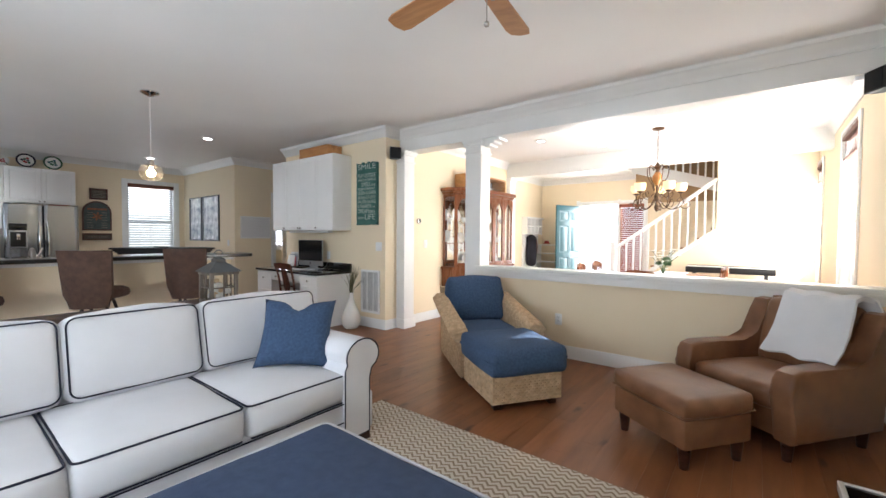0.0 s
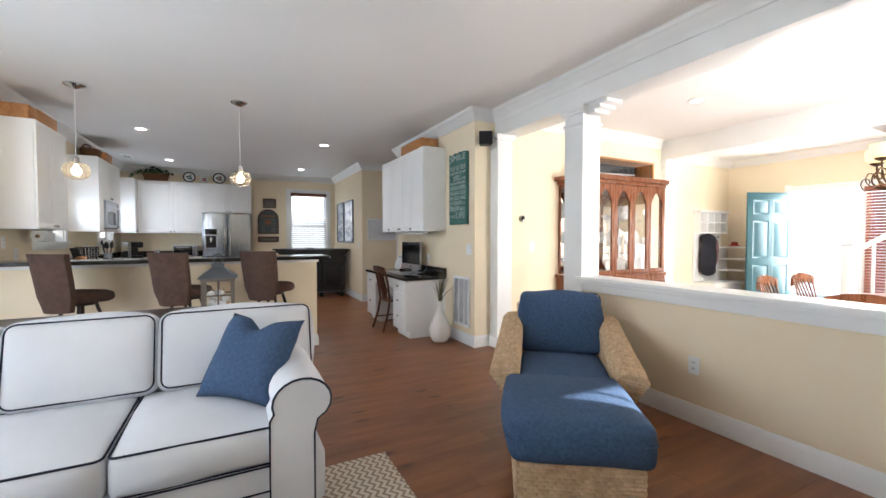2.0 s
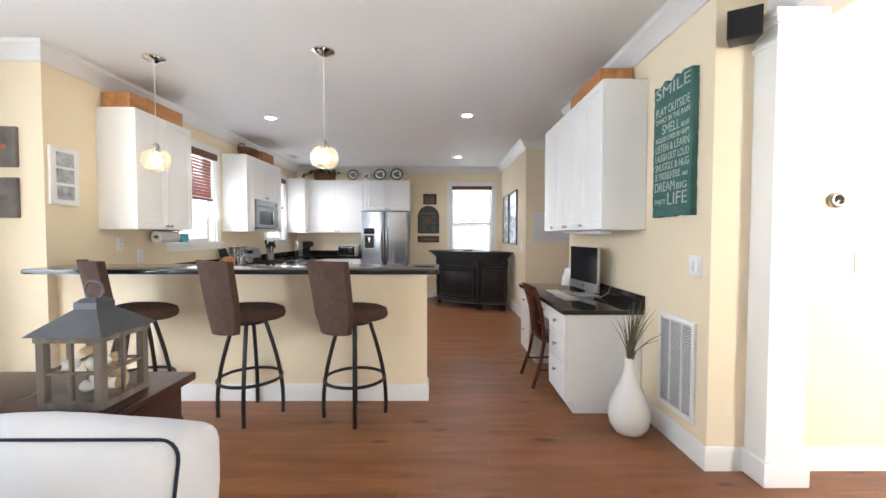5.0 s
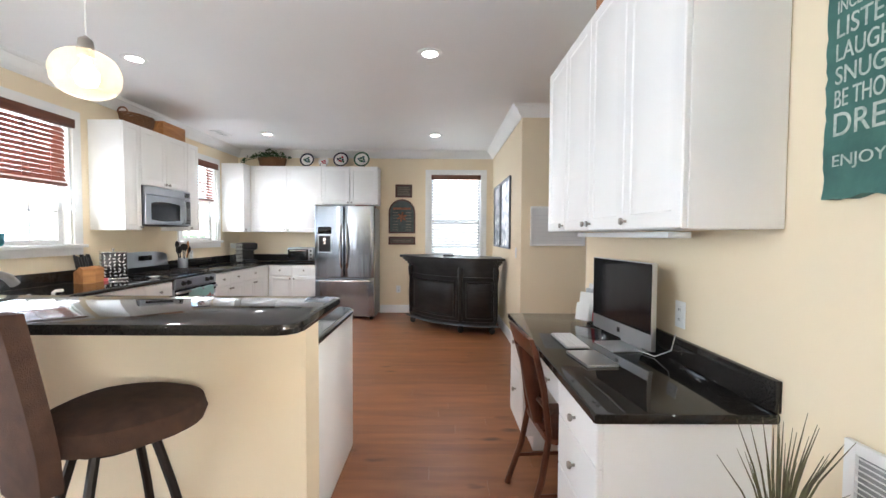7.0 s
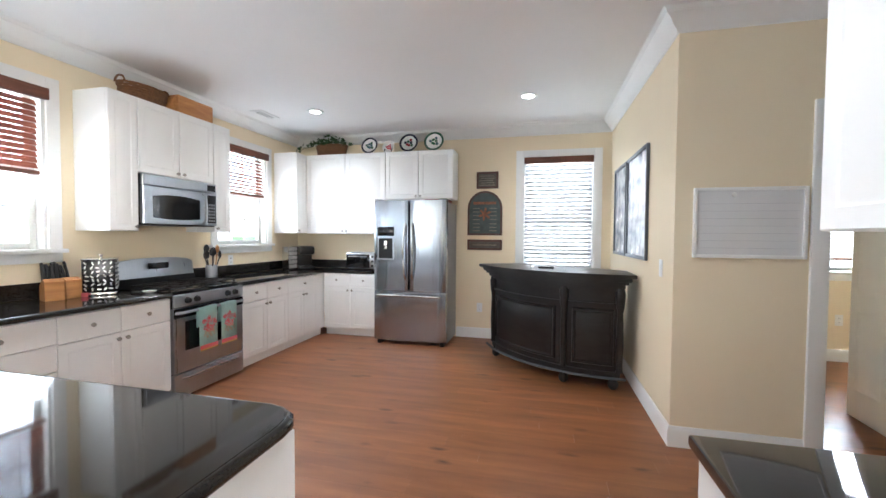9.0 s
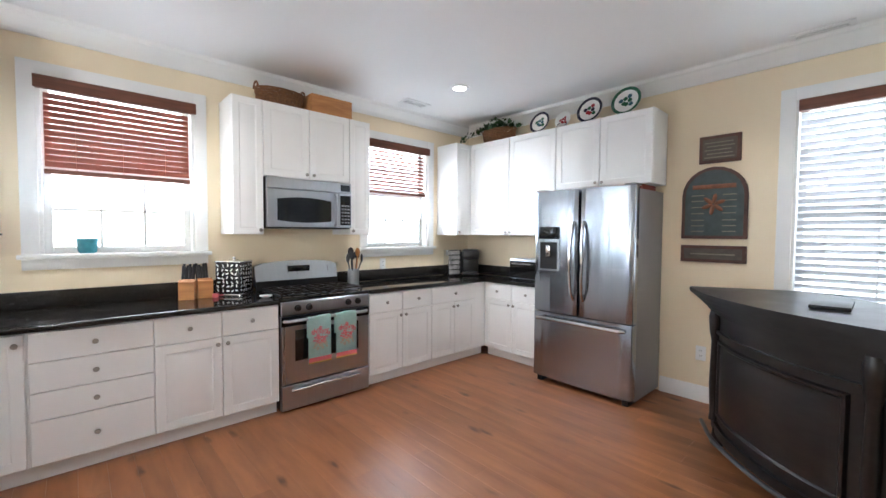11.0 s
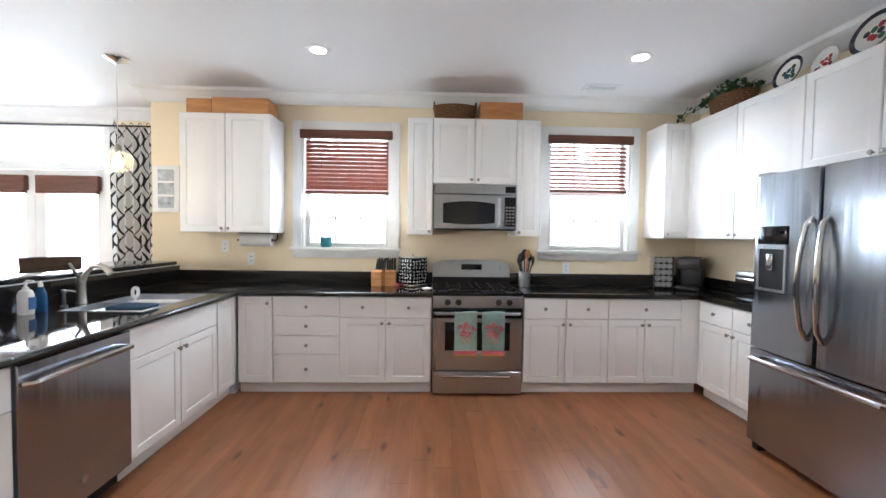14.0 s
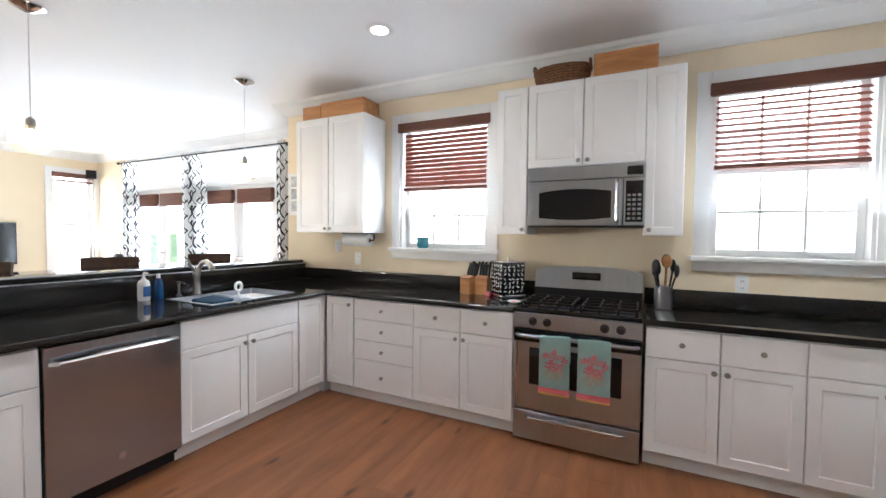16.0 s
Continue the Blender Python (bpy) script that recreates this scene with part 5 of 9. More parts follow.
def lantern(at, s, label, wood, roof, fill):
    t = thing("lantern", label, "lantern", at)
    w, h = 0.105 * s, 0.25 * s
    part("base", bx((-w - 0.012, -w - 0.012, 0), (w + 0.012, w + 0.012, 0.022), 0.004), wood, t)
    for sx in (-1, 1):
        for sy in (-1, 1):
            part("post", bx((sx * w - 0.011, sy * w - 0.011, 0.022), (sx * w + 0.011, sy * w + 0.011, h)), wood, t)
    part("top_frame", bx((-w - 0.016, -w - 0.016, h), (w + 0.016, w + 0.016, h + 0.02), 0.004), wood, t)
    bm = B()
    rings = [(w + 0.03, h + 0.02), (w + 0.02, h + 0.03), (w * 0.42, h + 0.02 + 0.085 * s), (w * 0.42, h + 0.02 + 0.11 * s), (w * 0.25, h + 0.02 + 0.125 * s)]
    loops = [[bm.verts.new((x * r, y * r, z)) for x, y in ((-1, -1), (1, -1), (1, 1), (-1, 1))] for r, z in rings]
    for p, q in zip(loops, loops[1:]):
        for k in range(4):
            bm.faces.new((p[k], p[(k + 1) % 4], q[(k + 1) % 4], q[k]))
    bm.faces.new(loops[0][::-1])
    bm.faces.new(loops[-1])
    r = part("roof", bm, roof, t)
    zt = h + 0.02 + 0.125 * s
    part("ring", tube(B(), [(0.0, 0.028 * math.cos(a), zt + 0.024 + 0.028 * math.sin(a)) for a in [k * math.pi / 8 for k in range(16)]], 0.004, 6, True), roof, r)
    for a in range(4):
        g = part("pane", bx((-w + 0.012, -0.001, 0.024), (w - 0.012, 0.001, h - 0.002)), GLASS, t)
        g.matrix_basis = pose(0, 0, 0, 0, 0, 90 * a) @ pose(0, w, 0)
        bm = B()
        box(bm, (-0.004, -0.004, 0.024), (0.004, 0.006, h - 0.002))
        box(bm, (-w + 0.012, -0.004, h * 0.52), (w - 0.012, 0.006, h * 0.52 + 0.008))
        part("glazing_bar", bm, wood, t).matrix_basis = pose(0, 0, 0, 0, 0, 90 * a) @ pose(0, w, 0)
    rnd = random.Random(int(s * 100))
    for k in range(16 if fill else 0):
        rr = rnd.uniform(0.024, 0.038) * s
        bm = B()
        bmesh.ops.create_icosphere(bm, subdivisions=2, radius=rr)
        for v in bm.verts:
            v.co *= 1 + 0.25 * noise.noise(v.co * 60 + Vector((k, 0, 0)))
            v.co.z *= 0.75
        lay = k // 5
        part("seashell", smooth(bm), CERAMIC if k % 3 else SEAGRASS, t).matrix_basis = pose(rnd.uniform(-0.6, 0.6) * w, rnd.uniform(-0.6, 0.6) * w, 0.045 + lay * 0.045 * s, rnd.uniform(0, 90), 0, rnd.uniform(0, 360))
    return t


lantern((-3.54, 3.545, 0.801), 0.78, "grey wood and glass lantern filled with seashells", GREY_WOOD, ZINC, True)
lantern((-3.54, 2.36, 0.801), 0.72, "wide brown wood lantern with a zinc roof", GREY_WOOD, ZINC, False)

# blue coffee ottoman
t = thing("coffee_ottoman", "large square blue upholstered coffee ottoman with white piping", "ottoman", (-1.50, 2.80, 0))
part("cushion", smooth(soft_box(B(), (-0.53, -0.55, 0.20), (0.46, 0.55, 0.46), 0.02, 8, 0.035, 3)), NAVY, t)
part("piping", piped(B(), [(x, y, 0.445) for x, y in round_rect(-0.532, 0.462, -0.552, 0.552, 0.035)], 0.006), SLIP, t, "pale piping along the top edge")
part("skirt", bx((-0.51, -0.53, 0.06), (0.44, 0.53, 0.21), 0.01), NAVY, t)
for lx in (-0.46, 0.39):
    for ly in (-0.48, 0.48):
        part("foot", bx((lx - 0.03, ly - 0.03, 0.012), (lx + 0.03, ly + 0.03, 0.07), 0.006), DARK_WOOD, t)


# rug with a woven zigzag
def rug_mat():
    m = mat("zigzag_rug", (0.55, 0.47, 0.36), 0.95, bump=0.5, bscale=350)
    nt = m.node_tree
    b = nt.nodes["Principled BSDF"]
    co = nt.nodes["Texture Coordinate"]
    sep = nt.nodes.new("ShaderNodeSeparateXYZ")
    nt.links.new(co.outputs["Object"], sep.inputs[0])

    def op(kind, a, c):
        n = nt.nodes.new("ShaderNodeMath")
        n.operation = kind
        for k, v in enumerate((a, c)):
            if isinstance(v, (int, float)):
                n.inputs[k].default_value = v
            else:
                nt.links.new(v, n.inputs[k])
        return n.outputs[0]

    zig = op("PINGPONG", sep.outputs[0], 0.03)
    s = op("FRACT", op("MULTIPLY", op("ADD", sep.outputs[1], op("MULTIPLY", zig, 0.9)), 26.0), 0)
    k = op("GREATER_THAN", s, 0.58)
    n2 = nt.nodes.new("ShaderNodeTexNoise")
    n2.inputs["Scale"].default_value = 160
    nt.links.new(co.outputs["Object"], n2.inputs["Vector"])
    k = op("MULTIPLY", k, op("ADD", op("MULTIPLY", n2.outputs[0], 0.8), 0.45))
    mix = nt.nodes.new("ShaderNodeMix")
    mix.data_type = "RGBA"
    nt.links.new(k, mix.inputs[0])
    mix.inputs[6].default_value, mix.inputs[7].default_value = (0.66, 0.60, 0.51, 1), (0.26, 0.185, 0.12, 1)
    nt.links.new(mix.outputs[2], b.inputs["Base Color"])
    return m


solid("area_rug", bx((-2.80, 1.60, 0.0005), (-0.60, 4.41, 0.012), 0.004), rug_mat(), "cream and brown zigzag woven rug on the floor", "rug")

# ---- seagrass armchair with its ottoman ----
def weave(parent, quads, cell=0.034, name="weave"):
    """A seagrass weave: small raised strands, over and under, laid over four-cornered patches."""
    bm = B()
    for a, b, c, d in quads:
        a, b, c, d = map(Vector, (a, b, c, d))
        nu = max(1, round((b - a).length / cell))
        nv = max(1, round((d - a).length / (cell * 0.55)))
        nrm = (b - a).cross(d - a).normalized()

        def at(u, v):
            return (a * (1 - u) + b * u) * (1 - v) + (d * (1 - u) + c * u) * v

        for i in range(nu):
            for j in range(nv):
                o = 0.5 if j % 2 else 0.0
                u0, u1 = max(0, (i - 0.02 + o) / nu), min(1, (i + 1.02 + o) / nu)
                if u1 - u0 < 0.2 / nu:
                    continue
                v0, v1 = (j + 0.03) / nv, (j + 0.97) / nv
                um, vm = (u0 + u1) / 2, (v0 + v1) / 2
                p = [at(u0, v0), at(u1, v0), at(u1, v1), at(u0, v1)]
                up = nrm * 0.007
                top = [at(um + (u0 - um) * 0.6, vm + (v0 - vm) * 0.5) + up, at(um + (u1 - um) * 0.6, vm + (v0 - vm) * 0.5) + up, at(um + (u1 - um) * 0.6, vm + (v1 - vm) * 0.5) + up, at(um + (u0 - um) * 0.6, vm + (v1 - vm) * 0.5) + up]
                vv = [bm.verts.new(q) for q in p] + [bm.verts.new(q) for q in top]
                bm.faces.new(vv[4:])
                for k in range(4):
                    bm.faces.new((vv[k], vv[(k + 1) % 4], vv[4 + (k + 1) % 4], vv[4 + k]))
    ob = link_mesh(name, bm, SEAGRASS, parent, 0)
    ob.data.shade_smooth()
    return tagged(ob, "", "", "", "stuff")


TURN_A = 49.5
t = thing("ottoman", "woven seagrass ottoman with a blue cushion", "ottoman", (-2.105, 5.175, 0), 55)
part("frame", bx((-0.28, -0.29, 0.05), (0.28, 0.29, 0.25), 0.01), SEAGRASS, t)
weave(t, [((-0.285, -0.295, 0.05), (0.285, -0.295, 0.05), (0.285, -0.295, 0.26), (-0.285, -0.295, 0.26)), ((-0.285, 0.295, 0.05), (-0.285, -0.295, 0.05), (-0.285, -0.295, 0.26), (-0.285, 0.295, 0.26)), ((0.285, -0.295, 0.05), (0.285, 0.295, 0.05), (0.285, 0.295, 0.26), (0.285, -0.295, 0.26))])
c = part("cushion", smooth(soft_box(B(), (-0.315, -0.335, 0.255), (0.315, 0.32, 0.455), 0.035, 7, 0.04, 5)), BLUE, t)
part("piping", piped(B(), [(x, y, 0.37) for x, y in round_rect(-0.33, 0.325, -0.345, 0.33, 0.05)], 0.005), BLUE, c)
for lx in (-0.23, 0.23):
    for ly in (-0.24, 0.24):
        part("foot", bx((lx - 0.03, ly - 0.03, 0), (lx + 0.03, ly + 0.03, 0.055), 0.006), DARK_WOOD, t)

t = thing("armchair", "woven seagrass armchair with blue denim cushions", "armchair", (-2.66, 5.66, 0), TURN_A)
t.scale = (0.93, 0.95, 0.94)
part("seat_frame", bx((-0.30, -0.42, 0.05), (0.30, 0.42, 0.27), 0.01), SEAGRASS, t)
for s in (-1, 1):
    # a flared, rolled arm that falls towards the front
    bm = B()
    rows = []
    for k in range(9):
        u = k / 8
        y = -0.46 + 0.90 * u
        top = 0.53 + 0.17 * u ** 1.3 - (0.03 if k == 0 else 0)
        lean = 0.15 - 0.03 * u
        prof = [(0.30, 0.05), (0.30, top - 0.10), (0.305, top - 0.03), (0.335, top + 0.01), (0.38 + lean * 0.4, top + 0.005), (0.40 + lean * 0.6, top - 0.04), (0.385 + lean * 0.3, top - 0.10), (0.375, top - 0.20), (0.37, 0.05)]
        rows.append([bm.verts.new((s * x, y, z)) for x, z in prof])
    for p, q in zip(rows, rows[1:]):
        for k in range(len(prof)):
            bm.faces.new((p[k], p[(k + 1) % len(prof)], q[(k + 1) % len(prof)], q[k]))
    bm.faces.new(rows[0])
    bm.faces.new(rows[-1][::-1])
    a = part("arm", bm, SEAGRASS, t)
    quads = []
    for k in range(8):
        pr = []
        for kk in (k, k + 1):
            u = kk / 8
            y = -0.46 + 0.90 * u
            top = 0.53 + 0.17 * u ** 1.3 - (0.03 if kk == 0 else 0)
            lean = 0.15 - 0.03 * u
            pr.append([Vector((s * x, y, z)) for x, z in ((0.302, top - 0.10), (0.305, top - 0.03), (0.335, top + 0.01), (0.38 + lean * 0.4, top + 0.005), (0.40 + lean * 0.6, top - 0.04), (0.385 + lean * 0.3, top - 0.10), (0.375, top - 0.20), (0.37, 0.05))])
        for j in range(7):
            q = (pr[0][j], pr[1][j], pr[1][j + 1], pr[0][j + 1])
            quads.append(q if s < 0 else (q[1], q[0], q[3], q[2]))
    top = 0.50
    f = [Vector((s * x, -0.462, z)) for x, z in ((0.30, 0.05), (0.375, 0.05), (0.385, top - 0.20), (0.30, top - 0.20))]
    g = [Vector((s * x, -0.462, z)) for x, z in ((0.30, top - 0.20), (0.385, top - 0.20), (0.485, top - 0.04), (0.31, top))]
    quads += [tuple(f) if s > 0 else (f[1], f[0], f[3], f[2]), tuple(g) if s > 0 else (g[1], g[0], g[3], g[2])]
    weave(a, quads, 0.032)
bm = B()
rows = []
for k in range(7):
    z = 0.05 + 0.72 * k / 6
    rows.append([bm.verts.new((x, y + 0.16 * (k / 6) ** 1.5, z)) for x, y in ((-0.36, 0.34), (0.36, 0.34), (0.36, 0.44), (-0.36, 0.44))])
for p, q in zip(rows, rows[1:]):
    for k in range(4):
        bm.faces.new((p[k], p[(k + 1) % 4], q[(k + 1) % 4], q[k]))
bm.faces.new(rows[0][::-1])
bm.faces.new(rows[-1])
bk = part("back", bm, SEAGRASS, t)
part("seat_cushion", smooth(soft_box(B(), (-0.295, -0.44, 0.27), (0.295, 0.30, 0.43), 0.03, 7, 0.04, 9)), BLUE, t)
bmq = soft_box(B(), (-0.31, -0.10, 0.0), (0.31, 0.09, 0.47), 0.04, 7, 0.045, 11)
bmesh.ops.transform(bmq, matrix=pose(0, 0.30, 0.42, -17, 0, 0), verts=bmq.verts)
c = part("back_cushion", smooth(bmq), BLUE, t)
bmq = piped(B(), [(x, -0.05, z) for x, z in round_rect(-0.322, 0.322, 0.0, 0.48, 0.05)], 0.005)
bmesh.ops.transform(bmq, matrix=pose(0, 0.30, 0.42, -17, 0, 0), verts=bmq.verts)
part("piping", bmq, BLUE, c)
for lx in (-0.30, 0.30):
    for ly in (-0.36, 0.36):
        part("foot", bx((lx - 0.03, ly - 0.03, 0), (lx + 0.03, ly + 0.03, 0.055), 0.006), DARK_WOOD, t)

# ---- leather armchair with its ottoman ----
TURN_L = -37
t = thing("leather_ottoman", "brown leather ottoman on dark wooden feet", "ottoman", (-0.91, 5.115, 0), TURN_L)
t.scale = (0.98, 0.98, 0.93)
part("box", bx((-0.29, -0.24, 0.13), (0.29, 0.24, 0.31), 0.02), LEATHER, t)
part("cushion", smooth(soft_box(B(), (-0.30, -0.25, 0.305), (0.30, 0.25, 0.43), 0.03, 7, 0.03, 13)), LEATHER, t)
part("seam", piped(B(), [(x, y, 0.33) for x, y in round_rect(-0.305, 0.305, -0.255, 0.255, 0.03)], 0.005), LEATHER, t)
for lx in (-0.24, 0.24):
    for ly in (-0.19, 0.19):
        part("foot", turned(B(), [(0.024, 0), (0.034, 0.10), (0.036, 0.135), (0, 0.136)], 14, (lx, ly, 0)), DARK_WOOD, t)
t = thing("leather_armchair", "brown leather armchair with sloping arms", "armchair", (-0.46, 5.71, 0), TURN_L)
t.scale = (0.96, 0.96, 0.91)
part("seat_frame", bx((-0.31, -0.33, 0.13), (0.31, 0.38, 0.30), 0.02), LEATHER, t)
part("seat_cushion", smooth(soft_box(B(), (-0.275, -0.36, 0.295), (0.275, 0.26, 0.45), 0.03, 7, 0.04, 15)), LEATHER, t)
for s in (-1, 1):
    bm = B()
    side = [(-0.36, 0.13), (-0.39, 0.42), (-0.39, 0.52), (-0.36, 0.57), (-0.29, 0.592), (-0.10, 0.585), (0.12, 0.578), (0.22, 0.585), (0.275, 0.62), (0.31, 0.69), (0.33, 0.83), (0.37, 0.90), (0.44, 0.91), (0.46, 0.88), (0.43, 0.55), (0.40, 0.13)]
    lo = [bm.verts.new((s * 0.28, y, z)) for y, z in side]
    hi = [bm.verts.new((s * 0.41, y, z)) for y, z in side]
    bm.faces.new(lo)
    bm.faces.new(hi[::-1])
    for k in range(len(side)):
        bm.faces.new((lo[k], lo[(k + 1) % len(side)], hi[(k + 1) % len(side)], hi[k]))
    es = [e for e in bm.edges if abs(e.verts[0].co.x - e.verts[1].co.x) < 1e-4]
    bmesh.ops.bevel(bm, geom=es, offset=0.026, segments=3, profile=0.5, affect="EDGES")
    part("arm", smooth(bm), LEATHER, t)
bmq = soft_box(B(), (-0.29, -0.09, 0.0), (0.29, 0.09, 0.52), 0.03, 7, 0.05, 17)
bmesh.ops.transform(bmq, matrix=pose(0, 0.32, 0.41, -14, 0, 0), verts=bmq.verts)
part("back_cushion", smooth(bmq), LEATHER, t)
bmq = bx((-0.33, -0.06, 0.0), (0.33, 0.05, 0.80), 0.04)
bmesh.ops.transform(bmq, matrix=pose(0, 0.38, 0.14, -9, 0, 0), verts=bmq.verts)
part("back", bmq, LEATHER, t)
for lx in (-0.33, 0.33):
    for ly in (-0.30, 0.34):
        part("foot", turned(B(), [(0.024, 0), (0.034, 0.10), (0.036, 0.135), (0, 0.136)], 14, (lx, ly, 0)), DARK_WOOD, t)
# throw over the back
bm = B()
rows = []
path = [(0.075, 0.55), (0.12, 0.64), (0.165, 0.74), (0.225, 0.87), (0.27, 0.945), (0.34, 0.965), (0.44, 0.95), (0.475, 0.86), (0.47, 0.72), (0.46, 0.60)]
for k, (y, z) in enumerate(path):
    rows.append([bm.verts.new((x + 0.02 * math.sin(k * 0.9) + 0.03 * (k / 9), y - 0.02 + 0.010 * math.sin(x * 23 + k * 0.7), z + 0.012 + 0.008 * math.sin(x * 31 + k))) for x in np.linspace(-0.10, 0.33, 15)])
for p, q in zip(rows, rows[1:]):
    for k in range(14):
        bm.faces.new((p[k], p[k + 1], q[k + 1], q[k]))
bmesh.ops.subdivide_edges(bm, edges=bm.edges, cuts=1, use_grid_fill=True)
bmesh.ops.solidify(bm, geom=bm.faces, thickness=-0.016)
fold = bm.copy()
bmesh.ops.transform(fold, matrix=Matrix.Translation((0.012, -0.012, 0.019)), verts=fold.verts)
for v in fold.verts:
    v.co.z -= 0.022 * max(0.0, 0.95 - v.co.z)
ob = solid("throw_blanket", smooth(bm), SLIP, "folded white throw blanket over the armchair's back", "blanket", at=(-0.46, 5.71, 0), turn=TURN_L)
ob.scale = (0.96, 0.96, 0.915)
part("fold", smooth(fold), SLIP, ob)

# hearth slab, fan
t = thing("hearth", "low black hearth slab with a white edge", "hearth", (0, 0, 0))
part("slab", bx((-0.17, 4.30, 0.0), (0.18, 5.08, 0.045), 0.004), BLACK_GLASS, t)
part("edge", bx((-0.195, 4.28, 0.0), (-0.171, 5.10, 0.05), 0.004), WHITE, t)
part("edge", bx((-0.171, 5.081, 0.0), (0.18, 5.10, 0.05), 0.004), WHITE, t)
FX, FYY = -1.55, 3.80
t = thing("ceiling_fan", "ceiling fan with honey wood blades and pull chain", "fan", (FX, FYY, 0))
part("canopy", turned(B(), [(0.07, H - 0.002), (0.065, H - 0.05), (0.02, H - 0.07), (0.012, H - 0.075), (0.012, 2.56)], 20), NICKEL, t)
part("motor", turned(B(), [(0.03, 2.57), (0.10, 2.55), (0.12, 2.51), (0.12, 2.45), (0.09, 2.41), (0.05, 2.39), (0.0, 2.385)], 24), NICKEL, t)
PINE_FAN = wood_mat("fan_blade_wood", (0.42, 0.20, 0.08), (0.58, 0.30, 0.13), (2, 14, 14), 0.4)
for k in range(5):
    a = 99 + 72 * k
    bm = B()
    out = [(0.17, -0.04), (0.20, -0.055), (0.55, -0.068), (0.60, -0.055), (0.615, 0.0), (0.60, 0.055), (0.55, 0.068), (0.20, 0.055), (0.17, 0.04)]
    prism(bm, out, -0.004, 0.004)
    bmesh.ops.transform(bm, matrix=pose(0, 0, 2.435, 0, 0, a) @ pose(0, 0, 0, 10, 0, 0), verts=bm.verts)
    b = part("blade", bm, PINE_FAN, t)
    bm = bx((0.08, -0.02, -0.004), (0.22, 0.02, 0.006), 0.002)
    bmesh.ops.transform(bm, matrix=pose(0, 0, 2.435, 0, 0, a), verts=bm.verts)
    part("blade_iron", bm, NICKEL, t)
part("pull_chain", tube(B(), [(0.02, 0.05, 2.40), (0.02, 0.05, 2.24)], 0.0025, 5), NICKEL, t)
part("chain_ball", turned(B(), [(0, -0.014), (0.010, -0.010), (0.014, 0), (0.010, 0.010), (0, 0.014)], 12, (0.02, 0.05, 2.23)), NICKEL, t)

# television and speakers
t = thing("television", "black flat screen television on the wall", "television", (0, 0, 0))
part("body", bx((0.13, 2.03, 0.80), (0.185, 3.35, 1.47), 0.006), BLACK, t)
part("screen", bx((0.126, 2.05, 0.82), (0.13, 3.33, 1.45)), BLACK_GLASS, t)


def speaker(at, turn, label="small black wall speaker on a bracket"):
    t = thing("loudspeaker", label, "loudspeaker", at, turn, "small black wall speakers")
    bm = B()
    outline = [(-0.075, -0.05), (0.075, -0.05), (0.055, 0.06), (-0.055, 0.06)]
    prism(bm, outline, -0.075, 0.075, 0.006)
    part("body", bm, BLACK, t)
    part("grille", bx((-0.066, -0.056, -0.066), (0.066, -0.05, 0.066), 0.003), mat("speaker_cloth", (0.015, 0.015, 0.016), 0.9), t)
    part("bracket", bx((-0.02, 0.055, -0.02), (0.02, 0.11, 0.02), 0.003), BLACK, t)
    return t


speaker((-4.41, 6.17, 2.385), 60)
speaker((0.10, 6.30, 2.36), -60)
speaker((XJ + 0.11, 1.07, 2.42), 120)
speaker((0.08, 1.05, 2.36), -120)
# wall plaques
for z, face in ((1.962, (0.45, 0.16, 0.07)), (1.583, (0.16, 0.14, 0.13))):
    t = thing("wall_plaque", "square grey wooden plaque with a painted shape", "plaque", (0, 0, 0))
    part("board", bx((XJ + 0.001, 1.12, z - 0.15), (XJ + 0.03, 1.44, z + 0.15), 0.003), mat("grey_plank_board", (0.20, 0.18, 0.16), 0.85, second=(0.12, 0.11, 0.10), vscale=8), t)
    bm = B()
    bm.faces.new([bm.verts.new((XJ + 0.032, 1.28 + 0.10 * (1 + 0.35 * math.cos(5 * a)) * math.cos(a) * 0.75, z + 0.085 * (1 + 0.35 * math.cos(5 * a)) * math.sin(a) * 0.75)) for a in [k * math.pi / 20 for k in range(40)]])
    part("painting", bm, mat("plaque_paint", face, 0.8, var=0.2, vscale=20), t)

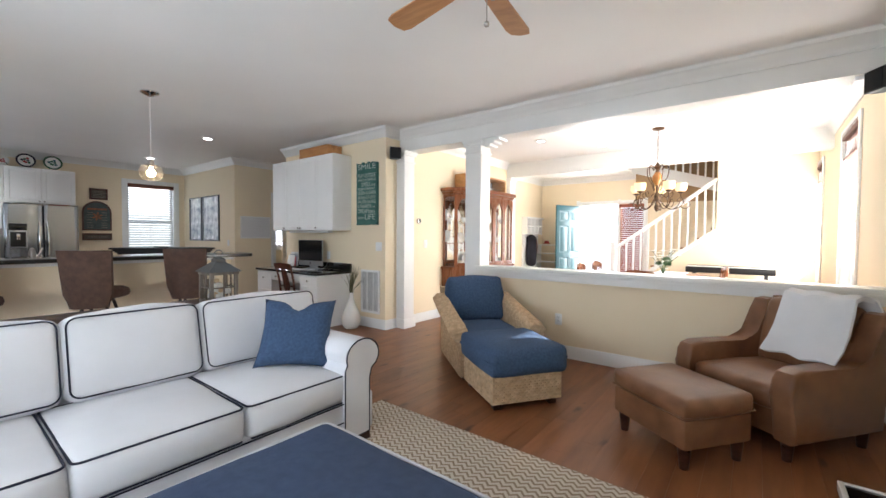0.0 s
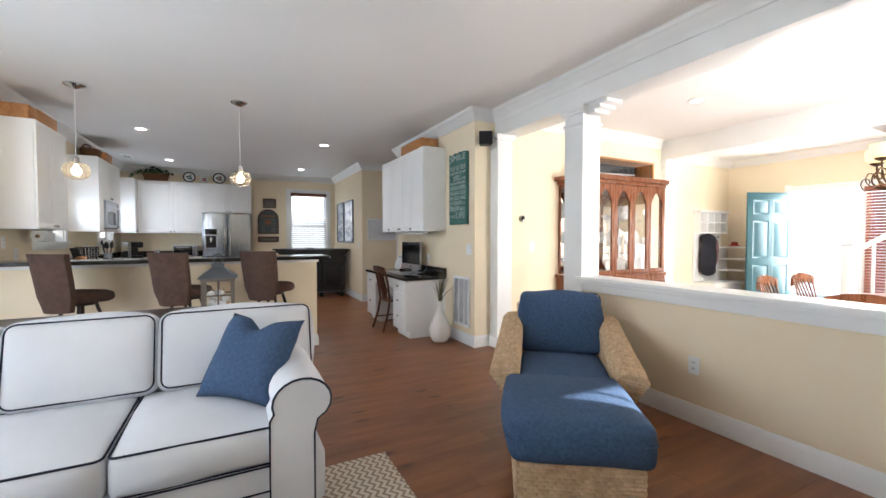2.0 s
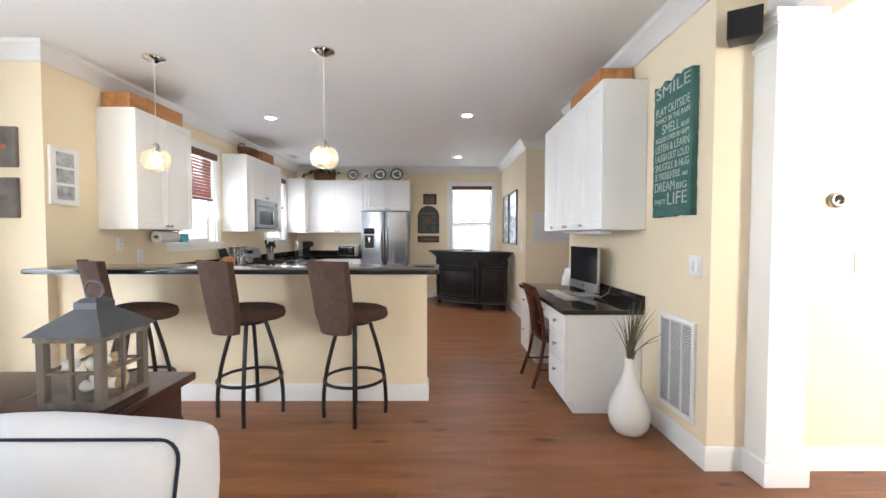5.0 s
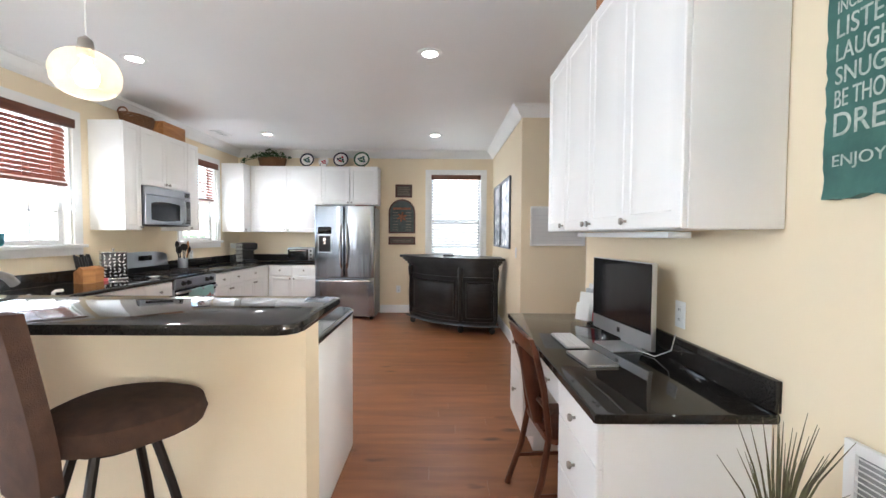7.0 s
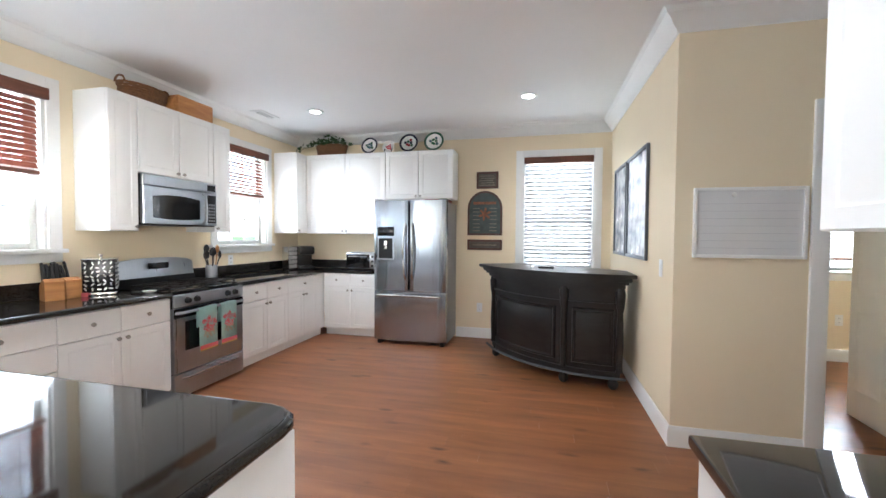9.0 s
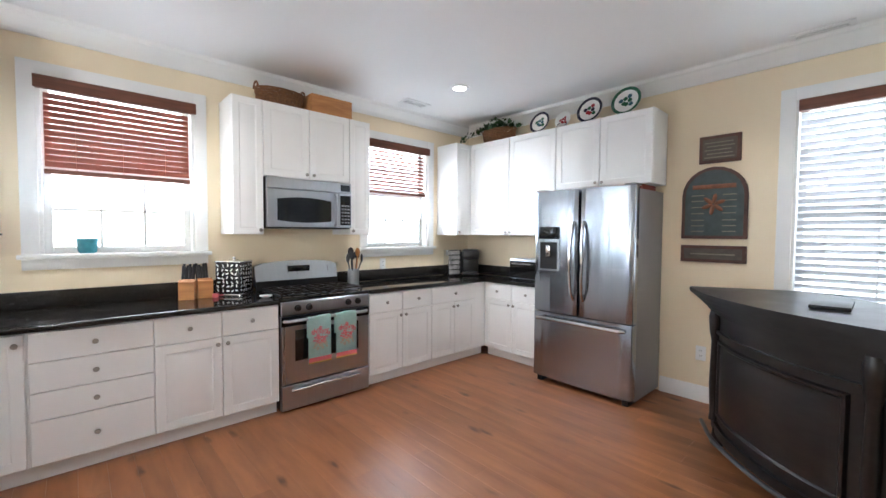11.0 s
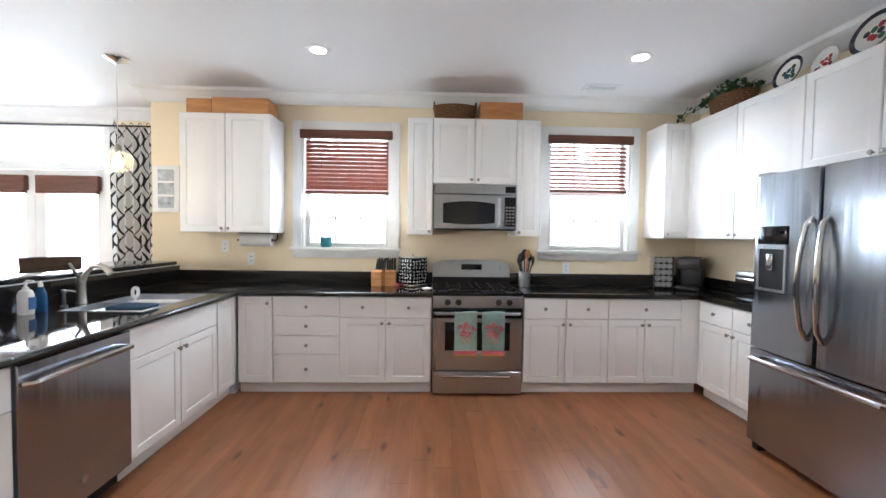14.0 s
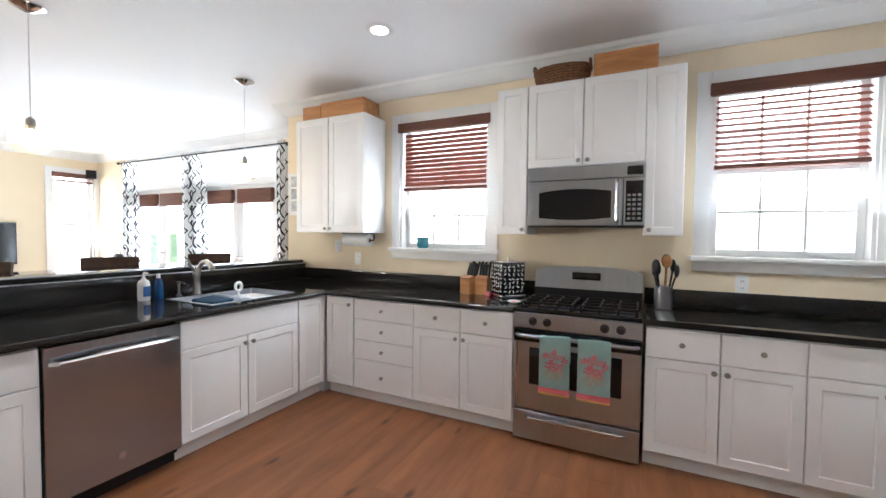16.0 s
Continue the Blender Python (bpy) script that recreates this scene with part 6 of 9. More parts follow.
# ---- bar stools ----
def bar_stool(at, turn):
    t = thing("bar_stool", "brown upholstered bar stool with dark metal legs", "stool", at, turn, "bar stools at the breakfast bar")
    t.scale = (1.0, 1.0, 1.06)
    bm = B()
    n = 28
    rings = []
    for r, z in ((0.0, 0.655), (0.17, 0.66), (0.205, 0.675), (0.215, 0.70), (0.205, 0.735), (0.16, 0.755), (0.0, 0.765)):
        rings.append([bm.verts.new((r * math.cos(6.2832 * k / n), (r * math.sin(6.2832 * k / n)) * 1.05 - 0.03, z - 0.012 * max(0, -math.sin(6.2832 * k / n)))) for k in range(n)])
    for p, q in zip(rings, rings[1:]):
        for k in range(n):
            bm.faces.new((p[k], p[(k + 1) % n], q[(k + 1) % n], q[k]))
    bmesh.ops.remove_doubles(bm, verts=bm.verts, dist=0.0004)
    part("seat", smooth(bm), BROWN_FAB, t)
    bm = B()
    rows = []
    for k in range(9):
        z = 0.60 + 0.47 * k / 8
        y = 0.185 + 0.075 * (k / 8) ** 1.2
        wd = 0.165 + 0.02 * (k / 8) if k > 1 else 0.13 + 0.017 * k
        row = []
        for i in range(9):
            u = -1 + i / 4
            row.append((u * wd, y - 0.05 * u * u + 0.02, z))
        rows.append([bm.verts.new(p) for p in row] + [bm.verts.new((p[0], p[1] + 0.045, p[2])) for p in row[::-1]])
    m = len(rows[0])
    for p, q in zip(rows, rows[1:]):
        for k in range(m):
            bm.faces.new((p[k], p[(k + 1) % m], q[(k + 1) % m], q[k]))
    bm.faces.new(rows[0][::-1])
    bm.faces.new(rows[-1])
    bmesh.ops.bevel(bm, geom=[e for e in bm.edges if e.calc_face_angle(0) > 1.0], offset=0.012, segments=2, profile=0.5, affect="EDGES")
    part("backrest", smooth(bm), BROWN_FAB, t)
    for k in range(4):
        a = radians(45 + 90 * k)
        pts = []
        for s in range(9):
            u = s / 8
            r = 0.10 + 0.13 * math.sin(u * 1.75) ** 1.0 - 0.01 * u
            pts.append((r * math.cos(a), r * math.sin(a), 0.66 * (1 - u)))
        part("leg", tube(B(), pts, 0.014, 8), IRON, t)
    part("footrest", tube(B(), [(0.215 * math.cos(a), 0.215 * math.sin(a), 0.26) for a in [k * math.pi / 16 for k in range(32)]], 0.011, 8, True), IRON, t)
    part("swivel", turned(B(), [(0.11, 0.635), (0.11, 0.66), (0.0, 0.661)], 18), IRON, t)
    return t


stool = bar_stool((-5.20, 3.99, 0), 236)
copy_thing(stool, pose(-5.21, 3.23, 0, 0, 0, 238))
copy_thing(stool, pose(-5.22, 2.42, 0, 0, 0, 234))

# ---- pendants and recessed lights ----
WARM = glow("warm_bulb", (1.0, 0.82, 0.58), 10.0)
CAN_ON = glow("lamp_lens", (1.0, 0.96, 0.90), 5.0)


def pendant(x, y):
    t = thing("pendant_lamp", "clear glass globe pendant with a warm bulb", "lamp", (x, y, 0), 0, "pendants over the breakfast bar")
    part("canopy", turned(B(), [(0.085, H - 0.001), (0.085, H - 0.012), (0.07, H - 0.022), (0.05, H - 0.03), (0.02, H - 0.045), (0.0, H - 0.05)], 28), CHROME, t)
    part("cord", tube(B(), [(0, 0, H - 0.045), (0, 0, 2.03)], 0.003, 6), PAPER, t)
    part("socket", turned(B(), [(0.004, 2.045), (0.022, 2.03), (0.026, 2.00), (0.024, 1.965), (0.0, 1.964)], 16), NICKEL, t)
    g = part("globe", smooth(turned(B(), [(0.028, 1.990), (0.058, 1.983), (0.088, 1.962), (0.104, 1.930), (0.107, 1.905), (0.100, 1.868), (0.076, 1.838), (0.037, 1.822), (0.0, 1.820)], 28)), AMBER_GLASS, t, "clear faintly amber glass globe")
    g.visible_shadow = False
    part("bulb", smooth(turned(B(), [(0.012, 1.964), (0.018, 1.94), (0.036, 1.915), (0.039, 1.895), (0.027, 1.868), (0.0, 1.858)], 16)), WARM, t, "glowing warm bulb")
    return t


pendant(-5.45, 3.71)
pendant(-5.59, 2.32)


def recessed(x, y):
    t = thing("recessed_light", "round recessed ceiling light, switched on", "ceiling light", (x, y, 0), 0, "recessed ceiling lights")
    part("trim_ring", turned(B(), [(0.058, H - 0.001), (0.095, H - 0.001), (0.095, H - 0.006), (0.075, H - 0.012), (0.058, H - 0.008), (0.058, H - 0.001)], 28, caps=False), WHITE, t)
    part("lens", turned(B(), [(0.057, H - 0.004), (0.0, H - 0.005)], 24), CAN_ON, t)
    return t


for x, y in (*CANS, (-3.15, 8.0), (-2.5, 8.85)):
    recessed(x, y)


def ceiling_vent(x, y, turn=0):
    t = thing("ceiling_vent", "white slotted ceiling air vent", "vent", (x, y, 0), turn, "ceiling vents")
    part("backing", bx((-0.13, -0.05, H - 0.004), (0.13, 0.05, H - 0.001)), BLACK, t)
    bm = B()
    for a, b in (((-0.16, -0.08), (0.16, -0.05)), ((-0.16, 0.05), (0.16, 0.08)), ((-0.16, -0.05), (-0.13, 0.05)), ((0.13, -0.05), (0.16, 0.05))):
        box(bm, (*a, H - 0.008), (*b, H - 0.001), 0.002)
    part("frame", bm, WHITE, t)
    for k in range(5):
        part("slat", bx((-0.13, -0.045 + 0.02 * k, H - 0.007), (0.13, -0.036 + 0.02 * k, H - 0.0045)), WHITE, t)


ceiling_vent(-9.62, 1.96)
ceiling_vent(-10.64, 4.97, 90)
ceiling_vent(-3.6, 1.4)

# ---- the black home bar ----
t = thing("home_bar", "black carved wooden home bar with a curved front", "bar cabinet", (0, 0, 0))
front_pts = [(p.x, p.y) for p in bend([(-10.08, 4.58, 0), (-9.84, 4.71, 0), (-9.56, 4.98, 0), (-9.38, 5.29, 0), (-9.31, 5.53, 0), (-9.29, 5.74, 0)], 4)]


def grown(pts, d):
    """The curved front moved outwards by d."""
    out = []
    for k, p in enumerate(pts):
        a, b = Vector(pts[max(k - 1, 0)]), Vector(pts[min(k + 1, len(pts) - 1)])
        w = (b - a).normalized()
        out.append((p[0] + w.y * d, p[1] - w.x * d))
    first, second = Vector(out[0]), Vector(out[1])
    out[0] = tuple(first - (second - first).normalized() * d * 0.9)
    last, before = Vector(out[-1]), Vector(out[-2])
    out[-1] = tuple(last + (last - before).normalized() * d * 0.8)
    return out


back = [(-9.66, 5.80), (-10.34, 5.02)]
part("body", prism(B(), front_pts + back, 0.12, 0.93), BAR_WOOD, t)
for out_by, z0, z1 in ((0.022, 0.10, 0.155), (0.018, 0.735, 0.755), (0.03, 0.868, 0.89), (0.055, 0.89, 0.925), (0.085, 0.925, 0.95), (0.11, 0.95, 0.985)):
    part("moulding", prism(B(), grown(front_pts, out_by) + back, z0, z1, 0.008), BAR_WOOD, t)
part("counter", prism(B(), grown(front_pts, 0.15) + [(-9.60, 5.86), (-10.44, 4.98)], 0.985, 1.02, 0.012), BAR_WOOD, t, "glossy black counter with a moulded edge")
part("foot_rail", tube(B(), [(*p, 0.115) for p in grown(front_pts, 0.07)], 0.013, 8), ZINC, t, "metal foot rail")


def bowed_panel(k0, k1, z0, z1):
    """A raised panel with a bead round it that follows the curved front."""
    bm = B()
    rings = []
    n = k1 - k0
    for inset, lift in ((0.0, 0.001), (0.008, 0.017), (0.022, 0.017), (0.032, 0.005), (0.06, 0.005), (0.085, 0.013)):
        pts = grown(front_pts, lift)[k0:k1 + 1]
        length = sum((Vector(b) - Vector(a)).length for a, b in zip(pts, pts[1:]))
        row = []
        for k in range(n + 1):
            u = (inset + (length - 2 * inset) * k / n) / length * n
            a = min(int(u), n - 1)
            row.append(Vector(pts[a]).lerp(Vector(pts[a + 1]), u - a))
        rings.append([bm.verts.new((p.x, p.y, z0 + inset)) for p in row] + [bm.verts.new((p.x, p.y, z1 - inset)) for p in row[::-1]])
    for p, q in zip(rings, rings[1:]):
        for k in range(len(p)):
            bm.faces.new((p[k], p[(k + 1) % len(p)], q[(k + 1) % len(p)], q[k]))
    last = rings[-1]
    for k in range(n):
        bm.faces.new((last[k], last[k + 1], last[-2 - k], last[-1 - k]))
    return bm


part("panel", bowed_panel(1, 11, 0.20, 0.70), BAR_WOOD, t)
part("panel", bowed_panel(13, 19, 0.20, 0.70), BAR_WOOD, t)
for k in (0, 12, 20):
    q = grown(front_pts, 0.012)[k]
    part("pilaster", turned(B(), [(0.03, 0.155), (0.024, 0.20), (0.032, 0.40), (0.024, 0.68), (0.036, 0.74), (0.042, 0.84), (0.03, 0.89)], 14, (*q, 0)), BAR_WOOD, t)
for p in (front_pts[1], front_pts[12], front_pts[19], (-9.66, 5.72), (-10.2, 5.0)):
    part("foot", smooth(turned(B(), [(0.02, 0.0), (0.04, 0.02), (0.046, 0.05), (0.032, 0.085), (0.028, 0.125)], 14, (*p, 0))), BAR_WOOD, t)
solid("tray", bx((-9.95, 5.05, 1.021), (-9.62, 5.20, 1.04), 0.005), BLACK, "small black tray lying on the home bar", "tray")

# ---- wall decoration in the kitchen ----
def plaque(y0, y1, z0, z1, arch=False):
    t = thing("wall_plaque", "carved dark wooden plaque with an arched top" if arch else "small carved dark wooden plaque", "plaque", group="carved wall plaques")
    out = [(y0, z0), (y1, z0)]
    if arch:
        r, zc = (y1 - y0) / 2, z1 - (y1 - y0) / 2
        out += [((y0 + y1) / 2 + r * math.cos(radians(a)), zc + r * math.sin(radians(a))) for a in range(0, 181, 15)]
    else:
        out += [(y1, z1), (y0, z1)]
    PL = mat("plaque_wood", (0.11, 0.045, 0.032), 0.6, second=(0.06, 0.028, 0.022), vscale=14)
    PF = mat("plaque_field", *(((0.075, 0.095, 0.09), 0.75, 0.0, (0.05, 0.062, 0.06)) if arch else ((0.12, 0.10, 0.08), 0.75, 0.0, (0.08, 0.068, 0.055))), vscale=18)

    def slab_x(o, x0, x1, m, name):
        bm = B()
        a = [bm.verts.new((x0, y, z)) for y, z in o]
        b = [bm.verts.new((x1, y, z)) for y, z in o]
        bm.faces.new(a)
        bm.faces.new(b[::-1])
        for k in range(len(o)):
            bm.faces.new((a[k], a[(k + 1) % len(o)], b[(k + 1) % len(o)], b[k]))
        return part(name, bm, m, t)

    slab_x(out, XW + 0.001, XW + 0.022, PL, "frame")
    cy, cz = (y0 + y1) / 2, (z0 + z1) / 2
    fy, fz = 1 - 0.05 / (y1 - y0), 1 - 0.05 / (z1 - z0)
    slab_x([(cy + (y - cy) * fy, cz + (z - cz) * fz) for y, z in out], XW + 0.022, XW + 0.025, PF, "field")
    GOLD = mat("carved_gold", (0.26, 0.23, 0.17), 0.6, var=0.2)
    RUST = mat("rust_carving", (0.30, 0.11, 0.055), 0.6, var=0.25, vscale=20)
    w = y1 - y0
    if arch:
        bars = [(-0.33, 0.33, 0.40, 0.034, RUST)]
        for side in (-1, 1):
            bars += [(side * 0.24 - 0.10, side * 0.24 + 0.10, z, 0.008, GOLD) for z in (0.055, 0.10, 0.145, 0.20, 0.25, 0.30, 0.345)]
    elif z1 - z0 > 0.18:
        bars = [(-0.36 + 0.05 * (k % 2), 0.36 - 0.04 * (k % 3), 0.038 + 0.029 * k, 0.009, GOLD) for k in range(5)]
    else:
        bars = [(-0.34, 0.34, 0.060, 0.010, GOLD)]
    for a, b, z, tall, m in bars:
        part("carved_bar", bx((XW + 0.025, cy + a * w, z0 + z), (XW + 0.028, cy + b * w, z0 + z + tall), 0.001), m, t)
    if arch:
        for k in range(6):
            a = radians(20 + 60 * k)
            bm = B()
            bmesh.ops.create_icosphere(bm, subdivisions=2, radius=1.0)
            for v in bm.verts:
                v.co = Vector((v.co.z * 0.007, v.co.x * 0.042, v.co.y * 0.016))
            bmesh.ops.transform(bm, matrix=pose(XW + 0.027, cy + 0.045 * math.cos(a), z0 + 0.275 + 0.045 * math.sin(a), 20 + 60 * k, 0, 0), verts=bm.verts)
            part("carved_leaf", smooth(bm), RUST, t, "rust coloured carved leaf")
    return t


plaque(4.25, 4.53, 1.95, 2.165)
PUB_PLAQUE = plaque(4.135, 4.585, 1.345, 1.92, True)
plaque(4.135, 4.585, 1.155, 1.29)


def picture(name, m, w, h, frame_mat, inner, label, category="picture", border=0.03, depth=0.025):
    t = thing(name, label, category)
    t.matrix_basis = m
    bm = B()
    for a, b in (((0, 0), (border, h)), ((w - border, 0), (w, h)), ((border, 0), (w - border, border)), ((border, h - border), (w - border, h))):
        box(bm, (a[0], -depth, a[1]), (b[0], -0.001, b[1]), 0.003)
    part("frame", bm, frame_mat, t)
    part("print", bx((border, -0.012, border), (w - border, -0.002, h - border)), inner, t)
    return t


ART = mat("grey_artwork", (0.70, 0.72, 0.75), 0.25, second=(0.10, 0.13, 0.18), vscale=7, bump=0)
GREY_FRAME = mat("grey_metal_frame", (0.12, 0.13, 0.15), 0.4, 0.5)
picture("framed_picture", pose(-10.42, 5.889, 1.15), 0.62, 0.92, GREY_FRAME, ART, "grey framed abstract picture in black and white")
picture("framed_picture", pose(-9.75, 5.889, 1.15), 0.76, 0.92, GREY_FRAME, ART, "grey framed abstract picture with water scene")
PALE_LINE = mat("pale_grey_rule", (0.5, 0.5, 0.52), 0.5)
WB = mat("whiteboard_sheet", (0.72, 0.72, 0.72), 0.3, var=0.03)
t = picture("whiteboard", pose(-8.359, 5.99, 1.21, 0, 0, 90), 0.60, 0.43, WHITE, WB, "white planner board with faint ruled lines", "whiteboard", 0.02)
for k in range(7):
    part("ruled_line", bx((0.04, -0.0135, 0.06 + 0.045 * k), (0.56, -0.0121, 0.0616 + 0.045 * k)), PALE_LINE, t)
part("magnet", turned(B(), [(0.015, 0), (0.013, 0.008), (0, 0.009)], 12), PAPER, t).matrix_basis = pose(0.22, -0.013, 0.385, 90, 0, 0)
PHOTO = mat("grey_photo", (0.55, 0.58, 0.60), 0.3, second=(0.18, 0.20, 0.23), vscale=16, bump=0)
t = thing("photo_frame", "white frame with three small photographs", "picture frame")
t.matrix_basis = face_n(-5.405, YK + 0.001) @ pose(0, 0, 1.54)
part("frame", bx((0, -0.022, 0), (0.25, -0.001, 0.45), 0.004), WHITE, t)
for k in range(3):
    part("photo", bx((0.05, -0.0245, 0.04 + 0.13 * k), (0.20, -0.022, 0.15 + 0.13 * k)), PHOTO, t)


def plate_switch(m, label="white plastic wall switch", kind="switch", gangs=1):
    t = thing("light_switch" if kind == "switch" else "wall_outlet", label, "switch" if kind == "switch" else "outlet")
    t.matrix_basis = m
    half = 0.037 + 0.022 * (gangs - 1)
    part("plate", bx((-half, -0.006, -0.06), (half, -0.001, 0.06), 0.003), WHITE, t)
    if kind == "switch":
        for k in range(gangs):
            x = 0.046 * (k - (gangs - 1) / 2)
            part("rocker", bx((x - 0.016, -0.010, -0.032), (x + 0.016, -0.006, 0.032), 0.002), WHITE, t)
    else:
        for z in (-0.022, 0.022):
            s = part("socket", bx((-0.016, -0.008, z - 0.015), (0.016, -0.006, z + 0.015), 0.003), WHITE, t)
            for x in (-0.006, 0.006):
                part("slot", bx((x - 0.0015, -0.0086, z - 0.006), (x + 0.0015, -0.0079, z + 0.006)), BLACK, s)
    return t


plate_switch(pose(-4.625, 6.089, 1.13), "white plastic double wall switch", gangs=2)
plate_switch(pose(-8.62, 5.889, 1.12))
plate_switch(pose(-4.499, 6.92, 1.16, 0, 0, 90))
plate_switch(face_n(-6.08, YK + 0.001) @ pose(0, 0, 1.22), "white wall outlet under the cabinet", "o")
plate_switch(face_n(-6.33, YK + 0.001) @ pose(0, 0, 1.10), "white wall outlet under the cabinet", "o")
plate_switch(face_n(-9.45, YK + 0.001) @ pose(0, 0, 1.04), "white wall outlet under the window", "o")
plate_switch(pose(-2.20, 6.419, 0.40), "white wall outlet on the half wall", "o")
plate_switch(pose(-5.735, 6.089, 0.975), "white wall outlet above the desk", "o")
plate_switch(pose(XW + 0.001, 4.30, 0.40, 0, 0, 90), "white wall outlet low on the wall", "o")
plate_switch(pose(XW + 0.001, 8.22, 0.45, 0, 0, 90), "white wall outlet in the back room", "o")
t = thing("thermostat", "round nickel thermostat on the wall", "thermostat")
t.matrix_basis = pose(-4.499, 6.76, 1.50, 0, 0, 90)
part("dial", turned(B(), [(0.042, 0), (0.042, 0.02), (0.034, 0.028), (0, 0.029)], 24), NICKEL, t).matrix_basis = pose(0, -0.001, 0, 90, 0, 0)
part("face", turned(B(), [(0.028, 0.029), (0.0, 0.031)], 20), BLACK_GLASS, t).matrix_basis = pose(0, -0.001, 0, 90, 0, 0)

# ---- the green sign with words ----
SIGN_W, SIGN_H = 0.425, 0.87
SIGN = mat("chipped_green_board", (0.06, 0.165, 0.14), 0.7, second=(0.035, 0.11, 0.095), vscale=12, bump=0.3, bscale=60)
LETTER = mat("worn_white_letters", (0.58, 0.62, 0.56), 0.8, second=(0.30, 0.37, 0.33), vscale=60)
t = thing("wall_sign", "worn green wooden sign lettered with white mottoes", "sign", (-5.05, 6.089, 1.425))
bm = B()
rnd = random.Random(4)
out = []
for k in range(24):
    out.append((SIGN_W * k / 24, 0.012 * rnd.random()))
for k in range(40):
    out.append((SIGN_W - 0.008 * rnd.random(), SIGN_H * k / 40))
for k in range(24):
    out.append((SIGN_W * (1 - k / 24), SIGN_H - 0.02 * rnd.random() - 0.012 * math.sin(k)))
for k in range(40):
    out.append((0.008 * rnd.random(), SIGN_H * (1 - k / 40)))
a = [bm.verts.new((x, -0.036, z)) for x, z in out]
b = [bm.verts.new((x, -0.001, z)) for x, z in out]
bm.faces.new(a)
bm.faces.new(b[::-1])
for k in range(len(out)):
    bm.faces.new((a[k], a[(k + 1) % len(out)], b[(k + 1) % len(out)], b[k]))
part("board", bm, SIGN, t)


def lettering(text, x0, z0, w, h, parent, y=-0.0365, material=None):
    """One line of letters fitted into a box."""
    cu = bpy.data.curves.new("line", "FONT")
    cu.body, cu.size, cu.extrude = text, 1.0, 0.001
    tmp = bpy.data.objects.new("line", cu)
    scene.collection.objects.link(tmp)
    dg = bpy.context.evaluated_depsgraph_get()
    me = bpy.data.meshes.new_from_object(tmp.evaluated_get(dg))
    bpy.data.objects.remove(tmp)
    bpy.data.curves.remove(cu)
    xs, ys = [v.co.x for v in me.vertices], [v.co.y for v in me.vertices]
    sx, sy = w / (max(xs) - min(xs)), h / (max(ys) - min(ys))
    mx, my = min(xs), min(ys)
    for v in me.vertices:
        v.co = Vector((x0 + (v.co.x - mx) * sx, y - v.co.z, z0 + (v.co.y - my) * sy))
    me.materials.clear()
    me.materials.append(material or LETTER)
    ob = new("lettering", me)
    ob.parent = parent
    return ob


for tw in TOWELS:
    word = lettering("Happy", -0.058, 0.577, 0.125, 0.052, tw, -0.0892, CORAL)
    for v in word.data.vertices:
        v.co.x += 0.35 * (v.co.z - 0.60)
z = SIGN_H - 0.025
for words in ([("SMILE", 1.0, 0.072)], [("LAUGH OFTEN & HONEST", 1.0, 0.03)], [("PLAY OUTSIDE", 1.0, 0.055)], [("DANCE IN THE RAIN", 1.0, 0.034)], [("LET A", 0.16, 0.03), ("SMELL", 0.52, 0.062), ("ROSES", 0.22, 0.03)],
              [("INCLUDE OTHERS BE HAPPY", 1.0, 0.032)], [("LISTEN & LEARN", 1.0, 0.05)], [("LAUGH OUT LOUD", 1.0, 0.046)], [("SNUGGLE & HUG", 1.0, 0.046)], [("BE THOUGHTFUL", 0.78, 0.046), ("AND", 0.15, 0.022)], [("DREAM", 0.62, 0.06), ("BIG", 0.28, 0.04)], [("ENJOY", 0.36, 0.04), ("LIFE", 0.56, 0.075)]):
    tall = max(h for _, _, h in words)
    z -= tall
    x = 0.03
    for wd, share, h in words:
        if wd not in ("LAUGH OFTEN & HONEST", "LET A"):
            lettering(wd, x, z, (SIGN_W - 0.06) * share, h, t)
        else:
            n = 14 if share > 0.5 else 4
            for k in range(n):
                part("lettering", bx((x + (SIGN_W - 0.06) * share * k / n, -0.0255, z), (x + (SIGN_W - 0.06) * share * (k + 0.7) / n, -0.0242, z + h)), LETTER, t)
        x += (SIGN_W - 0.06) * (share + 0.05)
    z -= 0.0145

# return air grille
t = thing("return_air_grille", "white slotted return air grille on the wall", "grille", (-4.98, 6.089, 0.20))
gw, gh = 0.38, 0.60
part("backing", bx((0.03, -0.006, 0.03), (gw - 0.03, -0.001, gh - 0.03)), mat("grey_duct", (0.35, 0.35, 0.35), 0.8), t)
bm = B()
for a, b in (((0, 0), (0.03, gh)), ((gw - 0.03, 0), (gw, gh)), ((0.03, 0), (gw - 0.03, 0.03)), ((0.03, gh - 0.03), (gw - 0.03, gh)), ((gw / 3 - 0.006, 0.03), (gw / 3 + 0.006, gh - 0.03)), ((2 * gw / 3 - 0.006, 0.03), (2 * gw / 3 + 0.006, gh - 0.03))):
    box(bm, (a[0], -0.016, a[1]), (b[0], -0.001, b[1]), 0.002)
part("frame", bm, WHITE, t)
first = None
for k in range(36):
    if first is None:
        first = part("slat", bx((0.03, -0.0075, -0.001), (gw - 0.03, 0.0075, 0.001)), WHITE, t)
        ob = first
    else:
        ob = new("slat", first.data)
        ob.parent = t
    ob.matrix_basis = pose(0, -0.009, 0.035 + 0.015 * k, -40, 0, 0)

# ---- desk ----
DZ = 0.765
DX0, DX1, DFY = -6.80, -5.215, 5.535


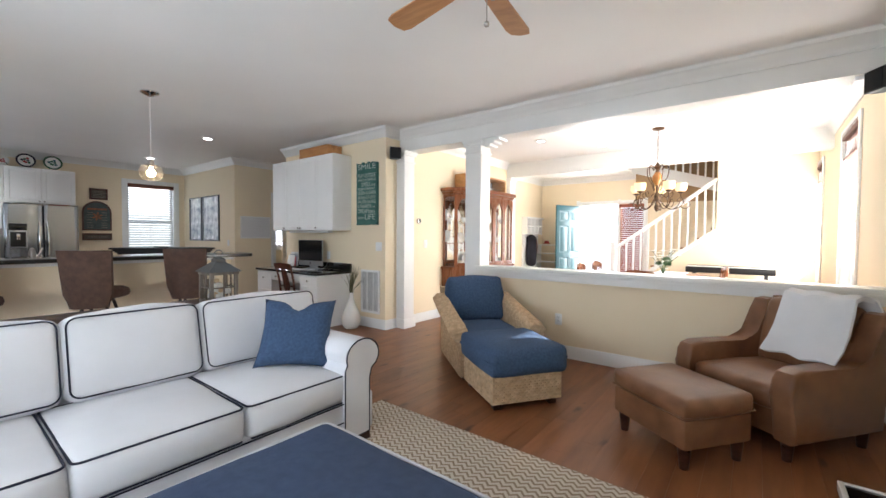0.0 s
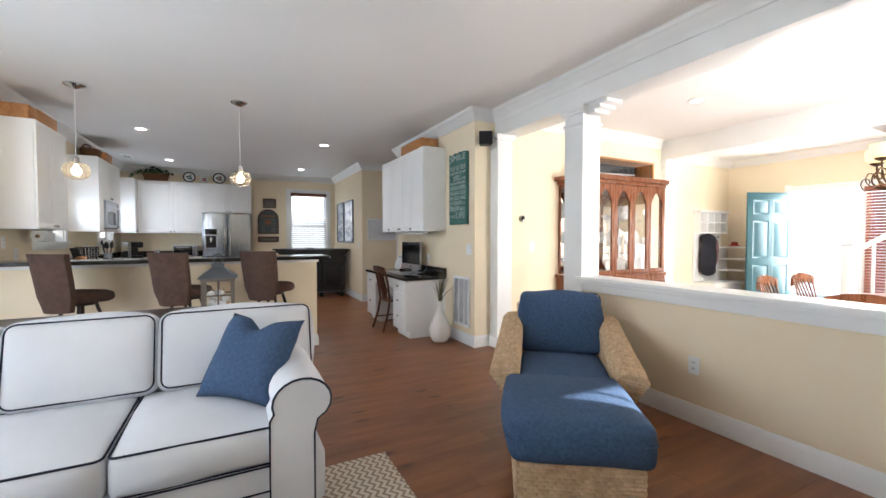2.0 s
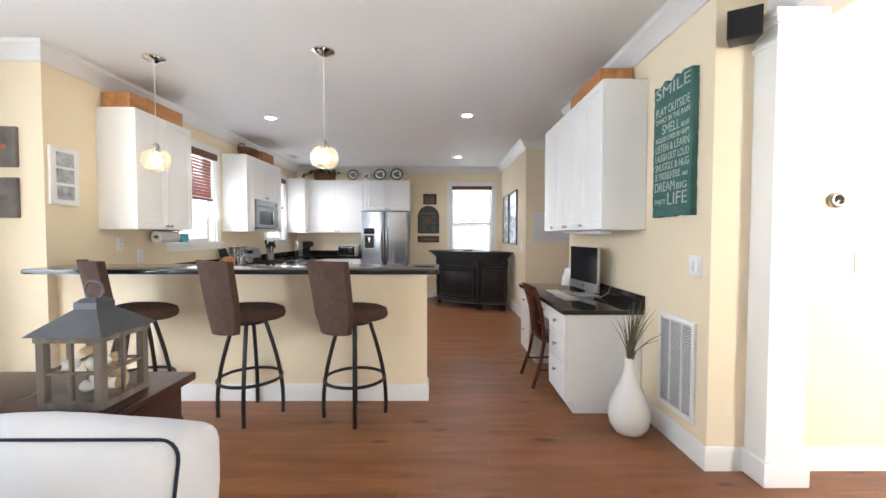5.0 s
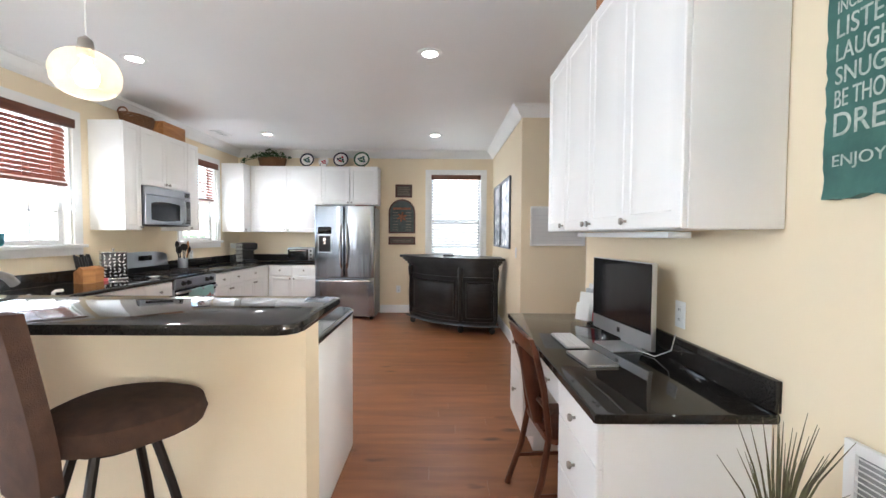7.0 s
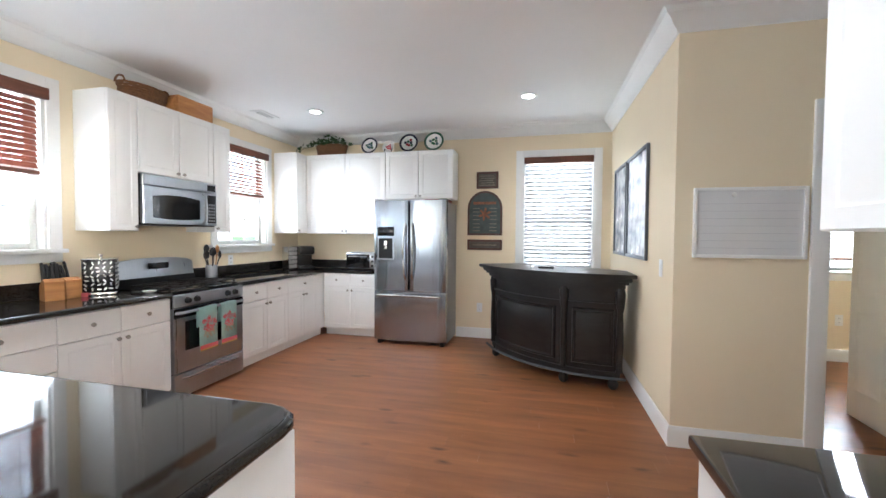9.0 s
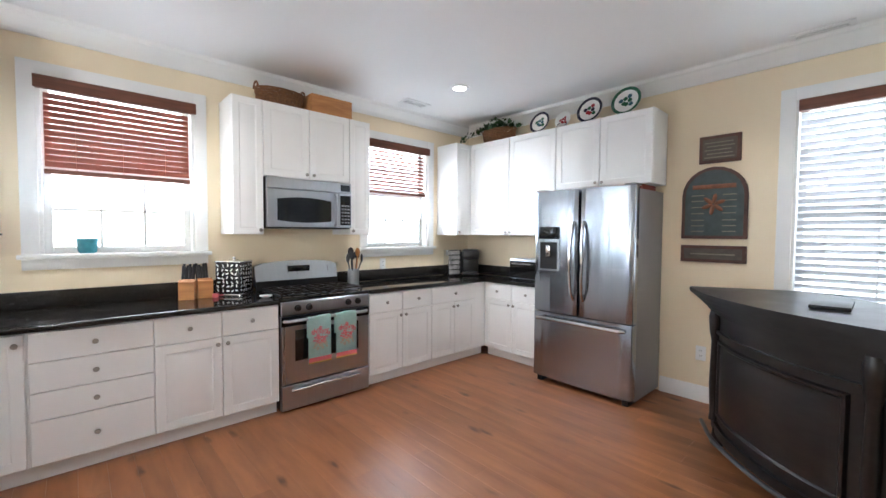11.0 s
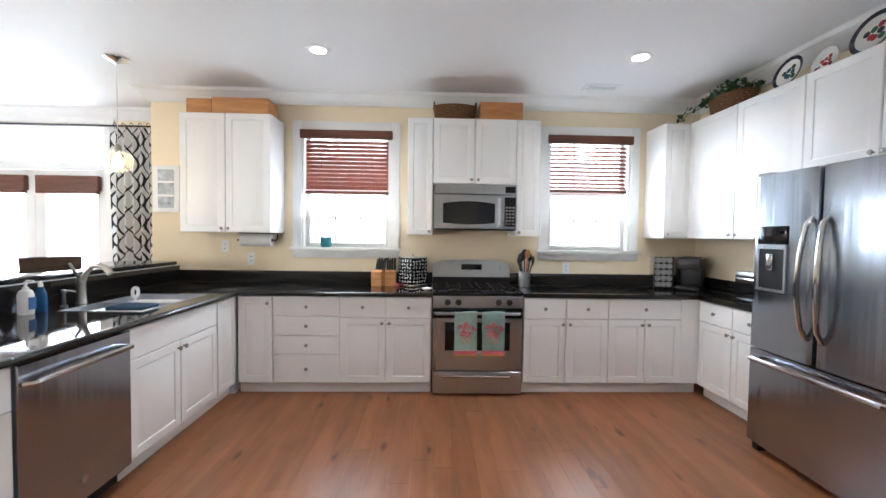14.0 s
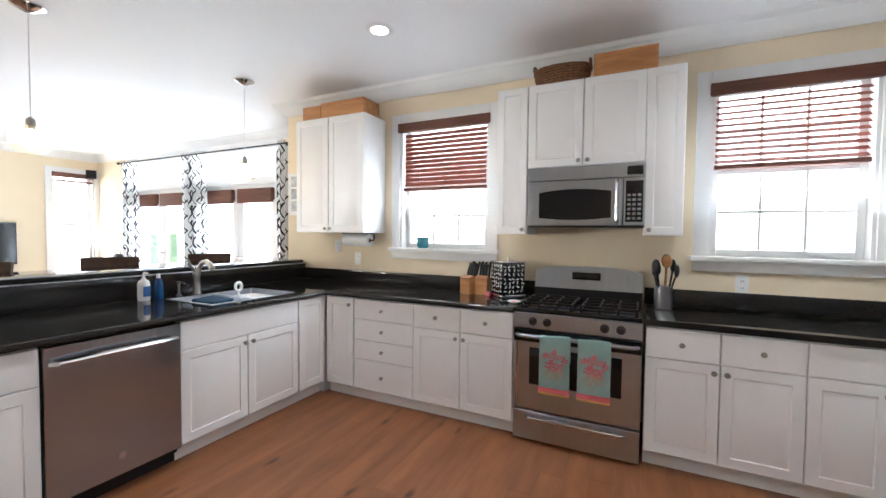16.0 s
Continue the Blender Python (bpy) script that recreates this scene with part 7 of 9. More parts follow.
def pedestal(x0, w, cuts, label, door=False):
    t = thing("desk_pedestal", label, "drawer unit", (x0, DFY, 0), 0, "white desk pedestals")
    part("body", bx((0, 0.001, 0.09), (w, 0.545, 0.728)), CAB, t)
    part("toe_kick", bx((0, 0.05, 0), (w, 0.54, 0.09)), CAB, t)
    for a, b in zip(cuts, cuts[1:]):
        front(t, "drawer", 0, w, a, b, [(w / 2, (a + b) / 2 + (0.04 if b - a > 0.25 else 0))], False)
    return t


pedestal(DX1 - 0.42, 0.42, [0.09, 0.36, 0.57, 0.723], "white desk pedestal with three drawers")
pedestal(DX0, 0.42, [0.09, 0.44, 0.723], "white desk pedestal with two drawers")
t = thing("pencil_drawer", "shallow white drawer under the desk top", "drawer", (DX0 + 0.42, DFY, 0))
part("body", bx((0.0, 0.001, 0.60), (0.745, 0.50, 0.728)), CAB, t)
front(t, "drawer", 0.0, 0.745, 0.60, 0.723, [(0.15, 0.66), (0.60, 0.66)], False)
tagged(link_mesh("granite_slab", bx((DX0 - 0.03, 5.495, 0.729), (-5.19, 6.089, DZ), 0.012), GRANITE), "polished black granite desk top", "desk top")
bm = B()
box(bm, (DX0 - 0.02, 6.067, DZ + 0.001), (-5.19, 6.088, DZ + 0.105), 0.003)
tagged(link_mesh("splashback", bm, GRANITE), "black granite upstand behind the desk", "upstand")
# wall cabinets above it
for x0, w, doors, side in ((-6.765, 0.375, 1, "r"), (-6.39, 0.78, 2, None), (-5.61, 0.41, 1, "l")):
    wall_unit((x0, 5.78, 1.350), 0, w, 1.072, 0.305, doors, "tall white wall cabinet above the desk", side)
t = thing("cabinet_light", "slim white light bar under the cabinet", "lamp", (0, 0, 0))
part("housing", bx((-6.45, 5.86, 1.318), (-5.45, 5.95, 1.343), 0.004), WHITE, t)

# computer on the desk
ALU = mat("aluminium", (0.62, 0.63, 0.64), 0.3, 0.9, var=0.03, bump=0)
t = thing("desktop_computer", "aluminium all-in-one computer with a black screen", "computer", (-5.96, 5.92, DZ), 6)
bmq = bx((-0.265, -0.012, 0.05), (0.265, 0.012, 0.44), 0.004)
part("body", bmq, ALU, t)
part("screen", bx((-0.262, -0.0145, 0.125), (0.262, -0.0118, 0.437)), BLACK_GLASS, t, "black glass screen")
part("badge", bx((-0.012, -0.0135, 0.075), (0.012, -0.0118, 0.10), 0.002), BLACK, t)
part("stand", bx((-0.095, -0.09, 0.0), (0.095, 0.10, 0.008), 0.003), ALU, t)
bmq = bx((-0.09, 0.012, 0.005), (0.09, 0.018, 0.20), 0.002)
bmesh.ops.transform(bmq, matrix=pose(0, 0.045, 0, 12, 0, 0), verts=bmq.verts)
part("neck", bmq, ALU, t)
KEY = mat("white_keys", (0.8, 0.8, 0.8), 0.5)
t = thing("keyboard", "slim aluminium keyboard with white keys", "keyboard", (-6.05, 5.69, DZ + 0.002), 0)
part("body", bx((-0.14, -0.058, 0), (0.14, 0.058, 0.010), 0.003), ALU, t)
for r in range(5):
    for c in range(13):
        part("key", bx((-0.135 + 0.0208 * c, -0.054 + 0.0218 * r, 0.010), (-0.117 + 0.0208 * c, -0.036 + 0.0218 * r, 0.0135), 0.0), KEY, t)
t = thing("notebook", "silver notebook lying on the desk", "notebook", (-5.74, 5.69, DZ + 0.001), 6)
part("cover", bx((-0.11, -0.07, 0), (0.11, 0.07, 0.014), 0.003), ALU, t)
t = thing("letter_holder", "clear letter holder stuffed with papers", "letter holder", (-6.56, 5.97, DZ + 0.001), 20)
part("tray", bx((-0.09, -0.06, 0), (0.09, 0.06, 0.075), 0.004), GLASS, t)
for k, (h, c) in enumerate(((0.24, PAPER), (0.21, PHOTO), (0.16, CORAL), (0.19, PAPER), (0.12, PAPER))):
    bmq = bx((-0.08 + 0.006 * k, -0.004, 0.01), (0.075 - 0.008 * k, 0.0, h), 0.0)
    bmesh.ops.transform(bmq, matrix=pose(0, 0.05 - 0.022 * k, 0, -9, 0, 3 * k), verts=bmq.verts)
    part("paper", bmq, c, t)
bm = B()
for s in range(1):
    tube(bm, [(-5.74 + 0.04 * s, 6.07, DZ + 0.12 + 0.02 * s), (-5.72 + 0.04 * s, 6.04, DZ + 0.05), (-5.78 + 0.03 * s, 6.0, DZ + 0.006), (-5.90, 5.96 + 0.01 * s, DZ + 0.006)], 0.0022, 6)
solid("power_cable", bm, PAPER, "loose white power cable behind the computer", "cable")


# wooden chair at the desk
t = thing("desk_chair", "dark cherry wooden chair tucked under the desk", "chair", (-5.90, 5.66, 0), 184)
t.scale = (0.92, 0.92, 0.91)
CH = wood_mat("dark_cherry_chair", (0.045, 0.012, 0.006), (0.13, 0.04, 0.018), (9, 9, 1.5), 0.3)
bm = prism(B(), round_rect(-0.21, 0.21, -0.21, 0.20, 0.06), 0.43, 0.46, 0.010)
part("seat", bm, CH, t)
for s in (-1, 1):
    part("front_leg", tube(B(), [(s * 0.18, -0.17, 0.44), (s * 0.19, -0.185, 0.2), (s * 0.20, -0.20, 0.0)], 0.018, 8, taper=[0.022, 0.018, 0.014]), CH, t)
    part("back_leg", tube(B(), [(s * 0.20, 0.30, 0.0), (s * 0.185, 0.22, 0.25), (s * 0.175, 0.185, 0.46), (s * 0.18, 0.215, 0.70), (s * 0.185, 0.265, 0.90)], 0.017, 8), CH, t)
    part("stretcher", tube(B(), [(s * 0.192, -0.185, 0.17), (s * 0.19, 0.24, 0.17)], 0.010, 6), CH, t)
bm = B()
rows = []
for z, h in ((0.86, 0), (0.89, 0), (0.935, 0), (0.955, 0)):
    rows.append([(x, 0.25 + 0.03 * (z - 0.86) / 0.1 + 0.02 * (1 - (x / 0.2) ** 2), z + 0.015 * (1 - (x / 0.2) ** 2)) for x in np.linspace(-0.205, 0.205, 9)])
vs = [[bm.verts.new(p) for p in r] + [bm.verts.new((p[0], p[1] + 0.022, p[2])) for p in r[::-1]] for r in rows]
for p, q in zip(vs, vs[1:]):
    for k in range(len(p)):
        bm.faces.new((p[k], p[(k + 1) % len(p)], q[(k + 1) % len(p)], q[k]))
bm.faces.new(vs[0][::-1])
bm.faces.new(vs[-1])
part("top_rail", bm, CH, t)
part("back_splat", tube(B(), [(0, 0.185, 0.46), (0, 0.20, 0.60), (0, 0.235, 0.75), (0, 0.27, 0.88)], 0.03, 10, taper=[0.03, 0.05, 0.045, 0.035]), CH, t)
part("lower_rail", tube(B(), [(-0.178, 0.20, 0.60), (0.178, 0.20, 0.60)], 0.012, 8), CH, t)

# vase with dried grass
t = thing("floor_vase", "white teardrop floor vase with dried grasses", "vase", (-4.93, 5.86, 0))
t.scale = (0.86, 0.86, 0.93)
part("vase", smooth(turned(B(), [(0.07, 0.0), (0.10, 0.01), (0.14, 0.06), (0.155, 0.13), (0.145, 0.20), (0.105, 0.29), (0.065, 0.37), (0.042, 0.44), (0.034, 0.50), (0.036, 0.535), (0.028, 0.535), (0.026, 0.48)], 32)), CERAMIC, t)
rnd = random.Random(8)
DRY = mat("dried_grass", (0.16, 0.15, 0.07), 0.8, second=(0.08, 0.065, 0.04), vscale=20)
for k in range(46):
    a, out_, h = rnd.uniform(0, 6.28), abs(rnd.gauss(0, 0.13)), rnd.uniform(0.26, 0.46)
    pts = [(0.012 * math.cos(a), 0.012 * math.sin(a), 0.48)]
    for s in (0.35, 0.7, 1.0):
        pts.append((out_ * s ** 1.8 * math.cos(a) + 0.01 * math.cos(a), out_ * s ** 1.8 * math.sin(a) + 0.01 * math.sin(a), 0.50 + h * s - 0.10 * out_ * s ** 2))
    part("grass_blade", tube(B(), pts, 0.003, 4, taper=[0.003, 0.0035, 0.0025, 0.0006]), DRY, t)

# ---- counter things ----
def knife_block(at, turn, wood, n):
    t = thing("knife_block", "wooden knife block full of black handled knives", "knife block", at, turn)
    bm = B()
    side = [(-0.06, 0), (0.07, 0), (0.07, 0.10), (-0.02, 0.15), (-0.06, 0.13)]
    a = [bm.verts.new((-0.05, y, z)) for y, z in side]
    b = [bm.verts.new((0.05, y, z)) for y, z in side]
    bm.faces.new(a)
    bm.faces.new(b[::-1])
    for k in range(5):
        bm.faces.new((a[k], a[(k + 1) % 5], b[(k + 1) % 5], b[k]))
    part("block", bm, wood, t)
    for k in range(n):
        x, y = -0.034 + 0.022 * (k % 4), 0.035 - 0.035 * (k // 4)
        part("knife_handle", tube(B(), [(x, y, 0.10), (x, y + 0.02, 0.17), (x, y + 0.05, 0.255 - 0.012 * (k % 3))], 0.0095, 6), BLACK, t)


knife_block((-7.60, 1.80, CT + 0.001), 160, PINE, 8)
knife_block((-7.71, 1.78, CT + 0.001), 180, PINE, 7)


CANISTER_BLACK = mat("glossy_black_canister", (0.012, 0.012, 0.014), 0.2, var=0.1, bump=0)
t = thing("canister", "square black canister with white brush marks and a chrome lid", "canister", (-7.92, 1.80, CT + 0.001), 45)
part("stand", bx((-0.103, -0.103, 0.0), (0.103, 0.103, 0.022), 0.006), CHROME, t, "chrome stand")
part("body", bx((-0.097, -0.097, 0.022), (0.097, 0.097, 0.262), 0.01), CANISTER_BLACK, t)
lid = part("lid", bx((-0.10, -0.10, 0.262), (0.10, 0.10, 0.276), 0.006), CHROME, t, "chrome lid")
part("lid_knob", turned(B(), [(0.008, 0.276), (0.006, 0.286), (0.014, 0.294), (0.012, 0.304), (0, 0.307)], 14), CHROME, lid)
rnd = random.Random(12)
for face in range(4):
    bm = B()
    for r in range(7):
        for c in range(5):
            a, cx, cz = rnd.uniform(0, math.pi), -0.072 + 0.036 * c + rnd.uniform(-0.006, 0.006), 0.048 + 0.032 * r + rnd.uniform(-0.005, 0.005)
            lo, hi = [], []
            for k in range(8):
                p, q = 0.0145 * math.cos(k * math.pi / 4), 0.0055 * math.sin(k * math.pi / 4)
                x, z = cx + p * math.cos(a) - q * math.sin(a), cz + p * math.sin(a) + q * math.cos(a)
                lo.append(bm.verts.new((x, -0.0968, z)))
                hi.append(bm.verts.new((cx + (x - cx) * 0.9, -0.0982, cz + (z - cz) * 0.9)))
            bm.faces.new(hi)
            for k in range(8):
                bm.faces.new((lo[k], lo[(k + 1) % 8], hi[(k + 1) % 8], hi[k]))
    part("brush_marks", bm, PAPER, t, "white brush marks").matrix_basis = pose(0, 0, 0, 0, 0, 90 * face)
t = thing("oil_cruet", "slim clear glass cruet with a red base", "bottle", (-7.775, 1.84, CT + 0.001))
part("base", turned(B(), [(0.020, 0), (0.022, 0.008), (0.021, 0.028), (0, 0.029)], 16), CORAL, t, "red base")
part("glass_body", turned(B(), [(0.019, 0.029), (0.020, 0.06), (0.012, 0.11), (0.010, 0.15), (0.012, 0.20), (0.0, 0.205)], 16), GLASS, t)
t = thing("utensil_crock", "steel utensil crock full of black and wooden spoons", "utensil holder", (-8.99, 1.80, CT + 0.001))
part("crock", turned(B(), [(0.055, 0), (0.055, 0.15), (0.05, 0.15), (0.05, 0.02), (0, 0.02)], 22), STEEL, t)
rnd = random.Random(3)
for k in range(7):
    a, r = k * 0.9, 0.06 + 0.02 * (k % 2)
    top = (r * math.cos(a), r * math.sin(a), 0.235 + 0.03 * (k % 3))
    m_ = PINE if k == 2 else BLACK
    u = part("spoon", tube(B(), [(0.02 * math.cos(a), 0.02 * math.sin(a), 0.03), (top[0] * 0.8, top[1] * 0.8, 0.19), top], 0.006, 6), m_, t)
    bm = B()
    bmesh.ops.create_uvsphere(bm, u_segments=12, v_segments=8, radius=0.035)
    bmesh.ops.transform(bm, matrix=Matrix.Translation(Vector(top) + Vector((0, 0, 0.02))) @ Matrix.Rotation(a, 4, "Z") @ Matrix.Diagonal((0.35, 0.9, 1.25, 1)), verts=bm.verts)
    part("spoon_bowl", smooth(bm), m_, u)
t = thing("spoon_rest", "small white and red spoon rest", "spoon rest", (-8.06, 2.10, CT + 0.001))
part("dish", turned(B(), [(0.02, 0), (0.045, 0.012), (0.05, 0.018), (0.04, 0.014), (0, 0.008)], 18), CERAMIC, t)
part("spot", turned(B(), [(0.02, 0.0115), (0.0, 0.013)], 12), CORAL, t)
# coffee pods, coffee machine, toaster
FOIL = mat("silver_foil", (0.55, 0.54, 0.53), 0.4, 0.6, var=0.15, vscale=40)
t = thing("coffee_pod_rack", "black rack holding rows of foil-topped coffee pods", "rack", (-10.33, 1.80, CT + 0.001), 172)
part("back", bx((-0.085, 0.045, 0.0), (0.085, 0.055, 0.30), 0.003), BLACK, t)
for x in (-0.092, 0.080):
    part("side", bx((x, -0.045, 0.0), (x + 0.012, 0.055, 0.305), 0.003), CHROME if x < 0 else BLACK, t)
for r in range(5):
    shelf = part("shelf", bx((-0.08, -0.04, 0.008 + 0.058 * r), (0.08, 0.045, 0.014 + 0.058 * r), 0.002), BLACK, t)
    for k in range(3):
        bm = turned(B(), [(0.018, 0), (0.024, 0.036), (0.0265, 0.038), (0.0265, 0.041), (0, 0.042)], 14)
        bmesh.ops.transform(bm, matrix=pose(-0.053 + 0.053 * k, -0.003, 0.042 + 0.058 * r, 90, 0, 0), verts=bm.verts)
        part("coffee_pod", bm, FOIL, shelf, "foil-topped coffee pod")
part("top_rail", bx((-0.08, -0.04, 0.296), (0.08, 0.045, 0.302), 0.002), BLACK, t)
t = thing("coffee_machine", "black single cup coffee machine", "coffee machine", (-10.58, 1.86, CT + 0.001), 135)
part("base", bx((-0.10, -0.14, 0), (0.10, 0.12, 0.035), 0.012), BLACK, t)
part("column", bx((-0.10, 0.0, 0.03), (0.10, 0.13, 0.30), 0.03), BLACK, t)
part("head", bx((-0.105, -0.14, 0.19), (0.105, 0.13, 0.31), 0.035), BLACK, t)
part("water_tank", bx((-0.13, 0.0, 0.03), (-0.101, 0.12, 0.28), 0.01), mat("smoky_plastic", (0.05, 0.06, 0.07), 0.1), t)
part("trim_ring", tube(B(), [(0.10 * math.cos(a), -0.02 + 0.10 * math.sin(a), 0.30) for a in [k * math.pi / 12 for k in range(24)]], 0.006, 6, True), CHROME, t)
t = thing("toaster_oven", "steel toaster oven with a dark glass door", "toaster oven", (-10.62, 2.74, CT + 0.001), 90)
part("body", bx((-0.21, -0.12, 0.015), (0.21, 0.14, 0.235), 0.02), STEEL, t)
d = part("door", bx((-0.20, -0.132, 0.03), (0.13, -0.12, 0.21), 0.004), BLACK_GLASS, t)
part("handle", tube(B(), [(-0.17, -0.13, 0.18), (-0.16, -0.155, 0.185), (0.09, -0.155, 0.185), (0.10, -0.13, 0.18)], 0.008, 6), CHROME, d)
for kz in (0.06, 0.12, 0.18):
    part("knob", turned(B(), [(0.017, 0), (0.015, 0.018), (0, 0.019)], 12), BLACK, t).matrix_basis = pose(0.17, -0.12, kz, 90, 0, 0)
for fx in (-0.17, 0.17):
    for fy in (-0.08, 0.1):
        part("foot", turned(B(), [(0.012, 0), (0.012, 0.016), (0, 0.017)], 10, (fx, fy, 0)), BLACK, t)
# paper towels under the cabinet
t = thing("paper_towel_roll", "white paper towel roll on a holder under the cabinet", "paper towels", (0, 0, 0))
part("roll", tube(B(), [(-6.32, 1.80, 1.285), (-6.60, 1.80, 1.285)], 0.056, 24), PAPER, t)
part("core", tube(B(), [(-6.315, 1.80, 1.285), (-6.605, 1.80, 1.285)], 0.02, 12), mat("cardboard", (0.35, 0.24, 0.14), 0.9), t)
part("holder", tube(B(), [(-6.28, 1.80, 1.285), (-6.64, 1.80, 1.285), (-6.65, 1.80, 1.30), (-6.65, 1.80, 1.352)], 0.007, 6), IRON, t)
part("plate", bx((-6.67, 1.77, 1.345), (-6.30, 1.83, 1.354)), IRON, t)
t = thing("flower_pot", "small teal glazed pot on the window sill", "pot", (-7.05, 1.60, 1.221))
part("pot", turned(B(), [(0.04, 0), (0.052, 0.015), (0.056, 0.08), (0.06, 0.10), (0.052, 0.10), (0.048, 0.02), (0, 0.018)], 22), mat("teal_glaze", (0.05, 0.22, 0.26), 0.15, second=(0.08, 0.30, 0.36), vscale=25), t)

# ---- on top of the cabinets ----
ZT = ZU + HU


def crate(x0, x1, y0, y1, h, z=ZT, label="honey coloured pine wood box"):
    t = thing("wooden_box", label + " on top of the cabinets", "box", group="boxes on the cabinets")
    bm = B()
    for a, b in (((x0, y0), (x0 + 0.014, y1)), ((x1 - 0.014, y0), (x1, y1)), ((x0 + 0.014, y0), (x1 - 0.014, y0 + 0.014)), ((x0 + 0.014, y1 - 0.014), (x1 - 0.014, y1))):
        box(bm, (*a, z + 0.001), (*b, z + h), 0.002)
    part("sides", bm, PINE, t)
    part("bottom", bx((x0 + 0.014, y0 + 0.014, z + 0.001), (x1 - 0.014, y1 - 0.014, z + 0.012)), PINE, t)
    return t


crate(-6.10, -5.88, 1.66, 1.90, 0.14)
crate(-6.60, -6.105, 1.66, 1.90, 0.155)
crate(-8.92, -8.53, 1.66, 1.90, 0.17)
crate(-6.10, -5.40, 5.82, 6.07, 0.16, 2.418)
def basket(at, rx, ry, h, turn, label, handle=True):
    t = thing("wicker_basket", label, "basket", at, turn)
    n, rows = 32, 8
    bm = B()
    prev = None
    for r in range(rows):
        z = h * r / (rows - 1)
        k = 0.86 + 0.14 * r / (rows - 1)
        ring = [(rx * k * math.cos(a) * (1 + 0.02 * math.sin(12 * a + r * math.pi)), ry * k * math.sin(a) * (1 + 0.03 * math.sin(12 * a + r * math.pi)), z + 0.012) for a in [2 * math.pi * j / n for j in range(n)]]
        tube(bm, ring, h / rows * 0.62, 6, True)
    part("weave", bm, WICKER, t)
    part("bottom", turned(B(), [(0.84, 0.0), (0.84, 0.012), (0, 0.013)], 28), WICKER, t).matrix_basis = Matrix.Diagonal((rx, ry, 1, 1))
    if handle:
        for s in (-1, 1):
            part("handle", tube(B(), [(s * rx * 0.98, 0.05 * math.cos(a), h + 0.01 + 0.05 * math.sin(a)) for a in [k * math.pi / 8 for k in range(9)]], 0.008, 6), WICKER, t)
    return t


basket((-8.30, 1.78, ZT + 0.001), 0.20, 0.11, 0.13, 0, "brown wicker basket on top of the cabinets")
bk_ = basket((-10.63, 2.25, ZT + 0.001), 0.13, 0.22, 0.13, 0, "oval wicker basket planted with ivy", False)


def leaf_bm(size):
    bm = B()
    out = [(0, 0), (0.5, 0.25), (0.32, 0.45), (0.42, 0.75), (0.12, 0.75), (0, 1.1), (-0.12, 0.75), (-0.42, 0.75), (-0.32, 0.45), (-0.5, 0.25)]
    vs = [bm.verts.new((x * size, y * size, -0.2 * size * abs(x))) for x, y in out]
    c = bm.verts.new((0, 0.45 * size, 0.05 * size))
    for k in range(len(vs)):
        bm.faces.new((vs[k], vs[(k + 1) % len(vs)], c))
    return bm


t = thing("ivy_plant", "trailing green ivy in a basket on the cabinets", "plant", (-10.63, 2.25, ZT))
rnd = random.Random(11)
proto = part("leaf", leaf_bm(0.05), GREEN_LEAF, t)
proto.matrix_basis = pose(0, 0, 0.16)
for k in range(150):
    a, r = rnd.uniform(0, 6.28), rnd.uniform(0, 1) ** 0.6
    ob = new("leaf", proto.data)
    ob.parent = t
    ob.matrix_basis = pose(0.13 * r * math.cos(a) + 0.03, 0.30 * r * math.sin(a), 0.13 + 0.13 * (1 - r * r) * rnd.random() + 0.02, rnd.uniform(-60, 60), rnd.uniform(-50, 50), rnd.uniform(0, 360)) @ Matrix.Scale(rnd.uniform(0.7, 1.3), 4)
pts = [(0.10, -0.22, 0.13), (0.16, -0.30, 0.10), (0.20, -0.36, 0.06), (0.22, -0.42, 0.03)]
part("stem", tube(B(), pts, 0.003, 5), GREEN_LEAF, t)
for k in range(14):
    u = k / 13
    i = min(2, int(u * 3))
    p = Vector(pts[i]).lerp(Vector(pts[i + 1]), u * 3 - i)
    ob = new("leaf", proto.data)
    ob.parent = t
    ob.matrix_basis = pose(p.x + rnd.uniform(-0.03, 0.03), p.y + rnd.uniform(-0.03, 0.03), p.z + rnd.uniform(0, 0.04), rnd.uniform(20, 80), rnd.uniform(-40, 40), rnd.uniform(0, 360))


def plate(y, r, rim, spot, label, x=-10.60):
    t = thing("decorative_plate", label, "plate", (x, y, ZT + 0.002), 0, "plates on top of the cabinets")
    lean = pose(0, 0, r * 0.99, 0, 74, 0)
    part("dish", turned(B(), [(0.0, 0), (r * 0.6, 0.0), (r * 0.7, 0.008), (r, 0.018), (r, 0.022), (r * 0.68, 0.013), (r * 0.6, 0.006), (0, 0.005)], 36), CERAMIC, t).matrix_basis = lean
    part("rim", turned(B(), [(r * 0.80, 0.0165), (r * 1.002, 0.0225), (r * 1.002, 0.0235), (r * 0.80, 0.0178)], 36, caps=False), rim, t).matrix_basis = lean
    rnd = random.Random(int(y * 100))
    for k in range(7):
        a, rr = 6.28 * k / 7, r * (0.22 + 0.18 * (k % 2))
        bm = turned(B(), [(r * 0.16, 0.0062), (0, 0.0085)], 9, (rr * math.cos(a), rr * math.sin(a), 0))
        part("painted_motif", bm, spot[k % len(spot)], t).matrix_basis = lean
    part("stand", tube(B(), [(0.06, -0.05, 0.0), (0.03, -0.05, 0.05), (-0.06, 0, 0.12), (0.03, 0.05, 0.05), (0.06, 0.05, 0.0)], 0.004, 6), IRON, t)


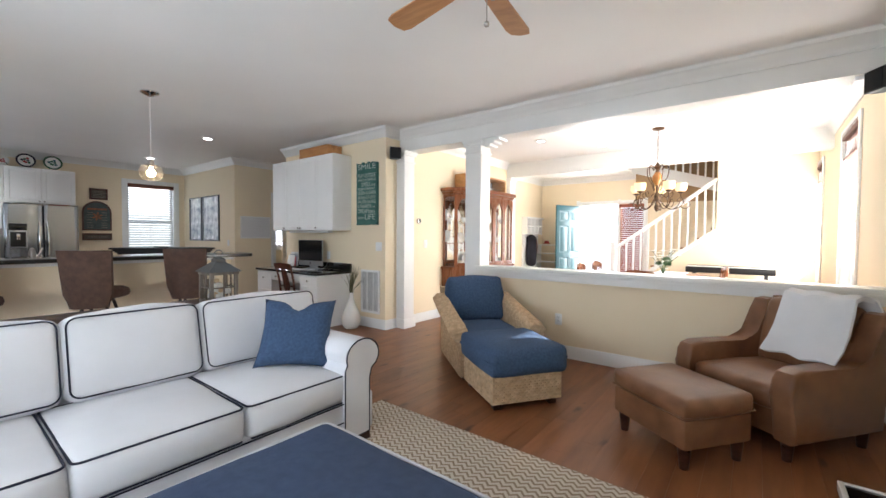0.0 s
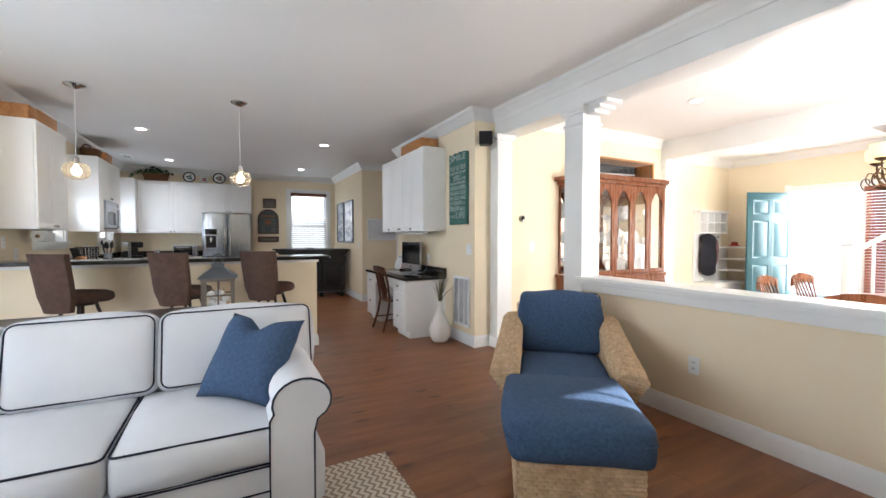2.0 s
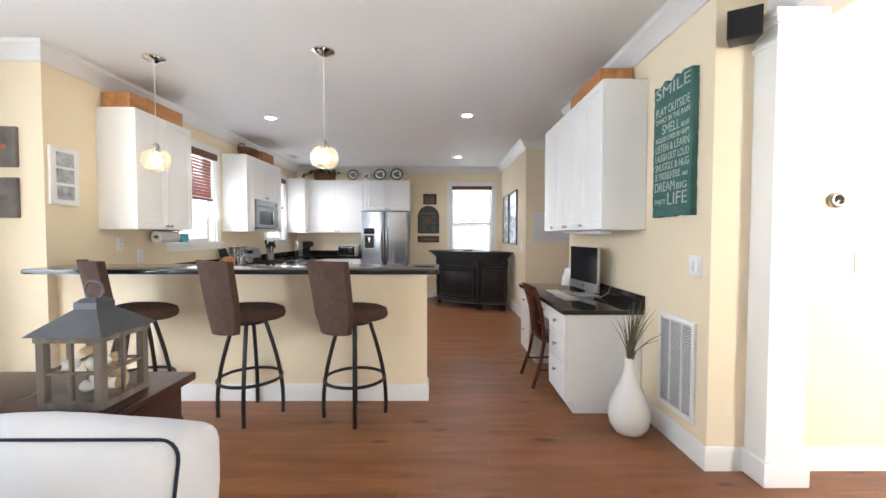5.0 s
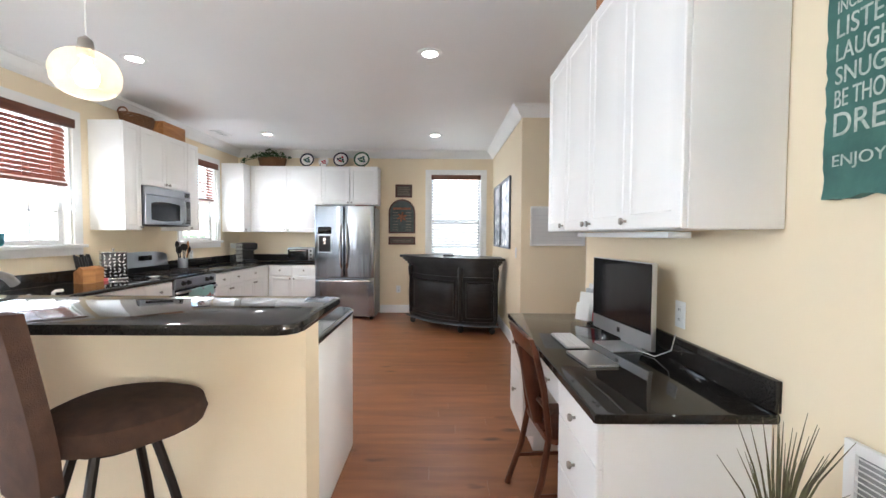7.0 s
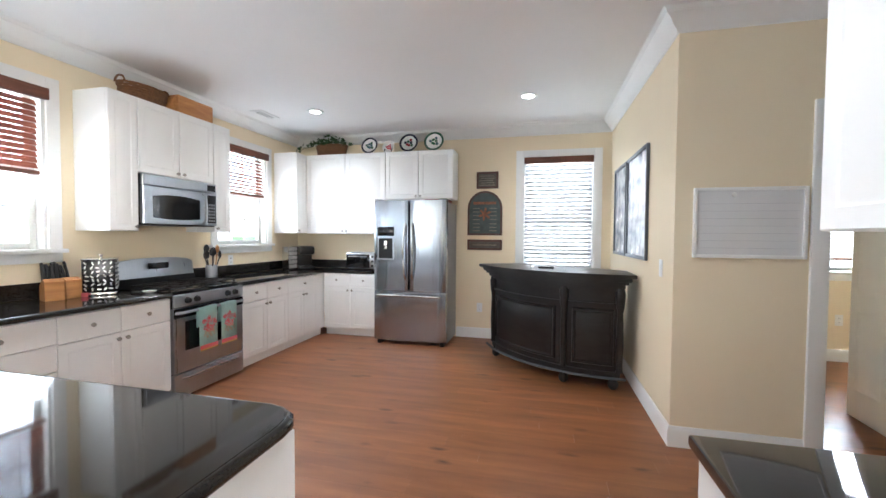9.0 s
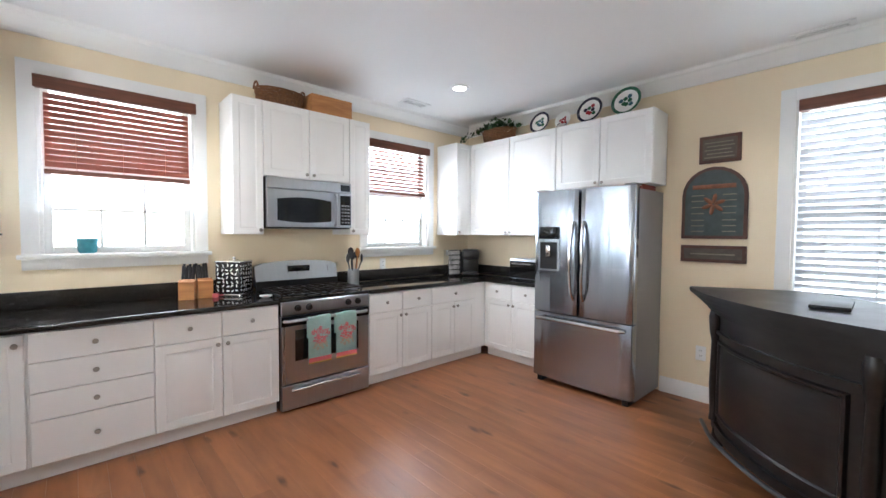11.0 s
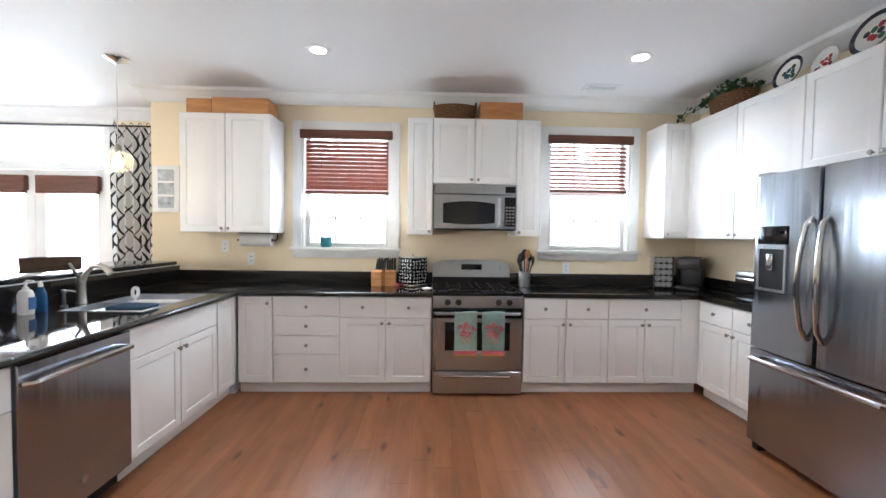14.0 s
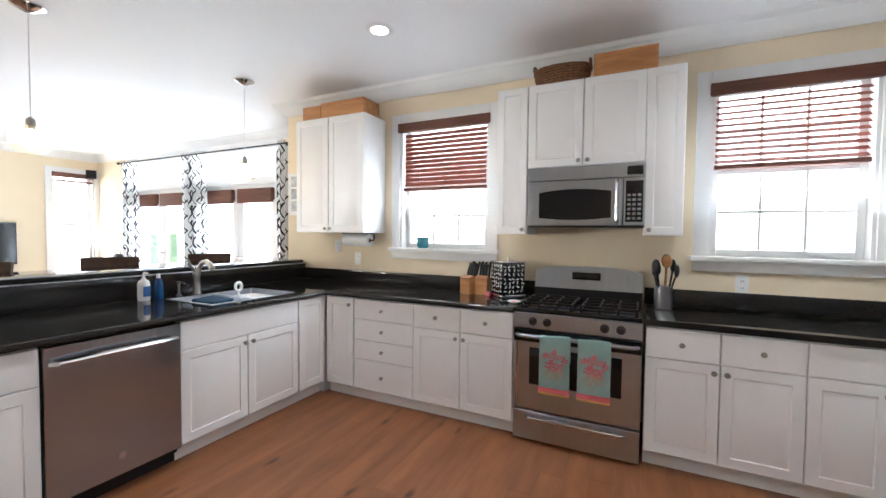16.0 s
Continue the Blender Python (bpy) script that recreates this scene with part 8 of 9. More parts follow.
G1, R1, K1, B1 = (mat(n, c, 0.25, bump=0) for n, c in (("plate_green", (0.04, 0.12, 0.07)), ("plate_red", (0.35, 0.04, 0.05)), ("plate_black", (0.03, 0.03, 0.05)), ("plate_blue", (0.06, 0.13, 0.16))))
plate(2.83, 0.115, K1, [B1, G1], "white plate with a black rim and blue motif")
plate(3.10, 0.085, CERAMIC, [R1], "small white plate with a red motif")
plate(3.38, 0.125, K1, [R1, G1, K1], "white plate with a black rim and flower motif")
plate(3.72, 0.13, G1, [G1, B1], "white plate with a green rim and leaf motif")

# ---- dining room and foyer ----
# china cabinet against the west wall, its front facing east
t = thing("china_cabinet", "cherry wood china cabinet with arched glass doors", "cabinet", (-4.495, 7.35, 0), 90)
CWID, CDEP = 1.70, 0.42


def plan(grow, d=CDEP):
    return [(-grow, 0), (-grow, -d + 0.20), (0.20, -d - grow), (CWID - 0.20, -d - grow), (CWID + grow, -d + 0.20), (CWID + grow, 0)]


part("base", prism(B(), plan(0.03), 0.0, 0.76, 0.006), CHERRY, t)
part("waist", prism(B(), plan(0.055), 0.76, 0.80, 0.008), CHERRY, t)
part("cornice", prism(B(), plan(0.03), 1.94, 1.98, 0.008), CHERRY, t)
part("cornice", prism(B(), plan(0.075), 1.98, 2.04, 0.014), CHERRY, t)
part("back", bx((0, -0.02, 0.80), (CWID, 0, 1.94)), CHERRY, t)
part("top", prism(B(), plan(-0.01), 1.90, 1.94), CHERRY, t)
part("mirror_back", bx((0.02, -0.026, 0.81), (CWID - 0.02, -0.021, 1.90)), mat("mirror", (0.88, 0.89, 0.88), 0.03, 1.0, var=0.01, bump=0, rvar=0.01), t, "mirrored back panel")
segs = [((0, -CDEP + 0.20), (0.20, -CDEP))] + [((0.20 + 0.325 * k, -CDEP), (0.20 + 0.325 * (k + 1), -CDEP)) for k in range(4)] + [((CWID - 0.20, -CDEP), (CWID, -CDEP + 0.20))]


def glazed_door(a, b):
    """A door with an arched glass light between two plan points."""
    a3, b3 = Vector((*a, 0)), Vector((*b, 0))
    al = (b3 - a3).normalized()
    m = Matrix.Translation(a3) @ Matrix(((al.x, -al.y, 0, 0), (al.y, al.x, 0, 0), (0, 0, 1, 0), (0, 0, 0, 1)))
    L = (b3 - a3).length
    bm = B()
    box(bm, (0, -0.012, 0.80), (0.05, 0.012, 1.93), 0.003)
    box(bm, (L - 0.05, -0.012, 0.80), (L, 0.012, 1.93), 0.003)
    box(bm, (0.05, -0.012, 0.80), (L - 0.05, 0.012, 0.86), 0.003)
    n = 10
    up, lo = [], []
    for k in range(n + 1):
        u = k / n
        x = 0.05 + (L - 0.10) * u
        up.append((x, 1.93))
        lo.append((x, 1.72 + 0.15 * (1 - abs(2 * u - 1) ** 1.6)))
    for y in (-0.012, 0.012):
        vu = [bm.verts.new((x, y, z)) for x, z in up]
        vl = [bm.verts.new((x, y, z)) for x, z in lo]
        for k in range(n):
            bm.faces.new((vu[k], vu[k + 1], vl[k + 1], vl[k]))
    bmesh.ops.transform(bm, matrix=m, verts=bm.verts)
    d = part("door", bm, CHERRY, t)
    bm = bx((0.04, -0.002, 0.85), (L - 0.04, 0.002, 1.90))
    bmesh.ops.transform(bm, matrix=m, verts=bm.verts)
    part("pane", bm, GLASS, d)


for a, b in segs:
    glazed_door(a, b)
for z in (1.16, 1.50):
    part("glass_shelf", prism(B(), plan(-0.03, CDEP - 0.02), z, z + 0.008), GLASS, t)
for k in range(2):
    for j in range(2):
        x0 = 0.20 + 0.65 * k + 0.325 * j
        bm = panel_bm(x0 + 0.01, x0 + 0.315, 0.10, 0.70, -CDEP - 0.03, 0.018)
        part("lower_door", bm, CHERRY, t)
rnd = random.Random(21)
for z in (0.801, 1.169, 1.509):
    for k in range(9):
        x = 0.16 + 0.17 * k + rnd.uniform(-0.02, 0.02)
        kind = rnd.random()
        at = (-4.495 + rnd.uniform(0.12, 0.30), 7.35 + x, z)
        if kind < 0.4:
            r = rnd.uniform(0.08, 0.11)
            o = solid("china_plate", turned(B(), [(0, 0), (r * 0.6, 0), (r, 0.018), (r, 0.022), (r * 0.6, 0.006), (0, 0.005)], 20), CERAMIC, "white china plate standing in the cabinet", "plate", "china in the cabinet")
            o.matrix_basis = pose(at[0] - 0.05, at[1], at[2] + r * 0.98, 0, 76, 0)
        elif kind < 0.75:
            h = rnd.uniform(0.07, 0.12)
            solid("china_cup", turned(B(), [(0.022, 0), (0.03, 0.008), (0.045, h * 0.7), (0.05, h), (0.044, h), (0.025, 0.012), (0, 0.01)], 16), CERAMIC, "white china cup in the cabinet", "cup", "china in the cabinet", at=at)
        else:
            h = rnd.uniform(0.14, 0.20)
            solid("wine_glass", turned(B(), [(0.03, 0), (0.03, 0.004), (0.004, 0.01), (0.004, h * 0.45), (0.032, h * 0.65), (0.034, h * 0.8), (0.028, h), (0.026, h), (0.03, h * 0.7), (0.0, h * 0.5)], 14), GLASS, "clear stemmed glass in the cabinet", "glass", "china in the cabinet", at=at)
# wooden display case on top
t = thing("display_case", "oak display case with a dark glazed front", "display case", (-4.47, 7.62, 2.041), 90)
OAK = wood_mat("golden_oak", (0.34, 0.15, 0.04), (0.55, 0.27, 0.09), (1.4, 9, 9), 0.4)
bm = B()
for a, b in (((0, -0.30, 0), (1.15, 0, 0.025)), ((0, -0.30, 0.225), (1.15, 0, 0.25)), ((0, -0.30, 0.025), (0.03, 0, 0.225)), ((1.12, -0.30, 0.025), (1.15, 0, 0.225)), ((0.03, -0.02, 0.025), (1.12, 0, 0.225))):
    box(bm, a, b, 0.003)
part("case", bm, OAK, t)
part("lining", bx((0.03, -0.03, 0.025), (1.12, -0.021, 0.225)), mat("dark_velvet", (0.03, 0.03, 0.035), 0.9), t)
part("pane", bx((0.03, -0.295, 0.025), (1.12, -0.29, 0.225)), GLASS, t)
part("ship_model", tube(B(), [(0.15, -0.15, 0.07), (0.5, -0.15, 0.06), (0.95, -0.15, 0.09)], 0.02, 8, taper=[0.005, 0.024, 0.006]), PAPER, t, "long pale model inside")

# dining table, chairs, flowers
TX, TY = -1.55, 8.55
t = thing("dining_table", "oval cherry dining table under the chandelier", "table", (TX, TY, 0))
part("tabletop", prism(B(), [(0.55 * math.cos(a), 0.85 * math.sin(a)) for a in [k * math.pi / 20 for k in range(40)]], 0.725, 0.755, 0.008), CHERRY, t)
part("pedestal", turned(B(), [(0.20, 0.0), (0.20, 0.05), (0.09, 0.10), (0.06, 0.30), (0.09, 0.50), (0.07, 0.62), (0.20, 0.70), (0.20, 0.725)], 20), CHERRY, t)
solid("table_runner", bx((TX - 0.20, TY - 0.78, 0.756), (TX + 0.20, TY + 0.78, 0.760)), PAPER, "white cloth runner on the dining table", "table runner")


def dining_chair(at, turn):
    t = thing("dining_chair", "cherry wooden dining chair with a curved top rail", "chair", at, turn, "chairs round the dining table")
    part("seat", prism(B(), round_rect(-0.22, 0.22, -0.21, 0.20, 0.07), 0.43, 0.465, 0.010), CHERRY, t)
    for s in (-1, 1):
        part("front_leg", tube(B(), [(s * 0.17, -0.16, 0.44), (s * 0.20, -0.20, 0.0)], 0.018, 8), CHERRY, t)
        part("back_leg", tube(B(), [(s * 0.17, 0.16, 0.44), (s * 0.20, 0.22, 0.0)], 0.018, 8), CHERRY, t)
        part("stretcher", tube(B(), [(s * 0.187, -0.185, 0.18), (s * 0.187, 0.195, 0.18)], 0.010, 6), CHERRY, t)
    for k in range(7):
        x = -0.165 + 0.055 * k
        part("spindle", tube(B(), [(x, 0.17, 0.46), (x * 1.12, 0.22, 0.66), (x * 1.2, 0.26 + 0.03 * (1 - (x / 0.17) ** 2), 0.84)], 0.008, 6), CHERRY, t)
    bm = B()
    rows = []
    for z, dz in ((0.82, 0.03), (0.85, 0.03), (0.90, 0.03)):
        r = [(x, 0.25 + 0.035 * (1 - (x / 0.23) ** 2), z - 0.05 * (x / 0.23) ** 2) for x in np.linspace(-0.23, 0.23, 11)]
        rows.append([bm.verts.new(p) for p in r] + [bm.verts.new((p[0], p[1] + 0.024, p[2])) for p in r[::-1]])
    for p, q in zip(rows, rows[1:]):
        for k in range(len(p)):
            bm.faces.new((p[k], p[(k + 1) % len(p)], q[(k + 1) % len(p)], q[k]))
    bm.faces.new(rows[0][::-1])
    bm.faces.new(rows[-1])
    part("top_rail", bm, CHERRY, t)
    return t


ch = dining_chair((-1.62, 7.62, 0), 180)
copy_thing(ch, pose(-2.32, 8.95, 0, 0, 0, 90))
copy_thing(ch, pose(-1.15, 8.92, 0, 0, 0, -80))
copy_thing(ch, pose(-2.34, 8.30, 0, 0, 0, 96))
t = thing("flower_vase", "clear glass vase with white flowers", "vase", (TX, TY - 0.10, 0.761))
part("vase", turned(B(), [(0.05, 0), (0.075, 0.03), (0.08, 0.09), (0.045, 0.17), (0.05, 0.20)], 20, caps=False), GLASS, t)
rnd = random.Random(5)
PETAL = mat("white_petals", (0.8, 0.8, 0.76), 0.7, var=0.05)
for k in range(14):
    a, r, h = rnd.uniform(0, 6.28), rnd.uniform(0.03, 0.2), rnd.uniform(0.24, 0.36)
    tip = Vector((r * math.cos(a), r * math.sin(a), h))
    s = part("stem", tube(B(), [(0, 0, 0.02), (tip.x * 0.4, tip.y * 0.4, h * 0.6), tip], 0.003, 5), GREEN_LEAF, t)
    bm = B()
    for j in range(6):
        b = 6.28 * j / 6
        c = bm.verts.new(tip)
        p1 = bm.verts.new(tip + Vector((0.035 * math.cos(b - 0.35), 0.035 * math.sin(b - 0.35), 0.012)))
        p2 = bm.verts.new(tip + Vector((0.05 * math.cos(b), 0.05 * math.sin(b), 0.004)))
        p3 = bm.verts.new(tip + Vector((0.035 * math.cos(b + 0.35), 0.035 * math.sin(b + 0.35), 0.012)))
        bm.faces.new((c, p1, p2, p3))
    part("petals", bm, PETAL, s)
for k in range(18):
    a = rnd.uniform(0, 6.28)
    part("leaf", leaf_bm(0.07), GREEN_LEAF, t).matrix_basis = pose(0.06 * math.cos(a), 0.06 * math.sin(a), rnd.uniform(0.16, 0.26), rnd.uniform(-50, 50), rnd.uniform(-50, 50), rnd.uniform(0, 360))

# chandelier
CX, CY = -1.61, 8.25
SHADE = glow("lit_alabaster", (0.95, 0.70, 0.34), 0.30)
t = thing("chandelier", "bronze scroll chandelier with lit cream glass shades", "chandelier", (CX, CY, 0))
part("canopy", turned(B(), [(0.075, H - 0.001), (0.07, H - 0.02), (0.02, H - 0.035), (0, H - 0.036)], 20), BRONZE, t)
for k in range(11):
    z = 2.665 - 0.034 * k
    part("chain_link", tube(B(), [(0.010 * math.cos(a) if k % 2 else 0, 0 if k % 2 else 0.010 * math.cos(a), z + 0.022 * math.sin(a)) for a in [j * math.pi / 6 for j in range(12)]], 0.003, 5, True), BRONZE, t)
part("stem", turned(B(), [(0.0, 1.62), (0.02, 1.64), (0.035, 1.68), (0.02, 1.72), (0.035, 1.78), (0.035, 1.83), (0.018, 1.88), (0.018, 1.98), (0.045, 2.02), (0.055, 2.08), (0.03, 2.14), (0.02, 2.18), (0.045, 2.21), (0.015, 2.26), (0, 2.29)], 18), BRONZE, t)
part("amber_body", turned(B(), [(0.02, 1.97), (0.056, 2.03), (0.06, 2.09), (0.025, 2.15)], 18), mat("amber_glass_body", (0.45, 0.20, 0.06), 0.2, second=(0.30, 0.12, 0.03), vscale=20), t)
for k in range(5):
    a = 2 * math.pi * k / 5 + 0.35
    ca, sa = math.cos(a), math.sin(a)

    def P(r, z):
        return (r * ca, r * sa, z)

    part("arm", tube(B(), bend([P(0.03, 1.80), P(0.08, 1.71), P(0.16, 1.655), P(0.25, 1.67), P(0.31, 1.73), P(0.29, 1.80), P(0.25, 1.79), P(0.245, 1.755), P(0.27, 1.75)]), 0.007, 7), BRONZE, t)
    part("arm", tube(B(), bend([P(0.20, 1.655), P(0.25, 1.70), P(0.275, 1.78), P(0.28, 1.86)]), 0.007, 7), BRONZE, t)
    part("scroll", tube(B(), bend([P(0.05, 2.17), P(0.075, 2.215), P(0.12, 2.22), P(0.135, 2.17), P(0.12, 2.08), P(0.07, 1.99), P(0.04, 1.90)]), 0.006, 7), BRONZE, t)
    part("scroll", tube(B(), bend([P(0.27, 1.685), P(0.34, 1.66), P(0.385, 1.70), P(0.37, 1.755), P(0.33, 1.75), P(0.325, 1.715)]), 0.005, 6), BRONZE, t)
    part("scroll", tube(B(), bend([P(0.05, 1.86), P(0.12, 1.80), P(0.18, 1.82), P(0.185, 1.87), P(0.15, 1.88), P(0.14, 1.85)]), 0.005, 6), BRONZE, t)
    part("cup", turned(B(), [(0.015, 1.855), (0.04, 1.87), (0.045, 1.88), (0, 1.881)], 14, (0.28 * ca, 0.28 * sa, 0)), BRONZE, t)
    part("shade", smooth(turned(B(), [(0.04, 1.88), (0.065, 1.90), (0.072, 1.94), (0.07, 1.985), (0.064, 1.985), (0.05, 1.90), (0.0, 1.89)], 20, (0.28 * ca, 0.28 * sa, 0))), SHADE, t, "lit cream glass shade")
t = thing("ceiling_light", "small round flush ceiling light in the foyer", "ceiling light", (-3.3, 10.6, 0))
part("rim", turned(B(), [(0.15, H - 0.001), (0.15, H - 0.02), (0.13, H - 0.025)], 24), NICKEL, t)
part("dome", smooth(turned(B(), [(0.13, H - 0.02), (0.11, H - 0.06), (0.06, H - 0.085), (0, H - 0.09)], 24)), SHADE, t)

# staircase: lower flight rising to the east behind a stringer wall, upper flight rising back to the west
YS = 11.0
SX0, RUN, RISE = -2.92, 0.246, 0.183
STAIR_WALL = WALL
BROWN_WALL = mat("tan_stairwell_paint", (0.42, 0.28, 0.15), 0.8, var=0.03)
bm = B()
v = [(-2.92, 0.0), (-1.13, 0.0), (-1.13, 1.34), (-1.20, 1.34), (-2.92, 0.06)]
a = [bm.verts.new((x, YS, z)) for x, z in v]
b = [bm.verts.new((x, YS + 0.10, z)) for x, z in v]
bm.faces.new(a)
bm.faces.new(b[::-1])
for k in range(len(v)):
    bm.faces.new((a[k], a[(k + 1) % len(v)], b[(k + 1) % len(v)], b[k]))
structure("wall_stair", bm, WALL, "pale yellow wall below the staircase")
structure("wall_stair_end", bx((-1.13, YS, 0), (XE, YS + 0.12, H)), WALL, "pale yellow wall at the end of the staircase")
structure("wall_stairwell", bx((-2.75, 12.19, 2.05), (XE, 12.198, 4.4)), BROWN_WALL, "tan painted stairwell wall")
structure("wall_stairwell_upper", bx((-2.85, 11.06, H + 0.12), (-2.75, 12.35, 4.4)), BROWN_WALL, "tan painted stairwell wall")
structure("wall_stairwell_side", bx((-2.75, 11.06, H + 0.12), (XE, 11.16, 4.4)), BROWN_WALL, "tan painted stairwell wall")
structure("ceiling_stairwell", bx((-2.85, 11.06, 4.4), (XE + 0.15, 12.35, 4.5)), CEIL, "white stairwell ceiling")
structure("wall_stairwell_east", bx((XE, 11.06, H + 0.12), (XE + 0.15, 12.35, 4.4)), BROWN_WALL, "tan painted stairwell wall")
t = thing("staircase", "white staircase with square balusters and handrail", "staircase", kind="structure")
TREAD = wood_mat("oak_treads", (0.20, 0.09, 0.035), (0.36, 0.18, 0.075), (9, 1, 9), 0.35)
for k in range(12):
    x, z = SX0 + RUN * k, RISE * (k + 1)
    part("riser", bx((x, YS + 0.10, z - RISE), (x + 0.02, 11.95, z - 0.03)), WHITE, t)
    part("tread", bx((x - 0.025, YS + 0.10, z - 0.03), (x + RUN + 0.02, 11.95, z), 0.005), TREAD, t)


def slope(x, base=0.06, at=SX0):
    return base + (x - at) * RISE / RUN


bm = B()
v = [(-2.92, slope(-2.92) - 0.02), (-1.13, slope(-1.13) - 0.02), (-1.13, slope(-1.13) + 0.07), (-2.92, slope(-2.92) + 0.07)]
a = [bm.verts.new((x, YS - 0.015, z)) for x, z in v]
b = [bm.verts.new((x, YS + 0.115, z)) for x, z in v]
bm.faces.new(a)
bm.faces.new(b[::-1])
for k in range(4):
    bm.faces.new((a[k], a[(k + 1) % 4], b[(k + 1) % 4], b[k]))
part("stringer", bm, WHITE, t)
n = 13
for k in range(n):
    x = -2.78 + 1.60 * k / (n - 1)
    part("baluster", bx((x - 0.016, YS + 0.035, slope(x) + 0.05), (x + 0.016, YS + 0.067, slope(x) + 0.92), 0.003), WHITE, t)
bm = tube(B(), [(-2.86, YS + 0.05, slope(-2.86) + 0.95), (-1.13, YS + 0.05, slope(-1.13) + 0.95)], 0.034, 8)
part("handrail", bm, WHITE, t)
part("newel_post", bx((-2.95, YS + 0.0, 0), (-2.85, YS + 0.10, 1.16), 0.006), WHITE, t)
part("newel_cap", bx((-2.965, YS - 0.015, 1.16), (-2.835, YS + 0.115, 1.19), 0.006), WHITE, t)
part("landing", bx((-0.96, YS + 0.12, 2.02), (XE, 12.19, 2.20)), WHITE, t)
bm = B()
v = [(-0.96, 2.12), (-0.96, 2.36), (-2.75, 2.36 + 1.79 * 0.32), (-2.75, 2.12 + 1.79 * 0.32)]
a = [bm.verts.new((x, 11.80, z)) for x, z in v]
b = [bm.verts.new((x, 11.84, z)) for x, z in v]
bm.faces.new(a)
bm.faces.new(b[::-1])
for k in range(4):
    bm.faces.new((a[k], a[(k + 1) % 4], b[(k + 1) % 4], b[k]))
part("upper_stringer", bm, WHITE, t)
for k in range(14):
    x = -1.0 - 0.13 * k
    z = 2.36 + (-0.96 - x) * 0.32
    part("upper_baluster", bx((x - 0.016, 11.80, z - 0.01), (x + 0.016, 11.832, z + 0.85), 0.003), WHITE, t)

# electric piano
t = thing("electric_piano", "slim black electric piano on a stand", "piano", (-0.92, 10.70, 0))
part("body", bx((-0.62, -0.16, 0.68), (0.62, 0.16, 0.78), 0.008), BLACK, t)
part("keys", bx((-0.60, -0.155, 0.781), (0.60, -0.02, 0.792), 0.002), PAPER, t)
part("panel", bx((-0.61, 0.0, 0.781), (0.61, 0.15, 0.80), 0.003), BLACK_GLASS, t)
for s in (-0.5, 0.5):
    part("leg", bx((s - 0.025, -0.12, 0), (s + 0.025, 0.12, 0.68), 0.006), BLACK, t)
part("cross_bar", bx((-0.48, -0.02, 0.20), (0.48, 0.02, 0.25)), BLACK, t)
# hall tree with a coat, shoe shelf
t = thing("hall_tree", "white hall tree with cubbies, hooks and a bench", "hall tree", (-4.995, 11.05, 0), 90)
part("back", bx((0, -0.03, 0.0), (0.85, 0, 1.72)), WHITE, t)
part("bench", bx((0, -0.40, 0.0), (0.85, -0.03, 0.46), 0.006), WHITE, t)
part("cornice", bx((-0.03, -0.16, 1.72), (0.88, 0.0, 1.76), 0.006), WHITE, t)
for k in range(5):
    part("divider", bx((0.206 * k, -0.14, 1.36), (0.206 * k + 0.02, -0.03, 1.72)), WHITE, t)
for z in (1.34, 1.53):
    part("shelf", bx((0, -0.14, z), (0.85, -0.03, z + 0.02)), WHITE, t)
for k in range(4):
    part("hook", tube(B(), [(0.15 + 0.18 * k, -0.03, 1.27), (0.15 + 0.18 * k, -0.07, 1.26), (0.15 + 0.18 * k, -0.08, 1.30)], 0.006, 6), IRON, t)
bm = soft_box(B(), (0.12, -0.19, 0.62), (0.42, -0.05, 1.28), 0.05, 7, 0.05, 31, 0.03)
bmesh.ops.transform(bm, matrix=pose(-4.995, 11.05, 0, 0, 0, 90), verts=bm.verts)
solid("coat", smooth(bm), mat("dark_coat_cloth", (0.02, 0.02, 0.03), 0.9, var=0.3), "dark coat hanging from a hook", "coat")
bm = soft_box(B(), (0.45, -0.13, 0.75), (0.58, -0.05, 1.22), 0.03, 5, 0.03, 33, 0.02)
bmesh.ops.transform(bm, matrix=pose(-4.995, 11.05, 0, 0, 0, 90), verts=bm.verts)
solid("scarf", smooth(bm), mat("pink_scarf_cloth", (0.40, 0.20, 0.20), 0.9, var=0.2), "pale pink scarf hanging from a hook", "scarf")
t = thing("shoe_shelf", "white open shoe shelf by the front door", "shelf", (-4.60, 11.90, 0))
for a, b in (((-0.36, -0.16, 0), (-0.34, 0.16, 1.10)), ((0.20, -0.16, 0), (0.22, 0.16, 1.10))):
    part("side", bx(a, b), WHITE, t)
for k in range(6):
    part("shelf", bx((-0.34, -0.16, 0.02 + 0.21 * k), (0.20, 0.16, 0.04 + 0.21 * k)), WHITE, t)
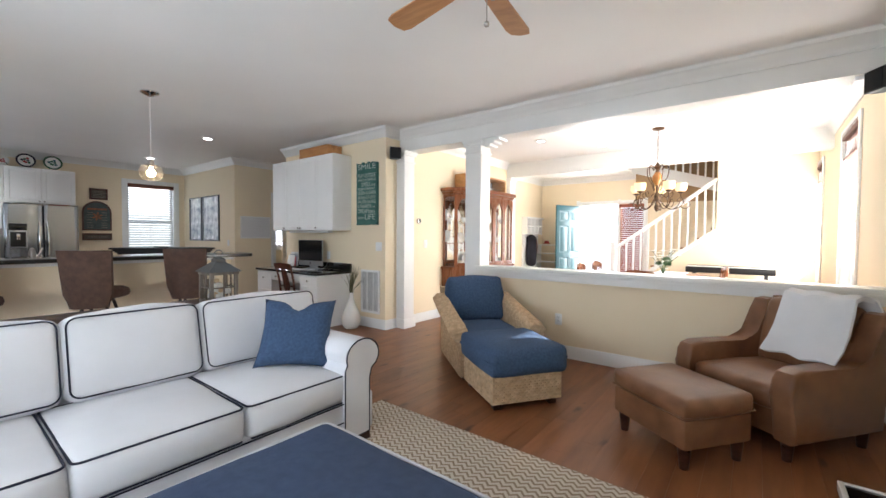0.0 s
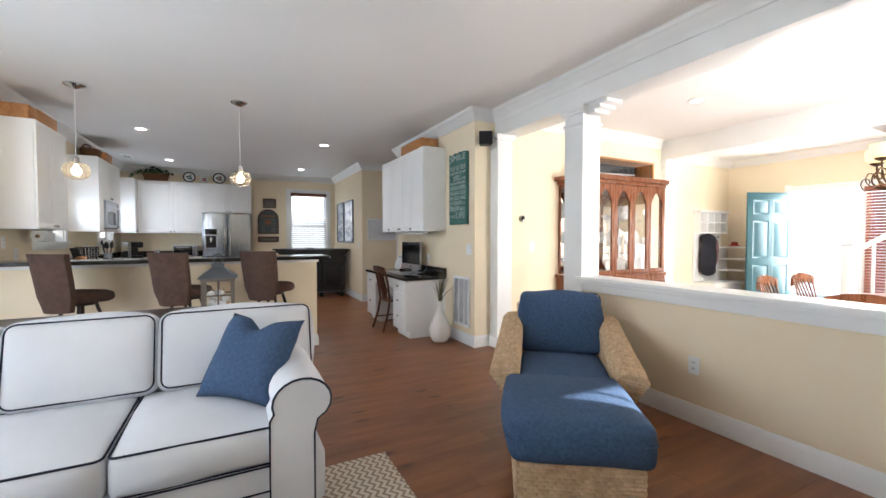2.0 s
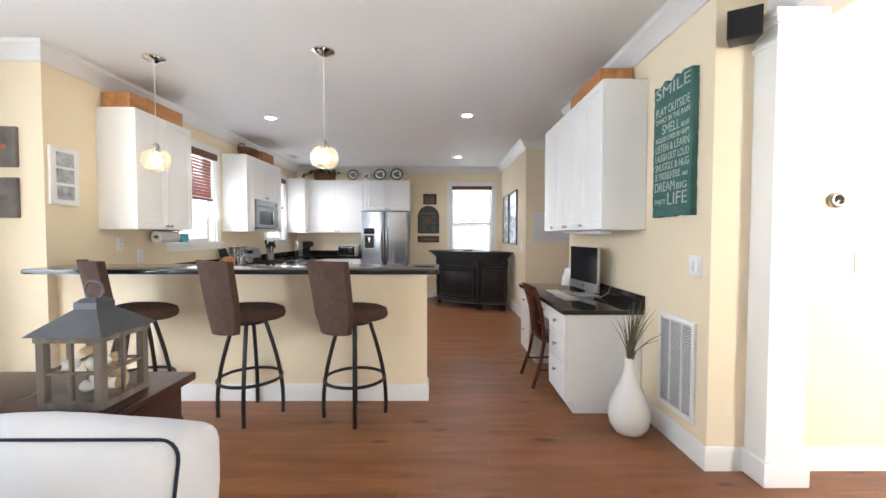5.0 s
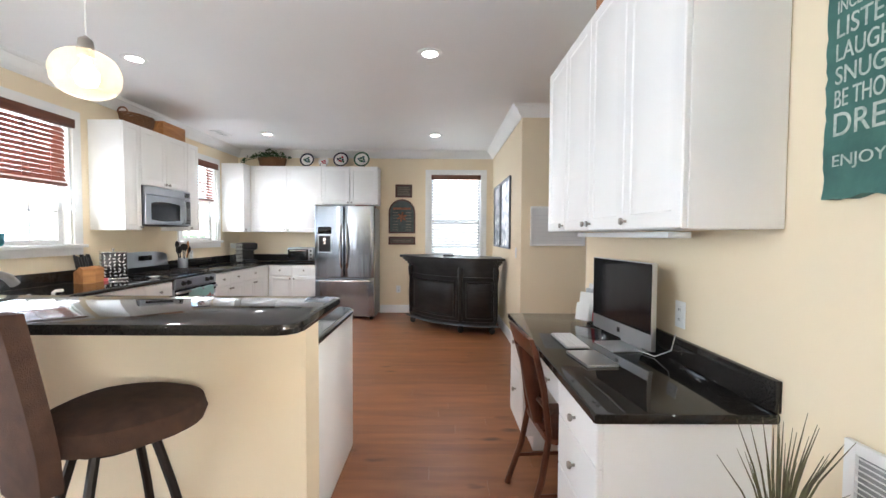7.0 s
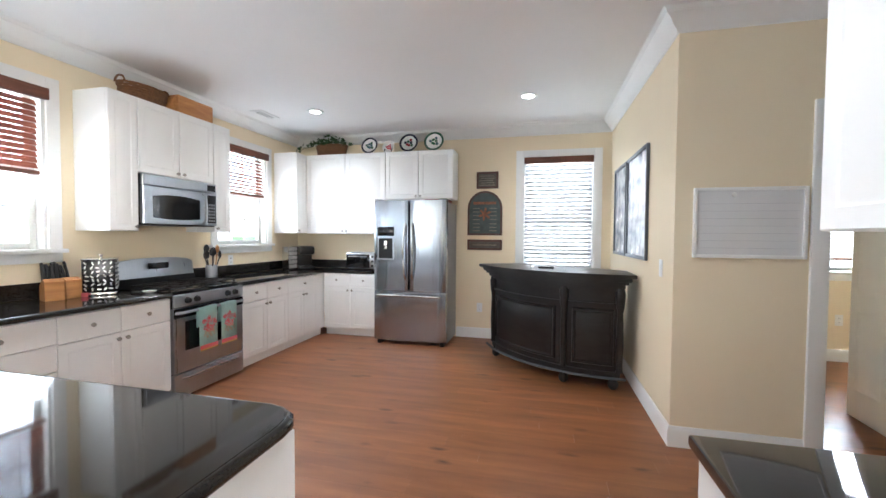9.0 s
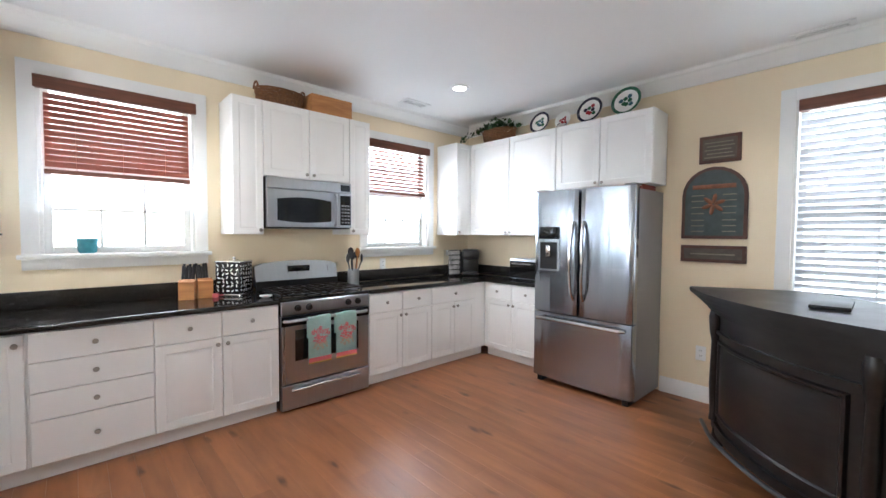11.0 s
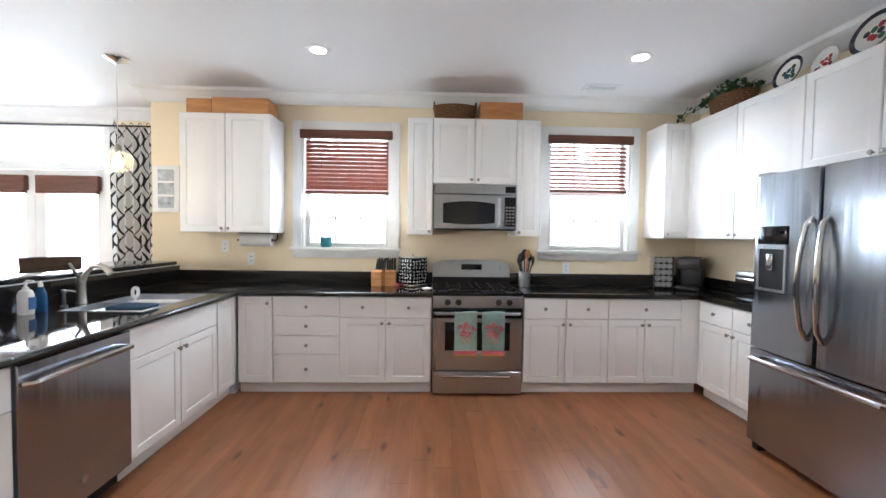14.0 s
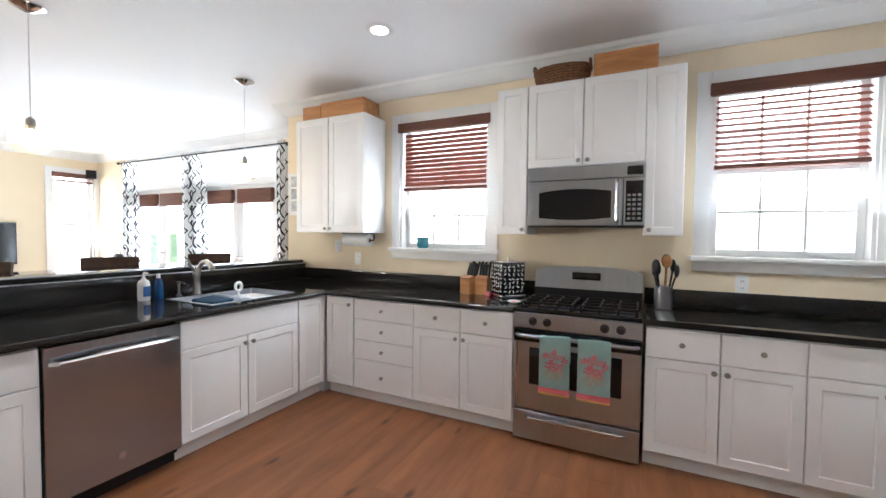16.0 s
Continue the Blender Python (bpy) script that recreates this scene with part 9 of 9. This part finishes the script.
solid("hat", turned(B(), [(0.10, 0), (0.10, 0.008), (0.065, 0.012), (0.05, 0.07), (0, 0.08)], 18, (-4.72, 11.88, 1.111)), mat("red_felt", (0.30, 0.04, 0.03), 0.9), "small red hat on the shoe shelf", "hat")

# ---- floor boards ----
BW, BL = 0.127, 1.25
rnd = random.Random(7)
proto = {}
near, rest = [], []
x = XW
col = 0
while x < XE - 0.001:
    w = min(BW, XE - x)
    y = YL - 0.1 - rnd.uniform(0, BL)
    while y < 12.2:
        a, b = max(y, YL - 0.1), min(y + BL, 12.2)
        if b - a > 0.02:
            full = abs(w - BW) < 1e-6 and abs(b - a - BL) < 1e-6
            cx, cy = x + w / 2, (a + b) / 2
            (near if full and -10.4 < cx < -5.6 and 2.2 < cy < 6.4 else rest).append((x, a, w, b - a))
        y += BL
    x += BW


def board_bm(bm, x, y, w, l, z0=-0.02, z1=0.0):
    e = 0.0007
    lo = [bm.verts.new(p) for p in ((x, y, z0), (x + w, y, z0), (x + w, y + l, z0), (x, y + l, z0))]
    mid = [bm.verts.new((*p, z1 - e)) for p in ((x + 0.0003, y + 0.0003), (x + w - 0.0003, y + 0.0003), (x + w - 0.0003, y + l - 0.0003), (x + 0.0003, y + l - 0.0003))]
    hi = [bm.verts.new((*p, z1)) for p in ((x + e, y + e), (x + w - e, y + e), (x + w - e, y + l - e), (x + e, y + l - e))]
    for p, q in ((lo, mid), (mid, hi)):
        for k in range(4):
            bm.faces.new((p[k], p[(k + 1) % 4], q[(k + 1) % 4], q[k]))
    bm.faces.new(hi)


bm = B()
board_bm(bm, 0, 0, BW, BL)
proto = link_mesh("floor_board", bm, FLOOR, floor, 0)
for k, (x, y, w, l) in enumerate(near[:300]):
    ob = proto if k == 0 else new("floor_board", proto.data)
    ob.parent = floor
    ob.matrix_basis = pose(x, y, 0)
bm = B()
for x, y, w, l in near[300:] + rest:
    board_bm(bm, x, y, w, l)
ob = link_mesh("floor_boards", bm, FLOOR, floor, 0)
tagged(ob, "", "", "", "stuff")
